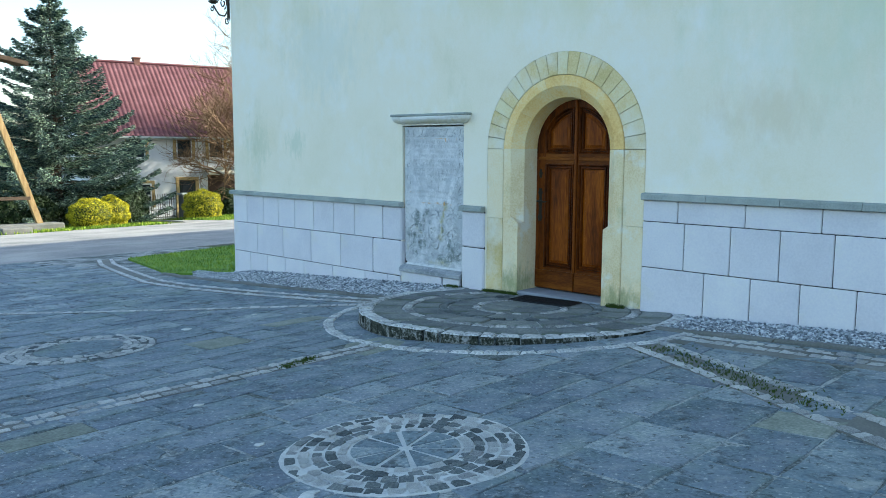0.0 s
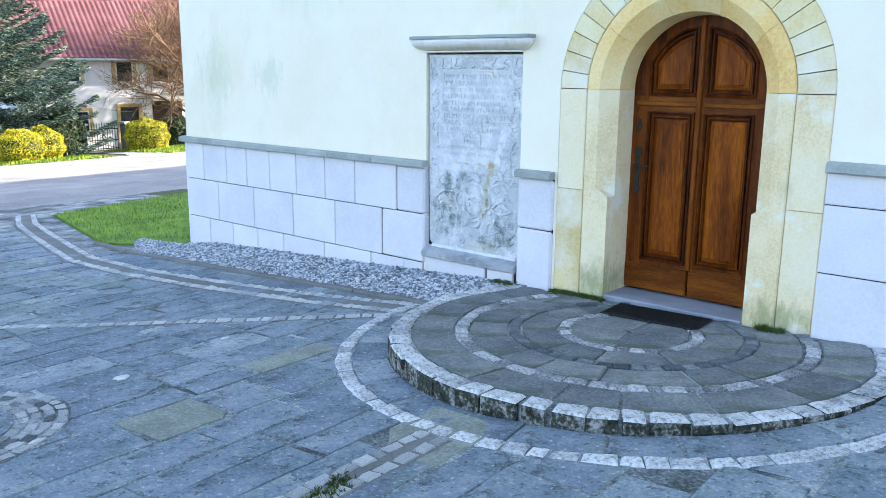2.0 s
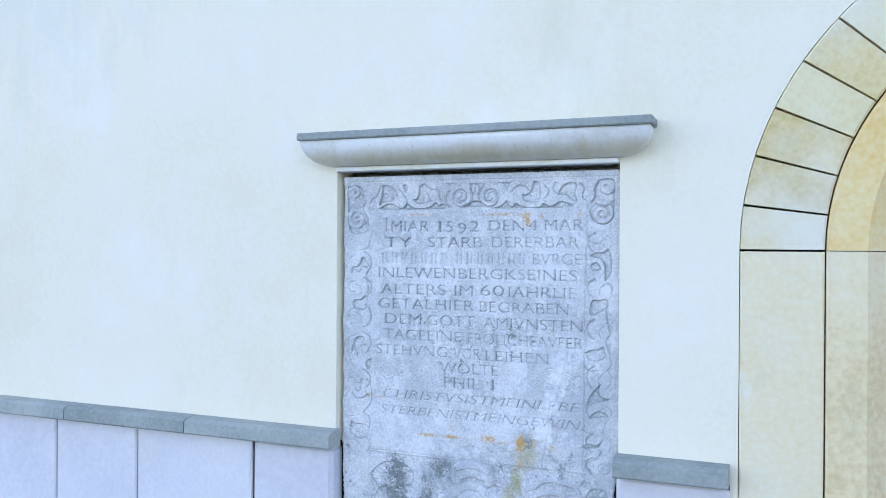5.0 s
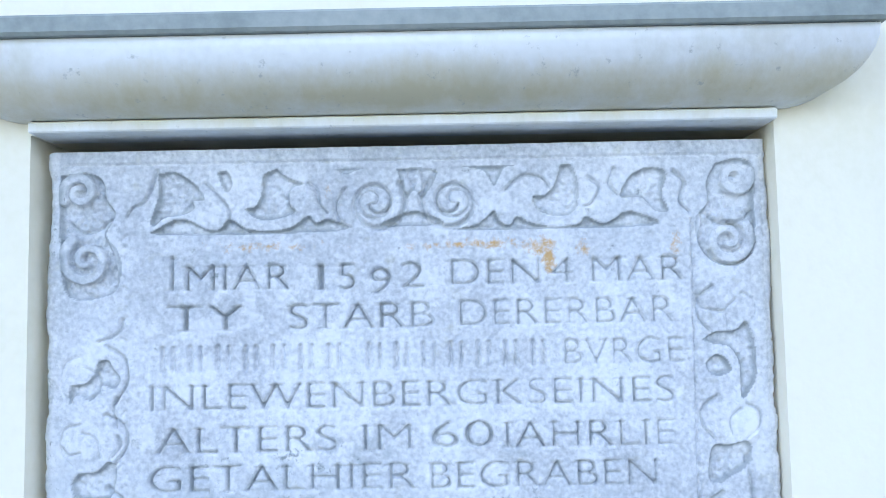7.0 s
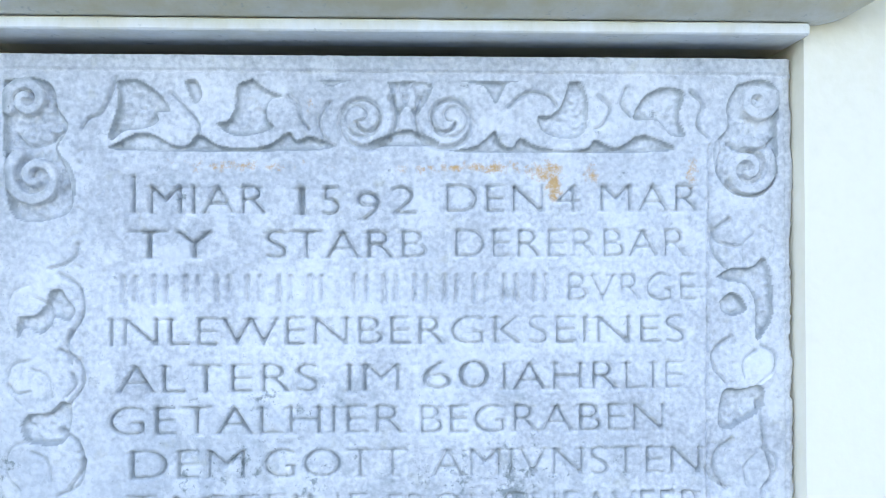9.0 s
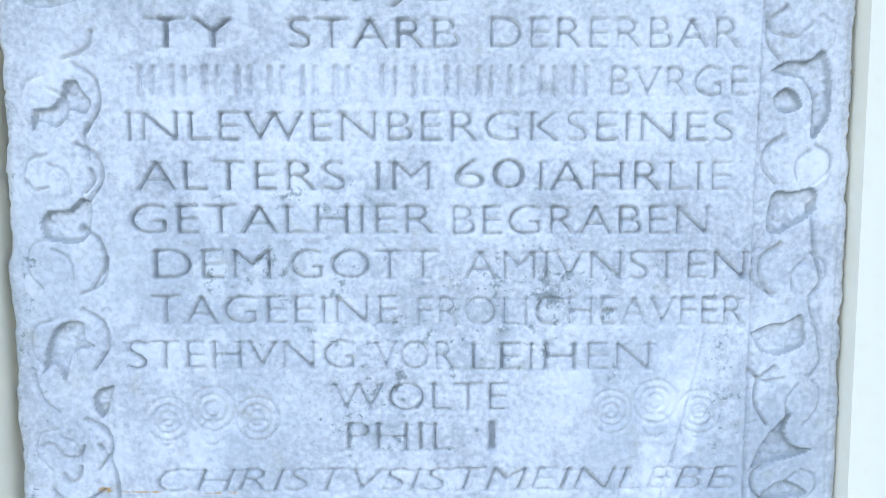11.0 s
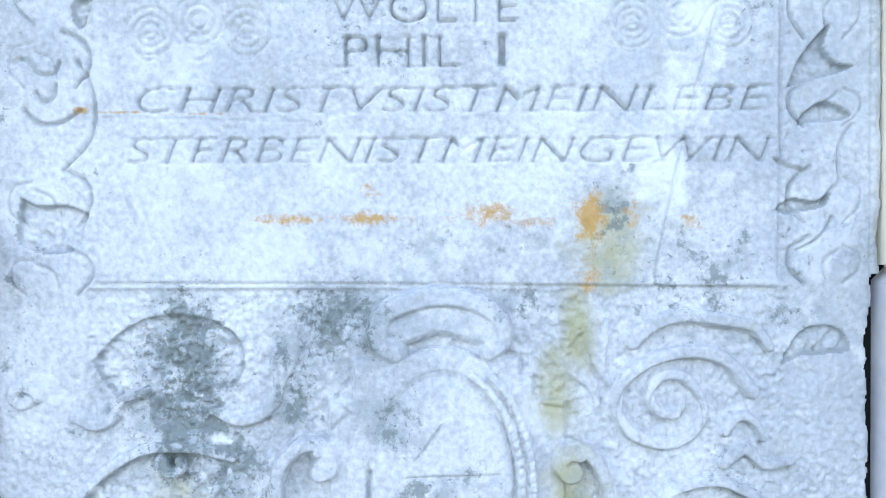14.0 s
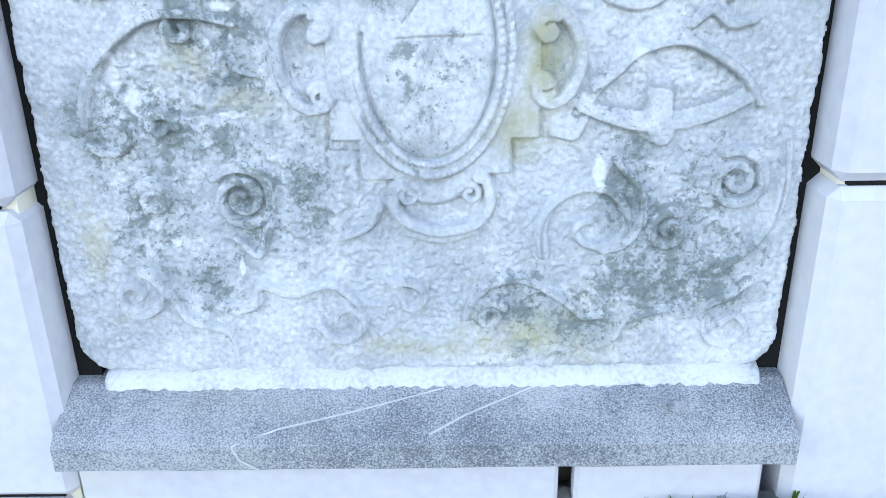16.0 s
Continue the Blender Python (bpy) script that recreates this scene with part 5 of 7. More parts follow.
loft(bm, [[(-7.085 - dx, WALL - d, z), (-6.115 + dx, WALL - d, z), (-6.115 + dx, WALL + 0.05, z), (-7.085 - dx, WALL + 0.05, z)] for d, dx, z in prof])
cor = thing("cornice", "moulded grey stone cornice above the memorial slab", "cornice")
part("moulding", bm, M_CORNICE, cor, smooth=True)
bm = bmesh.new()
box(bm, -7.086, -6.114, WALL - 0.021, WALL + 0.05, 1.944, 1.9585, 0.002)
part("fillet", bm, M_CORNICE, cor)
bm = bmesh.new()
box(bm, -7.198, -6.002, WALL - 0.10, WALL + 0.05, 2.046, 2.072, 0.004)
part("top_slab", bm, M_CAP, cor, "flat grey top stone")
# sill under it
bm = bmesh.new()
xs = np.linspace(-7.098, -6.116, 24)
rings = []
for x in xs:
    w = 0.0015 * math.sin(x * 23) + 0.001 * math.sin(x * 71)
    rings.append([(x, SLABY + 0.05, 0.222), (x, 6.672 + w, 0.222), (x, 6.664, 0.228), (x, 6.664, 0.262), (x, 6.672 + w, 0.270 + w), (x, SLABY, 0.312), (x, SLABY + 0.05, 0.315)])
loft(bm, rings)
tq = random.Random(19)
bed = bmesh.new()
loft(bed, [[(x, SLABY + 0.05, 0.300), (x, 6.735 + tq.uniform(-0.003, 0.003), 0.300), (x, 6.737 + tq.uniform(-0.003, 0.003), 0.309 + tq.uniform(0, 0.004)), (x, 6.742 + tq.uniform(-0.003, 0.003), 0.322 + tq.uniform(-0.004, 0.006)), (x, SLABY + 0.05, 0.345)] for x in np.linspace(-7.045, -6.150, 110)])
# near-black strips in the gap stand in for its shade
bm2 = bmesh.new()
for x0, x1 in ((-7.105, -7.060), (-6.145, -6.095)):
    box(bm2, x0, x1, 6.768, 6.80, 0.24, 1.0)
tagged(part("joint_bed", bm2, M_JOINT, None), "near-black backing strips for the shade in the open joint beside the memorial slab", "joint", kind="structure")
M_SILL = mat("grey_sill_stone", [(0.30, (0.15, 0.165, 0.175)), (0.48, (0.31, 0.325, 0.335)), (0.66, (0.50, 0.505, 0.495))], 5, 430, 0.85, 0.6, 0.002, mixfine=0.6, punch=2.0)
wash(M_SILL, (0.52, 0.50, 0.40), 2.0, 0.55, 0.75, 0.5, seed=2.0)
sill = tagged(part("slab_sill", bm, M_SILL, None), "sloping grey stone sill below the memorial slab", "sill")
M_BEDDING = mat("white_bedding_mortar", [(0.25, (0.50, 0.51, 0.51)), (0.5, (0.70, 0.70, 0.69)), (0.8, (0.78, 0.78, 0.77))], 12, 160, 0.95, 1.0, 0.004, mixfine=0.45)
part("mortar_bed", bed, M_BEDDING, sill, "pale lumpy mortar along the foot of the slab", True)
rr = random.Random(3)


def pebble(bm, c, r, rr, flat=0.7):
    res = bmesh.ops.create_icosphere(bm, subdivisions=1, radius=r)
    for v in res["verts"]:
        k = 1 + rr.uniform(-0.22, 0.22)
        v.co = Vector((v.co.x * k * 1.2, v.co.y * k, v.co.z * k * flat)) + Vector(c)
    return bm


def stone(name, c, r, material, label, cat, flat=0.7, seed=1):
    bm = bmesh.new()
    pebble(bm, (0, 0, 0), r, random.Random(seed), flat)
    ob = tagged(part(name, bm, material, None), label, cat)
    ob.location = c
    return ob


stone("pebble", (-6.275, 6.695, 0.302), 0.013, M_COBBLE, "small pale pebble lying on the sill", "stone", 0.5)
for pts in ([(-6.86, 6.666, 0.262), (-6.80, 6.684, 0.277), (-6.70, 6.706, 0.289), (-6.58, 6.735, 0.306)], [(-6.86, 6.666, 0.262), (-6.85, 6.661, 0.245), (-6.82, 6.661, 0.226)], [(-6.60, 6.676, 0.272), (-6.55, 6.70, 0.2865), (-6.46, 6.735, 0.306)]):
    bm = bmesh.new()
    tube(bm, pts, 0.0022, 0.0012, 5)
    part("vein", bm, M_LIME, bpy.data.objects["slab_sill"])
for k, (x, z, r) in enumerate(((-6.41, 0.12, 0.035), (-6.33, 0.085, 0.05), (-6.24, 0.09, 0.045), (-6.16, 0.095, 0.035))):
    stone("rubble_stone", (x, 6.73, z), r, M_KERB, "rough grey rubble stone under the sill", "stone", 0.7, k)

# ---------------------------------------------------------------- round platform before the door
def wedge(r0, r1, a0, a1, zf, h, bev=0.006, rr=None, arc=2, jit=0.004, drop=0.0):
    """A stone between two circles and two rays round the platform's centre, its top following zf."""
    rr = rr or random
    pts = []
    for r, aa in ((r0, [a0 + (a1 - a0) * k / arc for k in range(arc + 1)]), (r1, [a1 + (a0 - a1) * k / arc for k in range(arc + 1)])):
        for a in aa:
            q = r + rr.uniform(-jit, jit)
            b = a + rr.uniform(-jit, jit) / max(r, 0.2)
            pts.append((PC[0] + q * math.cos(b), PC[1] + q * math.sin(b)))
    cx, cy = sum(p[0] for p in pts) / len(pts), sum(p[1] for p in pts) / len(pts)
    lift = rr.uniform(-0.004, 0.004) - drop
    bm = bmesh.new()
    k = 1 - bev / max(0.03, min(r1 - r0, abs(a1 - a0) * r1) / 2)
    cz = zf(cx, cy) + lift
    tx, ty = rr.uniform(-0.02, 0.02), rr.uniform(-0.02, 0.02)
    top = lambda x, y: zf(x, y) + lift + tx * (x - cx) + ty * (y - cy) - cz
    loft(bm, [[(x - cx, y - cy, -h) for x, y in pts], [(x - cx, y - cy, top(x, y) - bev) for x, y in pts], [((x - cx) * k, (y - cy) * k, top(x, y)) for x, y in pts]])
    return bm, (cx, cy, cz)


platform = thing("platform", "low round stone step before the door, edged with granite setts", "step", kind="structure")


def span(r):
    """Angles of a circle's stretch before the wall."""
    s = min(0.999, (6.70 - PC[1]) / r) if r > 6.70 - PC[1] else None
    return (-math.pi / 2 - math.pi, -math.pi / 2 + math.pi) if s is None else (-math.pi - math.asin(s), math.asin(s))


def ring(name, r0, r1, length, h, material, gap, rr, zf=pz, parent=platform, drop=0.0, bev=0.006, jit=0.004, rng_=None, side=None):
    a, b = rng_ or span((r0 + r1) / 2)
    n = max(3, round((b - a) * (r0 + r1) / 2 / length))
    cuts = [a + (b - a) * (k + (rr.uniform(-0.18, 0.18) if 0 < k < n else 0)) / n for k in range(n + 1)]
    g = gap / ((r0 + r1) / 2) / 2
    for c0, c1 in zip(cuts, cuts[1:]):
        bm, at = wedge(r0, r1, c0 + g, c1 - g, zf, h, bev, rr, 3 if length > 0.25 else 1, jit, drop)
        ob = part(name, bm, material, parent)
        ob.location = at
        # side faces take the darker copy: moss and their shade in one colour
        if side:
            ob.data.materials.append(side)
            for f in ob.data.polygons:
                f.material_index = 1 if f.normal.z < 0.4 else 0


rr = random.Random(21)
M_PFLAG = mat("mossy_slate_flag", [(0.15, (0.065, 0.072, 0.08)), (0.40, (0.13, 0.145, 0.15)), (0.62, (0.20, 0.215, 0.205)), (0.9, (0.36, 0.365, 0.32))], 4, 55, 0.75, 0.9, 0.008, rand=0.3, spec=0.3, detail=9, mixfine=0.45)
M_PSETT = mat("dull_granite_sett", [(0.15, (0.12, 0.125, 0.12)), (0.42, (0.28, 0.285, 0.28)), (0.75, (0.54, 0.535, 0.51))], 10, 80, 0.85, 1.0, 0.010, rand=0.5, mixfine=0.5)
wash(M_PSETT, (0.06, 0.07, 0.035), 5.0, 0.56, 0.68, 0.6, seed=12.0)
wash(M_PFLAG, (0.07, 0.095, 0.045), 3.5, 0.48, 0.64, 0.75, seed=3.0)
wash(M_PFLAG, (0.27, 0.28, 0.25), 6.0, 0.55, 0.68, 0.5, seed=31.0)
wash(M_PFLAG, (0.40, 0.40, 0.38), 35.0, 0.60, 0.68, 0.6, seed=23.0)
M_KERBSETT = mat("mossy_kerb_granite", [(0.15, (0.20, 0.205, 0.20)), (0.40, (0.44, 0.44, 0.43)), (0.62, (0.60, 0.595, 0.57)), (0.85, (0.70, 0.69, 0.66))], 8, 70, 0.9, 0.9, 0.010, rand=0.3)
# kerb sides: mossy, and darkened in colour for the shaded faces
M_KERBSIDE = mat("mossy_shaded_granite", [(0.3, (0.015, 0.018, 0.012)), (0.52, (0.05, 0.055, 0.04)), (0.8, (0.34, 0.34, 0.32))], 14, 60, 0.95, 1.0, 0.012, rand=0.2, punch=2.2)
wash(M_PSETT, (0.13, 0.14, 0.14), 38.0, 0.55, 0.62, 0.6, seed=19.0)
wash(M_KERBSETT, (0.16, 0.17, 0.17), 34.0, 0.54, 0.62, 0.6, seed=29.0)
wash(M_KERBSETT, (0.05, 0.055, 0.035), 9.0, 0.55, 0.63, 0.85, seed=3.0)
bm = bmesh.new()
circle = []
a, b = span(1.50)
for k in range(49):
    t = a + (b - a) * k / 48
    circle.append((PC[0] + 1.50 * math.cos(t), PC[1] + 1.50 * math.sin(t)))
loft(bm, [[(x, y, gz(x) - 0.1) for x, y in circle], [(x, y, pz(x, y) - 0.014) for x, y in circle]])
part("bed", bm, M_MORTAR, platform)
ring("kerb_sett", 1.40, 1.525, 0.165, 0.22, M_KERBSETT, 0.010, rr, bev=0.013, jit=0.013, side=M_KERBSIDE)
ring("flagstone", 1.125, 1.390, 0.42, 0.05, M_PFLAG, 0.012, rr, drop=0.004)
ring("sett", 1.030, 1.110, 0.10, 0.05, M_PSETT, 0.007, rr, bev=0.009, jit=0.008)
ring("flagstone", 0.775, 1.015, 0.36, 0.05, M_PFLAG, 0.012, rr, drop=0.004)
ring("dark_sett", 0.695, 0.765, 0.10, 0.05, M_DARKCOB, 0.010, rr, bev=0.007)
ring("flagstone", 0.465, 0.683, 0.34, 0.05, M_PFLAG, 0.012, rr, drop=0.004, rng_=(-math.pi - 1.2, 1.2))
ring("sett", 0.385, 0.452, 0.085, 0.05, M_PSETT, 0.007, rr, bev=0.009, jit=0.008)
ring("flagstone", 0.02, 0.372, 0.30, 0.05, M_PFLAG, 0.012, rr, drop=0.004)
# rest of the landing between the rings and the wall
for x0, x1, y0, y1 in ((-5.62, -5.30, 6.33, 6.66), (-5.28, -4.96, 6.52, 6.67), (-4.94, -4.55, 6.52, 6.67), (-4.53, -4.2, 6.50, 6.67), (-4.18, -3.95, 6.36, 6.66)):
    bm = bmesh.new()
    box(bm, x0, x1, y0, y1, 0.1, pz((x0 + x1) / 2, (y0 + y1) / 2) - 0.007, 0.006)
    part("flagstone", bm, M_PFLAG, platform)

ground_z = lambda x, y: gz(x, y) + 0.009
rings_ = tagged(new("sett_circle"), "single row of granite setts in a ring round the step", "paving", kind="structure")
ring("sett", 1.765, 1.858, 0.13, 0.05, M_COBBLE, 0.008, rr, zf=ground_z, parent=rings_, bev=0.010, jit=0.008, rng_=(-math.pi - 0.12, -0.05))
ring("flagstone", 1.535, 1.755, 0.38, 0.05, M_FLAG, 0.012, rr, zf=lambda x, y: gz(x, y) + 0.002, parent=rings_, bev=0.005, jit=0.006, rng_=(-math.pi - 0.10, -0.02))


# ---------------------------------------------------------------- bands of setts in the plaza
def strip(pts, w, dz=0.0):
    """A thin bed of mortar along a line."""
    bm = bmesh.new()
    L = [Vector((x, y)) for x, y in pts]
    rows = []
    for i, p in enumerate(L):
        d = (L[min(i + 1, len(L) - 1)] - L[max(i - 1, 0)]).normalized()
        n = Vector((-d.y, d.x)) * w / 2
        rows.append([(q.x, q.y, gz(q.x) + z) for q, z in ((p - n, -0.04), (p - n, 0.002 + dz), (p + n, 0.002 + dz), (p + n, -0.04))])
    return loft(bm, rows)


sett_meshes = []
for k in range(6):
    bm = bmesh.new()
    r2 = random.Random(90 + k)
    q = lambda: r2.uniform(0, 0.07)
    pts = [(-0.5 + q(), -0.5 + q()), (q() - 0.03, -0.5 + q() * 0.6), (0.5 - q(), -0.5 + q()), (0.5 - q(), 0.5 - q()), (q() - 0.03, 0.5 - q() * 0.6), (-0.5 + q(), 0.5 - q())]
    loft(bm, [[(x, y, -1) for x, y in pts], [(x, y, -0.2) for x, y in pts], [(x * r2.uniform(0.80, 0.95), y * r2.uniform(0.78, 0.95), r2.uniform(-0.12, 0.06)) for x, y in pts]])
    sett_meshes.append(mesh_of(bm, "sett", M_COBBLE))


def setts(pts, w, length, parent, rr, lift=0.010, meshes=None, rnd=0.35):
    """A row of setts of that width along a line."""
    L = [Vector((x, y)) for x, y in pts]
    total = sum((b - a).length for a, b in zip(L, L[1:]))
    d = 0.0
    while d < total - length * 0.5:
        ln = length * (1 + rr.uniform(-rnd, rnd))
        m = d + ln / 2
        acc = 0
        for a, b in zip(L, L[1:]):
            q = (b - a).length
            if acc + q >= m or b is L[-1]:
                p = a + (b - a) * min(1, (m - acc) / q)
                ang = math.atan2(b.y - a.y, b.x - a.x)
                break
            acc += q
        z = gz(p.x) + lift + rr.uniform(-0.003, 0.003)
        mtx = Matrix.Translation((p.x, p.y, z)) @ Euler((rr.uniform(-0.03, 0.03), rr.uniform(-0.03, 0.03), ang + rr.uniform(-0.12, 0.12))).to_matrix().to_4x4() @ Matrix.Diagonal((ln - 0.005, w * rr.uniform(0.85, 1.08), 0.05, 1))
        share("sett", (meshes or sett_meshes)[rr.randrange(len(meshes or sett_meshes))], parent, mtx)
        d += ln


def offset(pts, d):
    L = [Vector((x, y)) for x, y in pts]
    out = []
    for i, p in enumerate(L):
        t = (L[min(i + 1, len(L) - 1)] - L[max(i - 1, 0)]).normalized()
        out.append((p.x - t.y * d, p.y + t.x * d))
    return out


def band(label, pts, offs, w, length, seed):
    ob = tagged(new("sett_band"), label, "paving", kind="structure")
    part("bed", strip(pts, 2 * max(abs(o) for o in offs) + w + 0.02), M_KERB, ob)
    r2 = random.Random(seed)
    for o in offs:
        setts(offset(pts, o), w, length, ob, r2)
    return ob


band("double row of pale granite setts across the plaza", [(-4.77, 4.18), (-4.78, 3.0), (-4.79, 1.5), (-4.81, -1.5), (-4.83, -3.5)], (-0.062, 0.062), 0.070, 0.10, 1)
band("single row of pale granite setts across the plaza", [(-6.42, 5.74), (-6.76, 5.47), (-8.18, 4.30), (-9.78, 3.06), (-12.6, 0.9)], (0.0,), 0.09, 0.095, 2)
band("double row of mossy granite setts across the plaza", [(-3.02, 5.36), (-2.2, 4.86), (-1.06, 4.13), (0.4, 3.15), (2.0, 2.1)], (-0.12, 0.12), 0.085, 0.095, 3)
band("granite setts along the gravel strip and the lawn", [(-6.50, 5.90), (-7.4, 5.72), (-8.7, 5.58), (-10.0, 5.52), (-11.2, 5.60), (-12.2, 5.85), (-13.6, 6.22), (-15.0, 6.62), (-16.2, 7.1)], (-0.12, 0.10), 0.085, 0.095, 4)
band("granite setts along the gravel strip by the portal", [(-3.02, 5.72), (-2.3, 5.66), (-1.4, 5.58), (0.0, 5.5), (2.0, 5.4)], (-0.02, 0.13), 0.085, 0.095, 6)


# cobbled rosettes: one with a wheel of pale spokes, one plain
def rosette(name, label, c, rows, seed, spokes=0, r_in=0.0):
    ob = tagged(new(name), label, "paving", kind="structure")
    r2 = random.Random(seed)
    ro = max(r for r, *_ in rows) + 0.042
    bm = bmesh.new()
    loft(bm, [[(c[0] + ro * (1 + 0.015 * math.sin(5 * a)) * math.cos(a), c[1] + ro * (1 + 0.015 * math.sin(5 * a)) * math.sin(a), gz(c[0] + ro * math.cos(a)) + z) for a in [2 * math.pi * k / 40 for k in range(40)]] for z in (-0.05, 0.004)])
    part("bed", bm, M_LIME if spokes else M_MORTAR, ob)
    dark = []
    for k in range(4):
        me2 = sett_meshes[k].copy()
        me2.materials.clear()
        me2.materials.append(M_DARKCOB)
        dark.append(me2)
    for r, w, ln, share_dark in rows:
        n = max(6, round(2 * math.pi * r / ln))
        for k in range(n):
            a = 2 * math.pi * (k + r2.uniform(-0.12, 0.12)) / n
            x, y = c[0] + r * math.cos(a), c[1] + r * math.sin(a)
            pool = dark if r2.random() < share_dark else sett_meshes
            q = 2 * math.pi * r / n
            share("cobble", pool[r2.randrange(len(pool))], ob, Matrix.Translation((x, y, gz(x) + 0.010 + r2.uniform(-0.002, 0.003))) @ Euler((r2.uniform(-0.04, 0.04), r2.uniform(-0.04, 0.04), a + math.pi / 2 + r2.uniform(-0.1, 0.1))).to_matrix().to_4x4() @ Matrix.Diagonal((q * r2.uniform(0.86, 1.0), w * r2.uniform(0.88, 1.02), 0.05, 1)))
    if spokes:
        for k in range(spokes):
            a0, a1 = 2 * math.pi * (k + 0.09) / spokes, 2 * math.pi * (k + 0.91) / spokes
            bm = bmesh.new()
            pts = [(0.035 * math.cos((a0 + a1) / 2), 0.035 * math.sin((a0 + a1) / 2))] + [(r_in * math.cos(a0 + (a1 - a0) * q / 4), r_in * math.sin(a0 + (a1 - a0) * q / 4)) for q in range(5)]
            cx, cy = sum(p[0] for p in pts) / 6, sum(p[1] for p in pts) / 6
            loft(bm, [[(x, y, gz(c[0] + x) - 0.03) for x, y in pts], [(x, y, gz(c[0] + x) + 0.008) for x, y in pts], [(cx + (x - cx) * 0.96, cy + (y - cy) * 0.96, gz(c[0] + x) + 0.011) for x, y in pts]])
            w_ = part("spoke_stone", bm, M_FLAG, ob)
            w_.location = (c[0], c[1], 0)
    return ob


rosette("wheel_rosette", "round rosette of dark and pale cobbles with a spoked wheel", (-2.722, 2.598), ((0.300, 0.05, 0.085, 0.15), (0.355, 0.058, 0.075, 0.75), (0.418, 0.058, 0.08, 0.7), (0.482, 0.058, 0.085, 0.4), (0.545, 0.06, 0.09, 0.55)), 31, 10, 0.262)
rosette("plain_rosette", "round rosette of pale cobbles set in mortar", (-6.80, 2.735), ((0.385, 0.058, 0.085, 0.2), (0.448, 0.058, 0.09, 0.2), (0.512, 0.058, 0.09, 0.15), (0.575, 0.058, 0.095, 0.1)), 33)
bm = bmesh.new()
loft(bm, [[(-6.80 + 0.345 * math.cos(a), 2.735 + 0.345 * math.sin(a), gz(-6.8 + 0.345 * math.cos(a)) + z) for a in [2 * math.pi * k / 24 for k in range(24)]] for z in (-0.03, 0.010)])
part("centre_stone", bm, M_FLAG, bpy.data.objects["plain_rosette"])

# ---------------------------------------------------------------- gravel strips, edging, mat, lawn
def gravel_z(x, y, dz, y0):
    t = max(0.0, min(1.0, (y - y0) / (6.7 - y0)))
    return gz(x) + 0.012 + dz * t * max(0.0, min(1.0, (x + 11.0) / 0.8))


def gravel(name, label, poly_y, x0, x1, dz, seed, count, rmin=0.011, rmax=0.021):
    r = np.random.RandomState(seed)
    ico = bmesh.new()
    bmesh.ops.create_icosphere(ico, subdivisions=1, radius=1)
    base = np.array([v.co[:] for v in ico.verts])
    tri = np.array([[v.index for v in f.verts] for f in ico.faces])
    ico.free()
    P, F = [], []
    k = 0
    for _ in range(count):
        x = r.uniform(x0, x1)
        ya = poly_y(x)
        y = r.uniform(ya, 6.69)
        if math.hypot(x - PC[0], y - PC[1]) < 1.53:
            continue
        s = r.uniform(rmin, rmax)
        sc = s * np.array([r.uniform(0.8, 1.5), r.uniform(0.7, 1.2), r.uniform(0.5, 0.9)])
        q = base * (1 + r.uniform(-0.2, 0.2, (len(base), 1))) * sc
        a, b = r.uniform(0, 6.28), r.uniform(-0.6, 0.6)
        ca, sa, cb, sb = math.cos(a), math.sin(a), math.cos(b), math.sin(b)
        q = np.stack([q[:, 0] * cb - q[:, 2] * sb, q[:, 1], q[:, 0] * sb + q[:, 2] * cb], 1)
        q = np.stack([q[:, 0] * ca - q[:, 1] * sa, q[:, 0] * sa + q[:, 1] * ca, q[:, 2]], 1)
        z = gravel_z(x, y, dz, ya) + r.uniform(-0.006, 0.012)
        P.append(q + [x, y, z])
        F.append(tri + k)
        k += len(base)
    me = bpy.data.meshes.new(name)
    me.from_pydata(np.concatenate(P).tolist(), [], np.concatenate(F).tolist())
    me.materials.append(M_GRAVEL)
    tagged(new(name, me), label, "gravel", kind="stuff")
    bm = bmesh.new()
    rows = []
    for x in np.linspace(x0, x1, 14):
        ya = poly_y(x)
        rows.append([(x, ya, gz(x) - 0.06), (x, ya, gravel_z(x, ya, dz, ya)), (x, 6.72, gravel_z(x, 6.7, dz, ya)), (x, 6.72, gz(x) - 0.06)])
    loft(bm, rows)
    tagged(part("gravel_bed", bm, M_KERB, None), "grey bed beneath the gravel", "gravel", kind="structure")


left_edge = lambda x: 6.12 if x > -10.9 else 6.12 + 0.5 * (-10.9 - x)
gravel("gravel_left", "strip of grey crushed gravel along the church wall", left_edge, -11.75, -6.0, 0.080, 5, 15000, 0.009, 0.0175)
gravel("gravel_right", "strip of grey crushed gravel beside the portal", lambda x: 5.96, -3.5, 1.6, -0.03, 8, 9500, 0.009, 0.0175)
edging = tagged(new("edging"), "low concrete edging along the gravel", "edging", kind="structure")
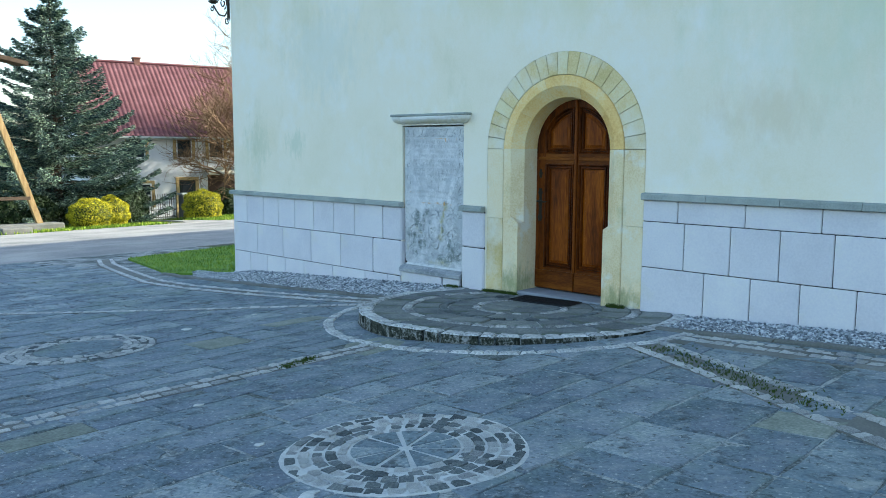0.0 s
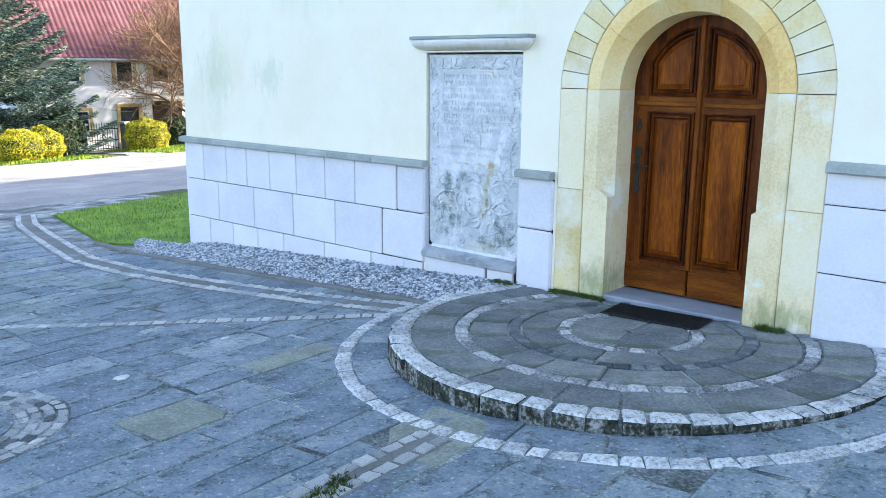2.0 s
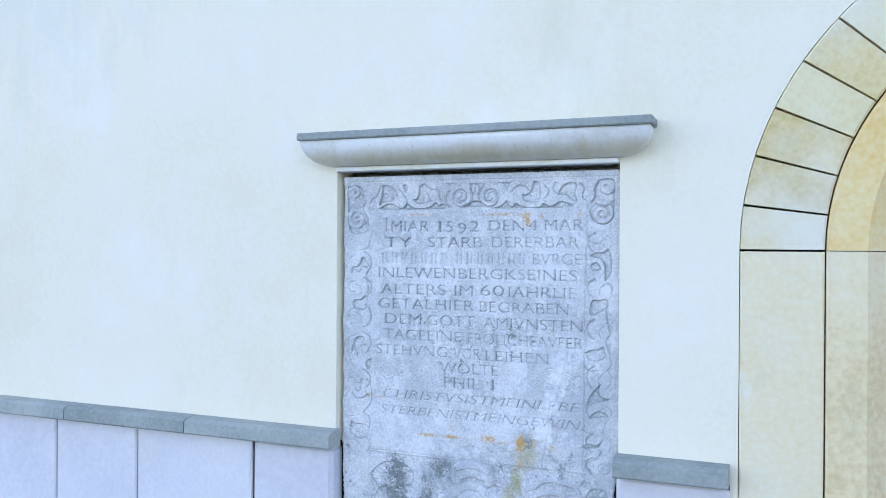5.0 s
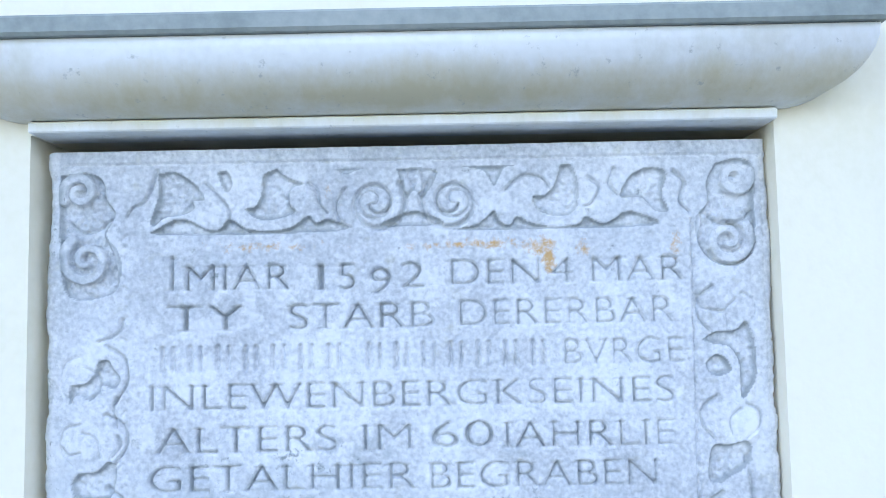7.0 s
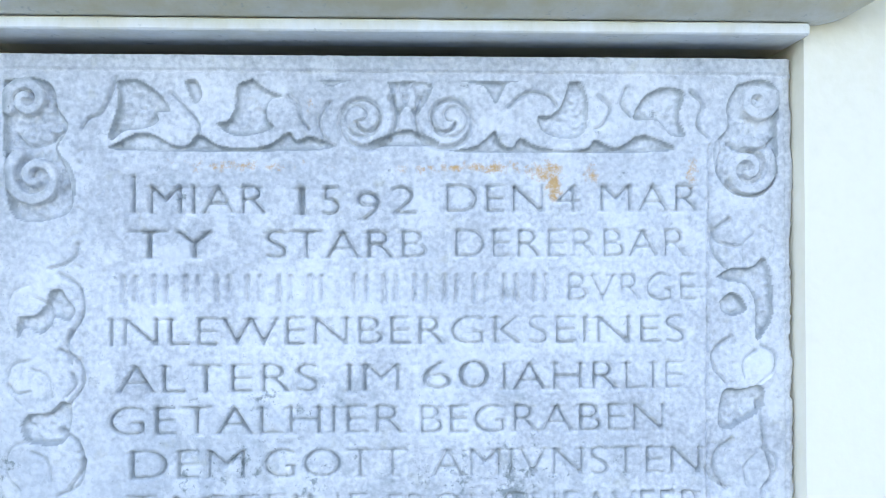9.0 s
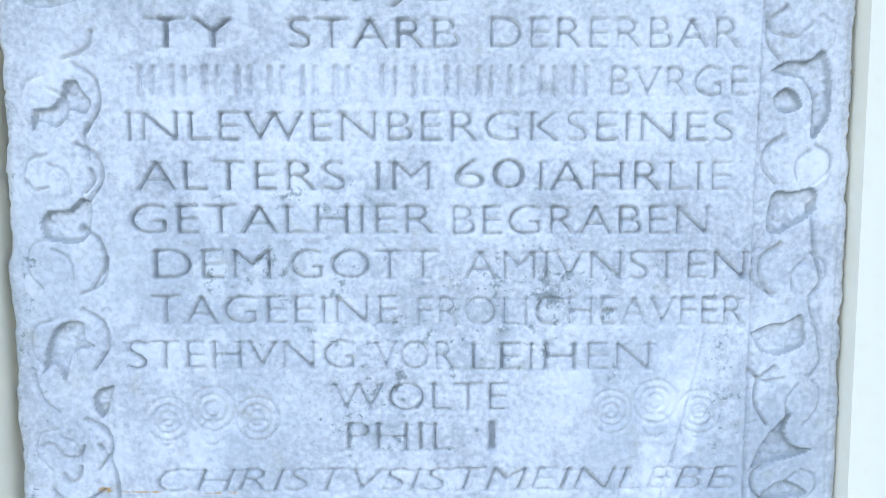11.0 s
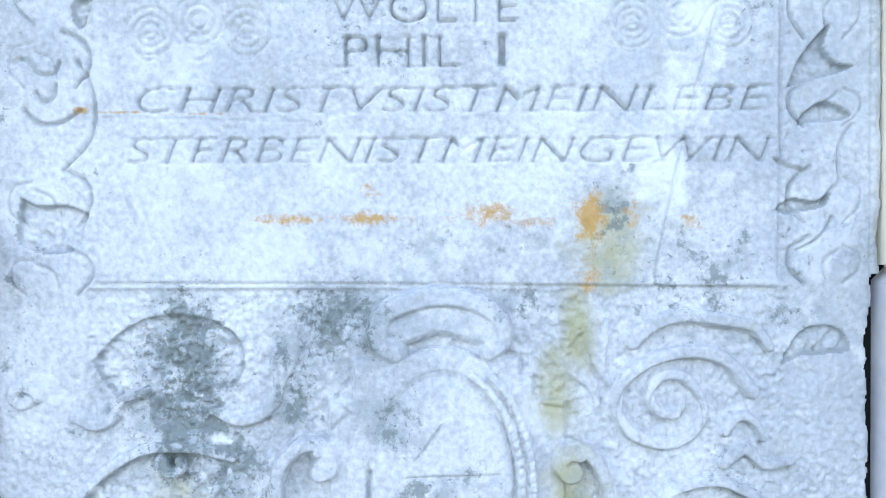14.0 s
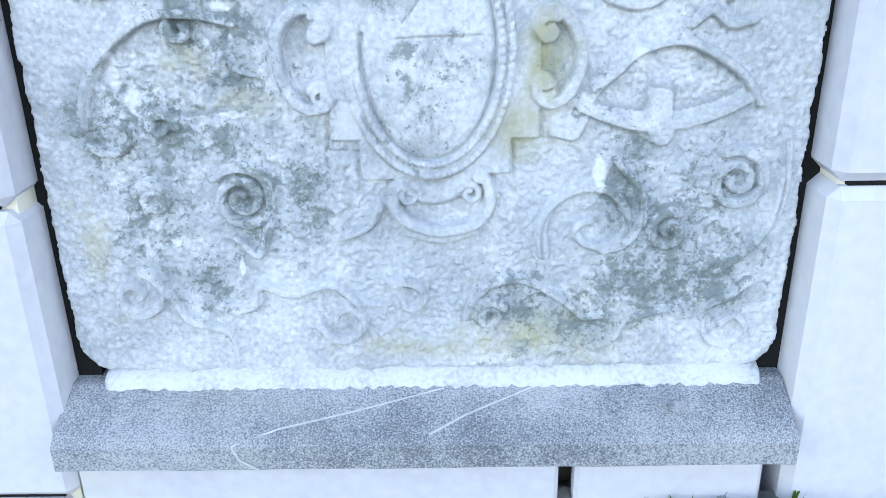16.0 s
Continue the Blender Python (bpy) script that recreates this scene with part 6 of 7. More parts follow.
for pts in ([(-6.30, 6.06), (-7.3, 6.07)], [(-7.31, 6.07), (-8.3, 6.07)], [(-8.31, 6.07), (-9.3, 6.08)], [(-9.31, 6.08), (-10.3, 6.09)], [(-10.31, 6.09), (-11.3, 6.13)], [(-11.31, 6.13), (-12.1, 6.24)],
            [(-3.25, 5.92), (-2.3, 5.92)], [(-2.29, 5.92), (-1.3, 5.92)], [(-1.29, 5.92), (-0.3, 5.92)], [(-0.29, 5.92), (1.6, 5.92)]):
    bm = bmesh.new()
    (xa, ya), (xb, yb) = pts
    n = 8
    rows = []
    for k in range(n + 1):
        x, y = xa + (xb - xa) * k / n, ya + (yb - ya) * k / n
        w = 0.004 * math.sin(x * 9)
        rows.append([(x, y - 0.035, gz(x) - 0.08), (x, y - 0.035, gz(x) + 0.018 + w), (x, y - 0.027, gz(x) + 0.028 + w), (x, y + 0.027, gz(x) + 0.028 + w), (x, y + 0.035, gz(x) - 0.08)])
    loft(bm, rows)
    part("edging_stone", bm, M_KERB, edging)

# ribbed door mat
door_mat = thing("door_mat", "black ribbed rubber door mat lying before the threshold", "door mat")
mc, mz = (-4.79, 6.47), pz(-4.79, 6.47)
bm = bmesh.new()
box(bm, -0.34, 0.34, -0.15, 0.15, -0.002, 0.008, 0.003)
mb = part("base", bm, M_RUBBER, door_mat)
for k in range(30):
    bm = bmesh.new()
    x = -0.315 + 0.63 * k / 29
    box(bm, x - 0.006, x + 0.006, -0.135, 0.135, 0.006, 0.014, 0.002)
    part("rib", bm, M_RUBBER, door_mat)
door_mat.matrix_basis = Matrix.Translation((mc[0], mc[1], mz + 0.003)) @ Euler((0, -0.02, 0.03)).to_matrix().to_4x4()


def blades(name, label, inside, bounds, count, h, w, seed, material, zf=gz, cat="grass"):
    r = np.random.RandomState(seed)
    P, F = [], []
    k = 0
    while k < count * 3:
        x, y = r.uniform(bounds[0], bounds[1]), r.uniform(bounds[2], bounds[3])
        if not inside(x, y):
            count -= 0.02
            continue
        a, hh = r.uniform(0, 6.28), h * r.uniform(0.5, 1.3)
        dx, dy = math.cos(a) * w, math.sin(a) * w
        lx, ly = r.uniform(-0.5, 0.5) * hh, r.uniform(-0.5, 0.5) * hh
        z = zf(x, y) - 0.02
        P += [(x - dx, y - dy, z), (x + dx, y + dy, z), (x + lx, y + ly, z + hh)]
        F.append((k, k + 1, k + 2))
        k += 3
    me = bpy.data.meshes.new(name)
    me.from_pydata(P, [], F)
    me.materials.append(material)
    return tagged(new(name, me), label, cat, kind="stuff")


def in_poly(poly):
    def f(x, y):
        c = False
        for (x0, y0), (x1, y1) in zip(poly, poly[1:] + poly[:1]):
            if (y0 > y) != (y1 > y) and x < (x1 - x0) * (y - y0) / (y1 - y0) + x0:
                c = not c
        return c
    return f


lawn_poly = [(-15.75, 7.38), (-11.95, 6.26), (-11.0, 6.62), (-10.95, 10.4), (-16.6, 10.4)]
sheet(lawn_poly, 0.02, "lawn", M_GRASS, "small lawn at the church corner", "lawn")
blades("lawn_grass", "short bright green grass of the small lawn", in_poly(lawn_poly), (-16.6, -10.9, 6.2, 10.4), 16000, 0.075, 0.008, 3, M_GRASS)
blades("verge_grass", "sunlit grass on the road verge", lambda x, y: not 17.3 < y < 19.6, (-38.0, -32.6, 3, 26), 22000, 0.13, 0.028, 4, M_GRASS)


# tufts of moss and weeds at the portal's foot
def moss(name, label, pts, seed, spread=0.02, n=260, h=0.022, zf=pz):
    r = random.Random(seed)
    bm = bmesh.new()
    for _ in range(n):
        t = r.random() * (len(pts) - 1)
        i = int(t)
        x = pts[i][0] + (pts[i + 1][0] - pts[i][0]) * (t - i) + r.gauss(0, spread)
        y = pts[i][1] + (pts[i + 1][1] - pts[i][1]) * (t - i) + r.gauss(0, spread)
        z = zf(x, y)
        for _k in range(4):
            a, hh = r.uniform(0, 6.28), h * r.uniform(0.5, 1.4)
            d = 0.0035
            vs = [bm.verts.new(p) for p in ((x - d * math.cos(a), y - d * math.sin(a), z - 0.004), (x + d * math.cos(a), y + d * math.sin(a), z - 0.004), (x + r.uniform(-1, 1) * hh, y + r.uniform(-1, 1) * hh * 0.7, z + hh))]
            bm.faces.new(vs)
    return tagged(part(name, bm, M_MOSS, None), label, "moss", kind="stuff")


moss("moss_left_jamb", "green moss along the foot of the portal jamb", [(-5.76, 6.66), (-5.55, 6.67), (-5.32, 6.66)], 1, 0.018, 420)
moss("moss_right_jamb", "small weeds at the foot of the portal jamb", [(-4.16, 6.62), (-4.02, 6.64)], 2, 0.02, 120, 0.03)
moss("moss_sill", "green weeds below the slab sill", [(-6.3, 6.66), (-6.1, 6.62)], 3, 0.025, 120, 0.018, lambda x, y: gz(x) + 0.10)
moss("moss_band", "moss between the granite setts", [(-4.78, 3.62), (-4.70, 3.30)], 4, 0.03, 200, 0.014, lambda x, y: gz(x) + 0.008)
moss("moss_band_right", "moss between the granite setts by the gravel", [(-2.9, 5.3), (-2.2, 4.86), (-1.4, 4.35)], 5, 0.08, 420, 0.012, lambda x, y: gz(x) + 0.008)
for k, (x, y, s) in enumerate(((-6.86, 3.75, 0.035), (-7.05, 4.60, 0.022), (-2.62, 1.95, 0.03), (-3.35, 2.2, 0.02), (-6.3, 3.0, 0.018), (-4.3, 2.4, 0.02))):
    bm = bmesh.new()
    r2 = random.Random(k)
    pts = [(s * r2.uniform(0.5, 1.3) * math.cos(a), 1.8 * s * r2.uniform(0.5, 1.2) * math.sin(a)) for a in [2 * math.pi * q / 9 for q in range(9)]]
    loft(bm, [[(px, py, -0.002) for px, py in pts], [(px, py, 0.003) for px, py in pts], [(px * 0.6, py * 0.6, 0.006) for px, py in pts]])
    ob = tagged(part("pale_chip", bm, M_LIME, None), "flat pale mortar chip lying on the paving", "chip")
    ob.location = (x, y, gz(x) + 0.004)

# ---------------------------------------------------------------- lantern on the church corner
lantern = thing("wall_lantern", "black wrought-iron lantern on a scrolled wall bracket", "lantern", (-10.735, 6.70, 3.76))


def arc_pts(cx, cz, r0, r1, a0, turns, n=22, y=0.0):
    return [(cx + (r0 + (r1 - r0) * k / n) * math.cos(a0 + 2 * math.pi * turns * k / n), y, cz + (r0 + (r1 - r0) * k / n) * math.sin(a0 + 2 * math.pi * turns * k / n)) for k in range(n + 1)]


bm = bmesh.new()
box(bm, -0.03, 0.0, -0.02, 0.02, -0.22, 0.42, 0.005)
part("wall_plate", bm, M_IRON, lantern)
bm = bmesh.new()
tube(bm, arc_pts(-0.06, -0.24, 0.06, 0.015, 0.3, -1.2), 0.010)
part("lower_curl", bm, M_IRON, lantern)
bm = bmesh.new()
tube(bm, [(-0.02, 0, -0.1), (-0.12, 0, -0.17), (-0.26, 0, -0.14), (-0.36, 0, -0.05), (-0.42, 0, 0.02)], 0.013)
part("arm", bm, M_IRON, lantern)
bm = bmesh.new()
tube(bm, arc_pts(-0.15, 0.02, 0.10, 0.02, -1.2, 1.4), 0.011)
part("scroll", bm, M_IRON, lantern)
bm = bmesh.new()
tube(bm, arc_pts(-0.46, -0.02, 0.05, 0.012, 0.5, -1.1), 0.009)
part("end_curl", bm, M_IRON, lantern)
bm = bmesh.new()
loft(bm, [[(-0.42 + q * math.cos(a), q * math.sin(a), z) for a in [math.pi / 3 * k for k in range(6)]] for q, z in ((0.03, 0.04), (0.07, 0.06), (0.075, 0.08), (0.05, 0.085))])
part("lamp_base", bm, M_IRON, lantern)
M_GLASS = bpy.data.materials.new("lamp_glass")
M_GLASS.use_nodes = True
_b = M_GLASS.node_tree.nodes["Principled BSDF"]
_b.inputs["Base Color"].default_value, _b.inputs["Roughness"].default_value, _b.inputs["Transmission Weight"].default_value = (0.9, 0.93, 0.92, 1), 0.08, 0.9
bm = bmesh.new()
loft(bm, [[(-0.42 + q * math.cos(a), q * math.sin(a), z) for a in [math.pi / 3 * k for k in range(6)]] for q, z in ((0.065, 0.09), (0.11, 0.32))])
part("glass", bm, M_GLASS, lantern)
for k in range(6):
    a = math.pi / 3 * k
    bm = bmesh.new()
    tube(bm, [(-0.42 + q * math.cos(a), q * math.sin(a), z) for q, z in ((0.07, 0.085), (0.116, 0.325))], 0.007)
    part("rib", bm, M_IRON, lantern)
bm = bmesh.new()
loft(bm, [[(-0.42 + q * math.cos(a), q * math.sin(a), z) for a in [math.pi / 3 * k for k in range(6)]] for q, z in ((0.14, 0.32), (0.13, 0.35), (0.05, 0.45), (0.012, 0.50), (0.012, 0.54))])
part("hood", bm, M_IRON, lantern)

# ---------------------------------------------------------------- house across the road
M_HWALL = mat("house_render", [(0.3, (0.76, 0.78, 0.82)), (0.7, (0.86, 0.87, 0.89))], 0.6, 30, 0.95, 0.2, 0.004)
M_TILE = mat("red_roof_tile", [(0.2, (0.13, 0.058, 0.062)), (0.5, (0.20, 0.092, 0.098)), (0.8, (0.27, 0.135, 0.14))], 1.2, 18, 0.95, 0.1, 0.004, spec=0.05)
M_TRIM = flat_mat("ochre_window_trim", (0.55, 0.40, 0.18), 0.8)
M_WHITE = flat_mat("white_window_frame", (0.75, 0.76, 0.75), 0.5)
M_PANE = flat_mat("dark_window_glass", (0.02, 0.03, 0.035), 0.08)
M_BRICK = flat_mat("chimney_brick", (0.24, 0.12, 0.09), 0.9)
HX0, HB = -41.0, -2.2      # front of the house, and its foot
house = thing("house", "white rendered two-storey house with a red tiled roof", "house")
house.matrix_basis = Matrix.Translation((HX0, 21.0, HB)) @ Matrix.Rotation(radians(-12), 4, 'Z') @ Matrix.Translation((0, -21.0, 0))
bm = bmesh.new()
box(bm, -9.0, 0, 17.6, 36.0, -0.3, 4.55, 0.02)
part("wall", bm, M_HWALL, house)
for y in (17.6, 35.7):
    bm = bmesh.new()
    loft(bm, [[(0, q, 4.5), (-9, q, 4.5), (-4.5, q, 8.5)] for q in (y, y + 0.3)])
    part("gable", bm, M_HWALL, house)
# pantiles: waved rows that lap over one another
nr, ln = 22, 19.4
cols = 78
P, F = [], []
for side in (1, -1):
    for r in range(nr):
        t0, t1 = r / nr, (r + 1.35) / nr
        for t, up in ((t0, 0.055), (min(1.0, t1), 0.0)):
            for c in range(cols * 4 + 1):
                y = 17.1 + ln * c / (cols * 4)
                wv = (0.0, 0.030, 0.045, 0.022)[c % 4]
                P.append((-4.5 + side * (4.95 * (1 - t)), y, 4.35 + 4.20 * t + up + wv))
        base = len(P) - 2 * (cols * 4 + 1)
        for c in range(cols * 4):
            q = (base + c, base + c + 1, base + cols * 4 + 2 + c, base + cols * 4 + 1 + c)
            F.append(q if side > 0 else q[::-1])
me = bpy.data.meshes.new("roof")
me.from_pydata(P, [], F)
me.materials.append(M_TILE)
roof = new("roof", me)
roof.parent = house
tagged(roof, "", "", kind="stuff")
bm = bmesh.new()
box(bm, -4.68, -4.32, 17.1, 36.5, 8.50, 8.64, 0.05)
part("ridge", bm, M_TILE, house)
bm = bmesh.new()
loft(bm, [[(0.42, q, 4.33), (-4.5, q, 8.49), (-9.42, q, 4.33), (-9.42, q, 4.25), (-4.5, q, 8.40), (0.42, q, 4.25)] for q in (17.15, 36.45)])
part("roof_deck", bm, M_TILE, house)
bm = bmesh.new()
tube(bm, [(0.5, 17.1, 4.32), (0.5, 36.5, 4.32)], 0.075, 0.075, 8)
part("gutter", bm, M_CAP, house)
bm = bmesh.new()
box(bm, -4.7, -4.3, 21.1, 21.45, 8.2, 8.82, 0.02)
box(bm, -4.75, -4.25, 21.05, 21.5, 8.8, 8.88, 0.02)
part("chimney", bm, M_BRICK, house)


def window(y, z0, w, h, bars=True):
    bm = bmesh.new()
    box(bm, -0.02, 0.05, y - w / 2 - 0.16, y - w / 2, z0 - 0.05, z0 + h + 0.14, 0.01)
    box(bm, -0.02, 0.05, y + w / 2, y + w / 2 + 0.16, z0 - 0.05, z0 + h + 0.14, 0.01)
    box(bm, -0.02, 0.052, y - w / 2, y + w / 2, z0 + h, z0 + h + 0.14, 0.01)
    wi = part("window", bm, M_TRIM, house, "ochre-trimmed window")
    bm = bmesh.new()
    box(bm, -0.05, 0.02, y - w / 2, y + w / 2, z0, z0 + h)
    part("pane", bm, M_PANE, wi)
    for a, b, c, d in ((y - w / 2, y - w / 2 + 0.07, z0, z0 + h), (y + w / 2 - 0.07, y + w / 2, z0, z0 + h), (y - w / 2 + 0.07, y + w / 2 - 0.07, z0, z0 + 0.07), (y - w / 2 + 0.07, y + w / 2 - 0.07, z0 + h - 0.07, z0 + h)):
        bm = bmesh.new()
        box(bm, 0.02, 0.045, a, b, c, d)
        part("frame", bm, M_WHITE, wi)
    bm = bmesh.new()
    box(bm, -0.02, 0.12, y - w / 2 - 0.1, y + w / 2 + 0.1, z0 - 0.10, z0 - 0.04, 0.01)
    part("sill", bm, M_WHITE, wi)


for y in (20.0, 22.45, 24.2, 27.0):
    window(y, 3.25, 0.85, 1.05)
for y in (20.25,):
    window(y, 0.75, 0.85, 1.2)
bm = bmesh.new()
box(bm, -0.02, 0.06, 21.95, 22.13, 0, 2.25, 0.01)
box(bm, -0.02, 0.06, 23.0, 23.18, 0, 2.25, 0.01)
box(bm, -0.02, 0.062, 22.13, 23.0, 2.08, 2.25, 0.01)
dr = part("door", bm, M_TRIM, house, "dark front door in an ochre frame")
bm = bmesh.new()
box(bm, -0.05, 0.02, 22.13, 23.0, 0, 2.08, 0.01)
part("door_panel", bm, flat_mat("dark_green_door", (0.025, 0.035, 0.03), 0.5), dr)
bm = bmesh.new()
box(bm, 0.02, 0.035, 22.28, 22.85, 1.1, 1.95, 0.005)
part("door_pane", bm, M_PANE, dr)
bm = bmesh.new()
box(bm, -0.02, 0.03, 23.7, 25.2, 0, 2.4, 0.01)
pc = part("porch_opening", bm, flat_mat("dark_brown_timber", (0.05, 0.03, 0.02), 0.7), house, "dark timber entry")
bm = bmesh.new()
loft(bm, [[(0.03, q, 2.75), (0.75, q, 2.45), (0.75, q, 2.38), (0.03, q, 2.66)] for q in (23.5, 25.4)])
part("canopy", bm, M_CAP, pc)
bm = bmesh.new()
box(bm, 0.0, 0.05, 21.45, 21.62, 2.3, 2.55, 0.01)
part("house_sign", bm, M_WHITE, house)
bm = bmesh.new()
box(bm, 0.0, 0.06, 23.28, 23.42, 1.55, 1.8, 0.01)
part("meter_box", bm, M_CAP, house)

# ---------------------------------------------------------------- iron gate between stone posts
GX = -38.2
gate = thing("iron_gate", "closed black wrought-iron garden gate with pointed bars", "gate", (GX, 19.85, gz(GX)))
for z in (0.12, 0.5, 1.0):
    bm = bmesh.new()
    box(bm, -0.015, 0.015, -0.68, 0.68, z, z + 0.035)
    part("rail", bm, M_IRON, gate)
for k in range(12):
    y = -0.66 + 1.32 * k / 11
    top = 1.12 + 0.12 * (1 - (y / 0.7) ** 2)
    bm = bmesh.new()
    tube(bm, [(0, y, 0.05), (0, y, top)], 0.012, 0.012, 5)
    tube(bm, [(0, y, top), (0, y, top + 0.03), (0, y, top + 0.09)], 0.02, 0.002, 5)
    part("bar", bm, M_IRON, gate)
for s in (-1, 1):
    bm = bmesh.new()
    tube(bm, [(0.01, -0.66 * s, 0.14), (0.01, 0.66 * s, 0.5)], 0.013, 0.013, 5)
    part("brace", bm, M_IRON, gate)
bm = bmesh.new()
for k in range(4):
    a = math.pi / 4 * k
    tube(bm, [(0.01, -0.18 * math.cos(a), 0.75 - 0.18 * math.sin(a)), (0.01, 0.18 * math.cos(a), 0.75 + 0.18 * math.sin(a))], 0.012, 0.012, 5)
part("star", bm, M_IRON, gate)
for y, name in ((18.75, "gate_post"), (21.0, "gate_post")):
    post = thing(name, "squat stone gate post with a flat cap", "gate post", (GX, y, gz(GX)), "gate posts")
    bm = bmesh.new()
    box(bm, -0.22, 0.22, -0.24, 0.24, -0.1, 1.2, 0.03)
    part("shaft", bm, M_KERB, post)
    bm = bmesh.new()
    box(bm, -0.27, 0.27, -0.29, 0.29, 1.2, 1.3, 0.02)
    part("cap", bm, M_CAP, post)

# ---------------------------------------------------------------- plants
def leaves_mesh(name, pts, size, seed, material, parent=None, narrow=0.5):
    """Small leaves at places, each a bent pair of triangles."""
    r = np.random.RandomState(seed)
    n = len(pts)
    P = np.zeros((n, 4, 3))
    d = r.normal(size=(n, 3))
    d /= np.linalg.norm(d, axis=1, keepdims=True)
    e = np.cross(d, r.normal(size=(n, 3)))
    e /= np.linalg.norm(e, axis=1, keepdims=True)
    s = (size * r.uniform(0.6, 1.4, n))[:, None]
    pts = np.asarray(pts)
    P[:, 0], P[:, 1], P[:, 2], P[:, 3] = pts - d * s, pts + e * s * narrow, pts + d * s, pts - e * s * narrow
    P[:, 1] += np.cross(d, e) * s * 0.25
    me = bpy.data.meshes.new(name)
    me.from_pydata(P.reshape(-1, 3).tolist(), [], np.arange(4 * n).reshape(n, 4).tolist())
    me.materials.append(material)
    ob = new(name, me)
    ob.parent = parent
    return ob


M_BOX = mat("golden_box_leaf", [(0.2, (0.18, 0.20, 0.010)), (0.5, (0.44, 0.42, 0.015)), (0.8, (0.70, 0.60, 0.03))], 2, 30, 0.6, 0, island=0.6)
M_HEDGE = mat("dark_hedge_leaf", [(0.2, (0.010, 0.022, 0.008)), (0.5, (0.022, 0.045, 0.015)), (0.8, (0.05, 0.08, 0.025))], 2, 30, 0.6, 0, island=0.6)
M_NEEDLE = mat("spruce_needle", [(0.2, (0.012, 0.030, 0.027)), (0.5, (0.055, 0.10, 0.088)), (0.8, (0.26, 0.35, 0.24))], 0.9, 20, 0.6, 0, island=0.7)
M_BARK = mat("bark", [(0.2, (0.04, 0.028, 0.02)), (0.8, (0.12, 0.085, 0.06))], 5, 40, 0.95, 0.5, 0.01)
M_TWIG = mat("reddish_twig", [(0.2, (0.10, 0.06, 0.03)), (0.5, (0.19, 0.115, 0.06)), (0.8, (0.30, 0.20, 0.11))], 3, 40, 0.8, 0.2, 0.004)


def bush(name, label, x, y, rx, ry, h, material, seed, n=5200, size=0.05):
    ob = thing(name, label, "bush", (x, y, gz(x) - 0.03))
    r = np.random.RandomState(seed)
    ph, ct = r.uniform(0, 2 * math.pi, n), r.uniform(-0.55, 1, n)
    st = np.sqrt(1 - ct ** 2)
    d = np.stack([st * np.cos(ph), st * np.sin(ph), ct], 1)
    lump = 1 + 0.07 * np.sin(d[:, 0] * 7 + seed) * np.sin(d[:, 1] * 6 + 2 * seed) + 0.05 * np.sin(d[:, 2] * 11 + seed)
    rad = (0.90 + 0.12 * r.rand(n)) * lump
    pts = d * rad[:, None] * [rx, ry, h * 0.6] + [0, 0, h * 0.42]
    pts = pts[pts[:, 2] > 0]
    leaves_mesh("foliage", pts, size, seed, material, ob)
    # solid dark core, added to fill the gaps behind the leaves
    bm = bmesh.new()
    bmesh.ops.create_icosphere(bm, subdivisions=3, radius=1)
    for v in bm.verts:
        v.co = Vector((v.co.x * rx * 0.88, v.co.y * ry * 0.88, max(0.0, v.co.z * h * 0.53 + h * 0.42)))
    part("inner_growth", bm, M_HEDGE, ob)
    bm = bmesh.new()
    tube(bm, [(0, 0, -0.05), (0, 0, h * 0.4)], 0.05, 0.03)
    part("stem", bm, M_BARK, ob)
    return ob


bush("clipped_bush", "rounded clipped golden-green bush beside the gate", -36.4, 20.95, 0.98, 0.95, 1.45, M_BOX, 1, 10000, 0.034)
bush("clipped_bush", "rounded clipped golden-green bush at the verge", -34.4, 14.6, 0.85, 0.90, 1.25, M_BOX, 2, 9000, 0.032)
bush("clipped_bush", "rounded clipped golden-green bush at the verge", -34.8, 15.6, 0.85, 0.75, 1.30, M_BOX, 3, 9000, 0.032)
bush("clipped_bush", "rounded green bush in half shade", -35.6, 16.4, 0.9, 0.85, 1.40, M_HEDGE, 4, 9000, 0.034)
bush("dark_shrub", "dark evergreen shrub behind the clipped bushes", -37.6, 17.6, 1.0, 1.0, 2.0, M_HEDGE, 5, 6000, 0.07)
bush("dark_shrub", "dark evergreen shrub beside the house entry", -39.2, 24.0, 0.8, 0.9, 1.5, M_HEDGE, 6, 4000, 0.06)
bush("dark_shrub", "dark evergreen shrub under the spruce", -36.5, 11.6, 1.2, 2.4, 1.7, M_HEDGE, 7, 8000, 0.08)
bush("dark_shrub", "dark evergreen shrub under the spruce", -39.5, 15.4, 1.3, 1.8, 1.8, M_HEDGE, 8, 7000, 0.08)


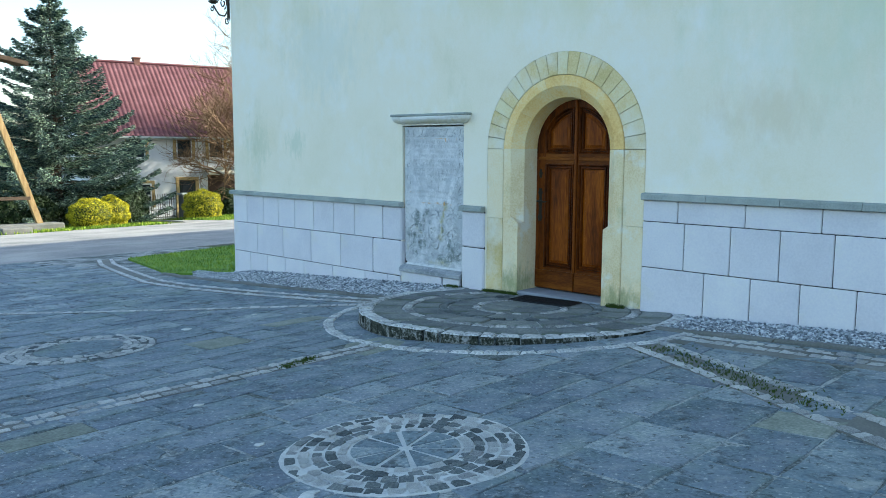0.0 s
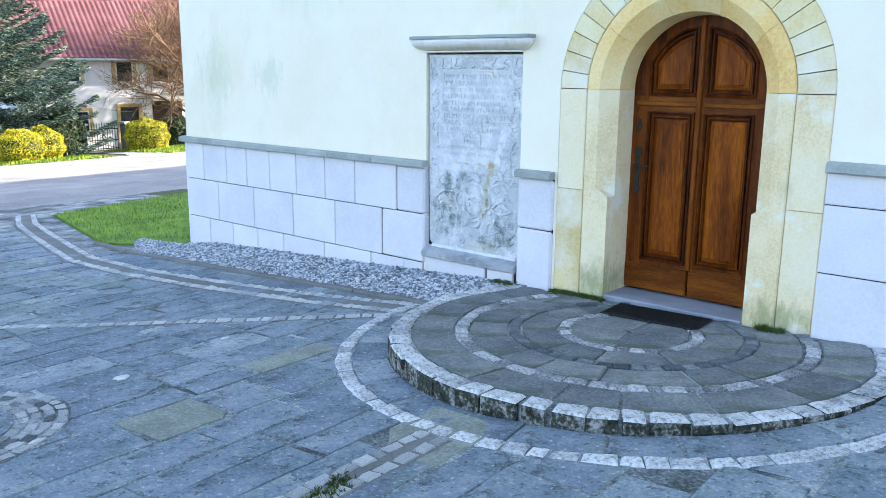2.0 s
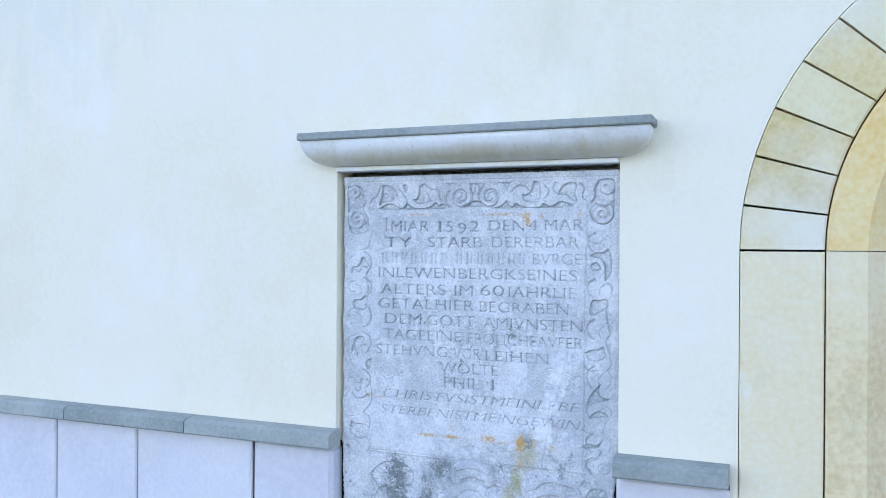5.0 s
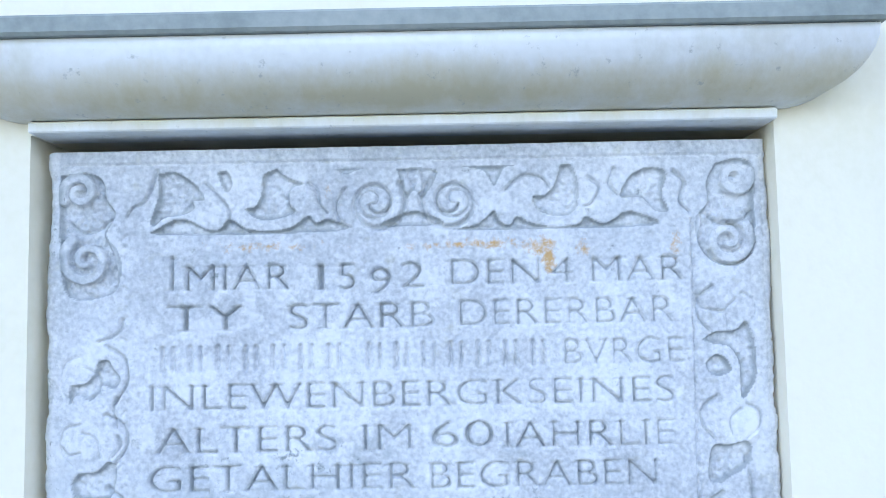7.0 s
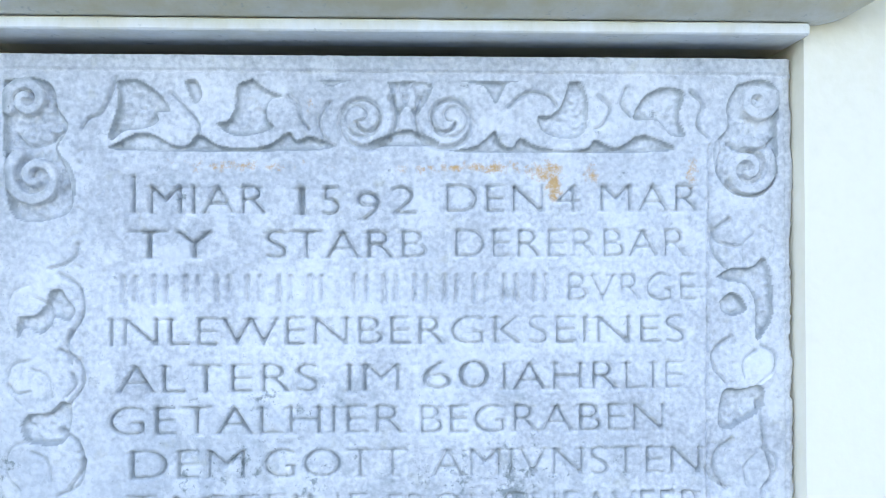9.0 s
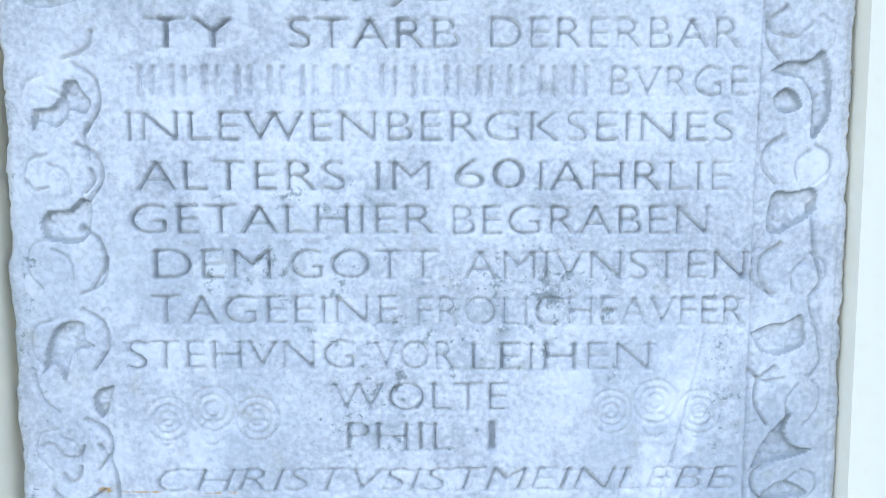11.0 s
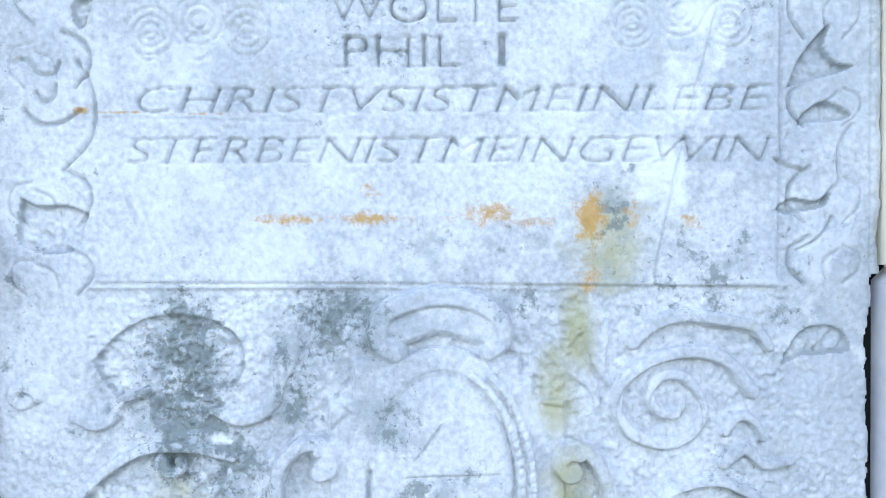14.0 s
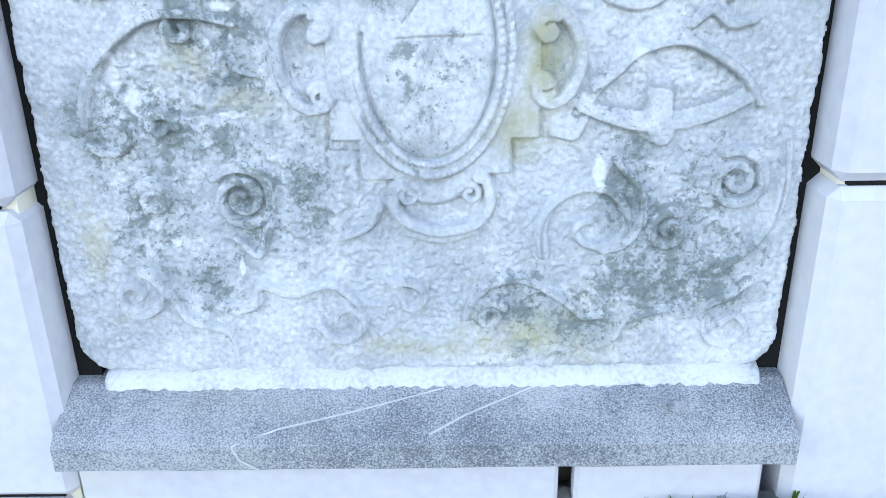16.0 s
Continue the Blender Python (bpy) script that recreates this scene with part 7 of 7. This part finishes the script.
def spruce(x, y, h, rad, seed):
    ob = thing("spruce_tree", "tall blue-green spruce with drooping layered branches", "tree", (x, y, gz(x)))
    r = random.Random(seed)
    bm = bmesh.new()
    tube(bm, [(0, 0, -0.2), (0.03, 0, h * 0.5), (0, 0.02, h)], 0.20, 0.02, 8)
    part("trunk", bm, M_BARK, ob)
    pts = []
    bm = bmesh.new()
    z = 0.5
    while z < h - 0.1:
        t = z / h
        R = rad * (1 - t) ** 0.95 + 0.10
        n = 9 if t < 0.45 else 6
        a0 = r.uniform(0, 6.28)
        for k in range(n):
            a = a0 + 2 * math.pi * k / n + r.uniform(-0.3, 0.3)
            L = R * r.uniform(0.72, 1.12)
            dirv = Vector((math.cos(a), math.sin(a), 0))
            zb = z + r.uniform(-0.22, 0.22)
            lift = r.uniform(0.0, 0.3) + 0.5 * t
            line = []
            for q in range(7):
                f = q / 6
                line.append(Vector((0, 0, zb)) + dirv * (L * f) + Vector((0, 0, L * (lift * f - 0.72 * f * f + 0.62 * f ** 3))))
            tube(bm, line, 0.022, 0.005, 3)
            side = Vector((-dirv.y, dirv.x, 0))
            for q in range(int(50 + 210 * L)):
                f = r.uniform(0.12, 1.02) ** 0.8
                i = min(5, int(f * 6))
                p = line[i].lerp(line[i + 1], min(1.15, f * 6 - i))
                w = (0.10 + 0.30 * L * (1 - f) * 0.6 + 0.07) * r.uniform(-1, 1)
                pts.append(p + side * w + dirv * (-abs(w) * 0.25) + Vector((0, 0, -abs(w) * 0.30 + r.uniform(-0.16, 0.05))))
        z += 0.30 if t < 0.6 else 0.27
    tagged(part("branches", bm, M_BARK, ob), "", "", kind="stuff")
    # needle sprays: slim fans pointing outward
    rs2 = np.random.RandomState(seed)
    arr = np.array([p[:] for p in pts])
    out = arr.copy()
    out[:, 2] = -0.10
    out[:, :2] /= np.maximum(0.2, np.linalg.norm(arr[:, :2], axis=1, keepdims=True))
    out += rs2.normal(scale=0.45, size=out.shape) * [1, 1, 0.5]
    out /= np.linalg.norm(out, axis=1, keepdims=True)
    n = len(arr)
    s = rs2.uniform(0.06, 0.135, n)[:, None]
    e = np.cross(out, rs2.normal(size=(n, 3)))
    e /= np.linalg.norm(e, axis=1, keepdims=True)
    P = np.zeros((n, 4, 3))
    P[:, 0], P[:, 1], P[:, 2], P[:, 3] = arr - out * s * 0.6, arr + e * s * 0.20, arr + out * s, arr - e * s * 0.20
    me = bpy.data.meshes.new("needles")
    me.from_pydata(P.reshape(-1, 3).tolist(), [], np.arange(4 * n).reshape(n, 4).tolist())
    me.materials.append(M_NEEDLE)
    nb = new("needles", me)
    nb.parent = ob
    return ob


spruce(-38.6, 14.95, 10.5, 5.3, 4)


def bare_tree(x, y, h, seed):
    ob = thing("bare_tree", "leafless reddish-twigged tree before the house", "tree", (x, y, gz(x)))
    r = random.Random(seed)
    trunk, twigs = bmesh.new(), bmesh.new()

    def grow(p, d, ln, rad, level):
        pts = [p]
        q = d.copy()
        for k in range(4):
            q = (q + Vector((r.gauss(0, 0.12), r.gauss(0, 0.12), r.gauss(0.05, 0.08)))).normalized()
            pts.append(pts[-1] + q * ln / 4)
        tube(trunk if level < 2 else twigs, pts, rad, rad * 0.55, 5 if level < 2 else 3)
        if level >= 5:
            return
        n = (6, 6, 5, 5, 3)[level]
        for k in range(n):
            f = r.uniform(0.35, 1.0)
            i = min(3, int(f * 4))
            b = pts[i].lerp(pts[i + 1], f * 4 - i)
            nd = (q * 0.7 + Vector((r.gauss(0, 1), r.gauss(0, 1), r.gauss(0.15, 0.6))).normalized() * 0.95).normalized()
            grow(b, nd, ln * r.uniform(0.55, 0.78), rad * 0.55, level + 1)

    grow(Vector((0, 0, -0.1)), Vector((0, 0, 1)), h * 0.30, 0.13, 0)
    part("trunk", trunk, M_BARK, ob)
    tagged(part("twigs", twigs, M_TWIG, ob), "", "", kind="stuff")
    return ob


bare_tree(-36.9, 23.9, 12.0, 12)
bare_tree(-38.6, 26.2, 16.0, 5)

# ---------------------------------------------------------------- timber frame at the verge
M_TIMBER = mat("weathered_timber", [(0.2, (0.20, 0.12, 0.05)), (0.5, (0.33, 0.22, 0.10)), (0.8, (0.45, 0.33, 0.17))], 1.5, 30, 0.85, 0.3, 0.004, stretch=(6, 6, 1))
TX, TY = -34.2, 12.5
shelter = thing("timber_shelter", "timber shelter with a leaning post, rail and tiled roof edge", "shelter", (TX, TY, gz(TX)))


def beam(bm, a, b, w, d):
    a, b = Vector(a), Vector(b)
    t = (b - a).normalized()
    s = t.cross(Vector((1, 0, 0))).normalized() * w / 2
    u = Vector((d / 2, 0, 0))
    return loft(bm, [[p - s - u, p + s - u, p + s + u, p - s + u] for p in (a, b)])


bm = bmesh.new()
beam(bm, (0, 0, 0.15), (0, -2.05, 6.6), 0.22, 0.20)
part("leaning_post", bm, M_TIMBER, shelter)
bm = bmesh.new()
beam(bm, (0.12, -0.40, 1.34), (0.12, -4.0, 1.38), 0.13, 0.06)
part("rail", bm, M_BARK, shelter)
bm = bmesh.new()
beam(bm, (0, -0.25, 0.75), (0.0, 0.1, 0.12), 0.10, 0.16)
part("strut", bm, M_TIMBER, shelter)
bm = bmesh.new()
box(bm, -0.45, 0.45, -2.6, 0.75, -0.15, 0.32, 0.04)
part("stone_base", bm, M_KERB, shelter, "low grey stone base")
bm = bmesh.new()
loft(bm, [[(0.3, y, z), (-0.8, y, z + 0.02), (-0.8, y, z - 0.12), (0.3, y, z - 0.16)] for y, z in ((-0.25, 6.62), (-4.5, 7.45))])
part("roof", bm, M_BARK, shelter)
bm = bmesh.new()
box(bm, -0.9, -0.1, -0.55, 0.55, -0.1, 0.22, 0.05)
tb = tagged(part("stone_block", bm, M_KERB, None), "flat pale stone block lying on the verge", "stone")
tb.location = (TX + 1.6, TY - 1.4, gz(TX + 1.6))
# path from the road to the gate
bm = bmesh.new()
loft(bm, [[(x, 18.9 + w, gz(x) + 0.005), (x, 20.9 - w, gz(x) + 0.005), (x, 20.9 - w, gz(x) - 0.08), (x, 18.9 + w, gz(x) - 0.08)] for x, w in ((-33.1, -0.7), (-34.5, -0.1), (-38.6, 0.25))])
tagged(part("garden_path", bm, M_ROAD, None), "short grey path from the road to the gate", "path", kind="structure")

# ---------------------------------------------------------------- flagstones of the plaza
rf = random.Random(77)
M_YFLAG = mat("yellowish_flagstone", [(0.2, (0.13, 0.142, 0.115)), (0.5, (0.22, 0.24, 0.20)), (0.8, (0.36, 0.375, 0.32))], 5, 60, 0.8, 0.9, 0.006, rand=0.2, detail=9, mixfine=0.5)
flags = []
x = -17.5
while x < 4.9:
    wide = rf.choice((0.24, 0.30, 0.36, 0.42, 0.48))
    y = -6.2 + rf.uniform(0, 0.4)
    while y < 7.0:
        deep = rf.uniform(0.26, 0.72)
        g = 0.002 + rf.uniform(0, 0.006)
        q = lambda k=0.022: rf.uniform(-k, k)
        poly = [(x + g + q(0.010), y + g + q()), (x + wide - g + q(0.010), y + g + q()), (x + wide - g + q(0.010), y + deep - g + q()), (x + g + q(0.010), y + deep - g + q())]
        if rf.random() < 0.25:
            k = rf.randrange(4)
            a, b, c = poly[k - 1], poly[k], poly[(k + 1) % 4]
            t = rf.uniform(0.15, 0.4)
            poly[k:k + 1] = [(b[0] + (a[0] - b[0]) * t, b[1] + (a[1] - b[1]) * t), (b[0] + (c[0] - b[0]) * t, b[1] + (c[1] - b[1]) * t)]
        # uneven broken edges
        rough = []
        for p, r in zip(poly, poly[1:] + poly[:1]):
            rough.append(p)
            L = math.hypot(r[0] - p[0], r[1] - p[1])
            if L > 0.10:
                for t in ((0.5,) if L < 0.3 else (0.33, 0.67)):
                    k = rf.uniform(-0.003, 0.012) / L
                    rough.append((p[0] + (r[0] - p[0]) * t - (r[1] - p[1]) * k, p[1] + (r[1] - p[1]) * t + (r[0] - p[0]) * k))
        flags.append(rough)
        y += deep
    x += wide


def flag_skin(poly, lift, tilt):
    cx, cy = sum(p[0] for p in poly) / len(poly), sum(p[1] for p in poly) / len(poly)
    z = lambda px, py: gz(px) + lift + tilt[0] * (px - cx) + tilt[1] * (py - cy)
    n = len(poly)
    P = [(px, py, z(px, py) - 0.03) for px, py in poly] + [(px, py, z(px, py) - 0.005) for px, py in poly] + [(cx + (px - cx) * 0.975, cy + (py - cy) * 0.975, z(px, py)) for px, py in poly]
    F = [(r * n + i, r * n + (i + 1) % n, (r + 1) * n + (i + 1) % n, (r + 1) * n + i) for r in (0, 1) for i in range(n)] + [tuple(range(2 * n, 3 * n))]
    return P, F, (cx, cy)


near_list, rest = [], []
for poly in flags:
    cx, cy = sum(p[0] for p in poly) / len(poly), sum(p[1] for p in poly) / len(poly)
    if math.hypot(cx - PC[0], cy - PC[1]) < 1.72 or cy > 6.05 or (cx < -11.5 and cy > 5.8 + 0.28 * (-11.5 - cx)):
        continue
    (near_list if (-8.6 < cx < -1.4 and 0.9 < cy < 6.05) else rest).append(poly)
near_list.sort(key=lambda p: math.hypot(p[0][0] + 4.4, p[0][1] - 3.6))
rest += near_list[300:]
for poly in near_list[:300]:
    P, F, c = flag_skin(poly, rf.uniform(-0.002, 0.003), (rf.uniform(-0.006, 0.006), rf.uniform(-0.006, 0.006)))
    me = bpy.data.meshes.new("flagstone")
    z0 = gz(c[0])
    me.from_pydata([(a - c[0], b - c[1], d - z0) for a, b, d in P], [], F)
    me.materials.append(M_YFLAG if rf.random() < 0.025 else M_FLAG)
    ob = new("flagstone", me)
    ob.parent = pavement
    ob.location = (c[0], c[1], z0)
P, F = [], []
for poly in rest:
    p, f, c = flag_skin(poly, rf.uniform(-0.002, 0.003), (rf.uniform(-0.005, 0.005), rf.uniform(-0.005, 0.005)))
    F += [tuple(i + len(P) for i in q) for q in f]
    P += p
me = bpy.data.meshes.new("flagstones_far")
me.from_pydata(P, [], F)
me.materials.append(M_FLAGJ)
ob = tagged(new("flagstones_far", me), "", "", kind="stuff")
ob.parent = pavement
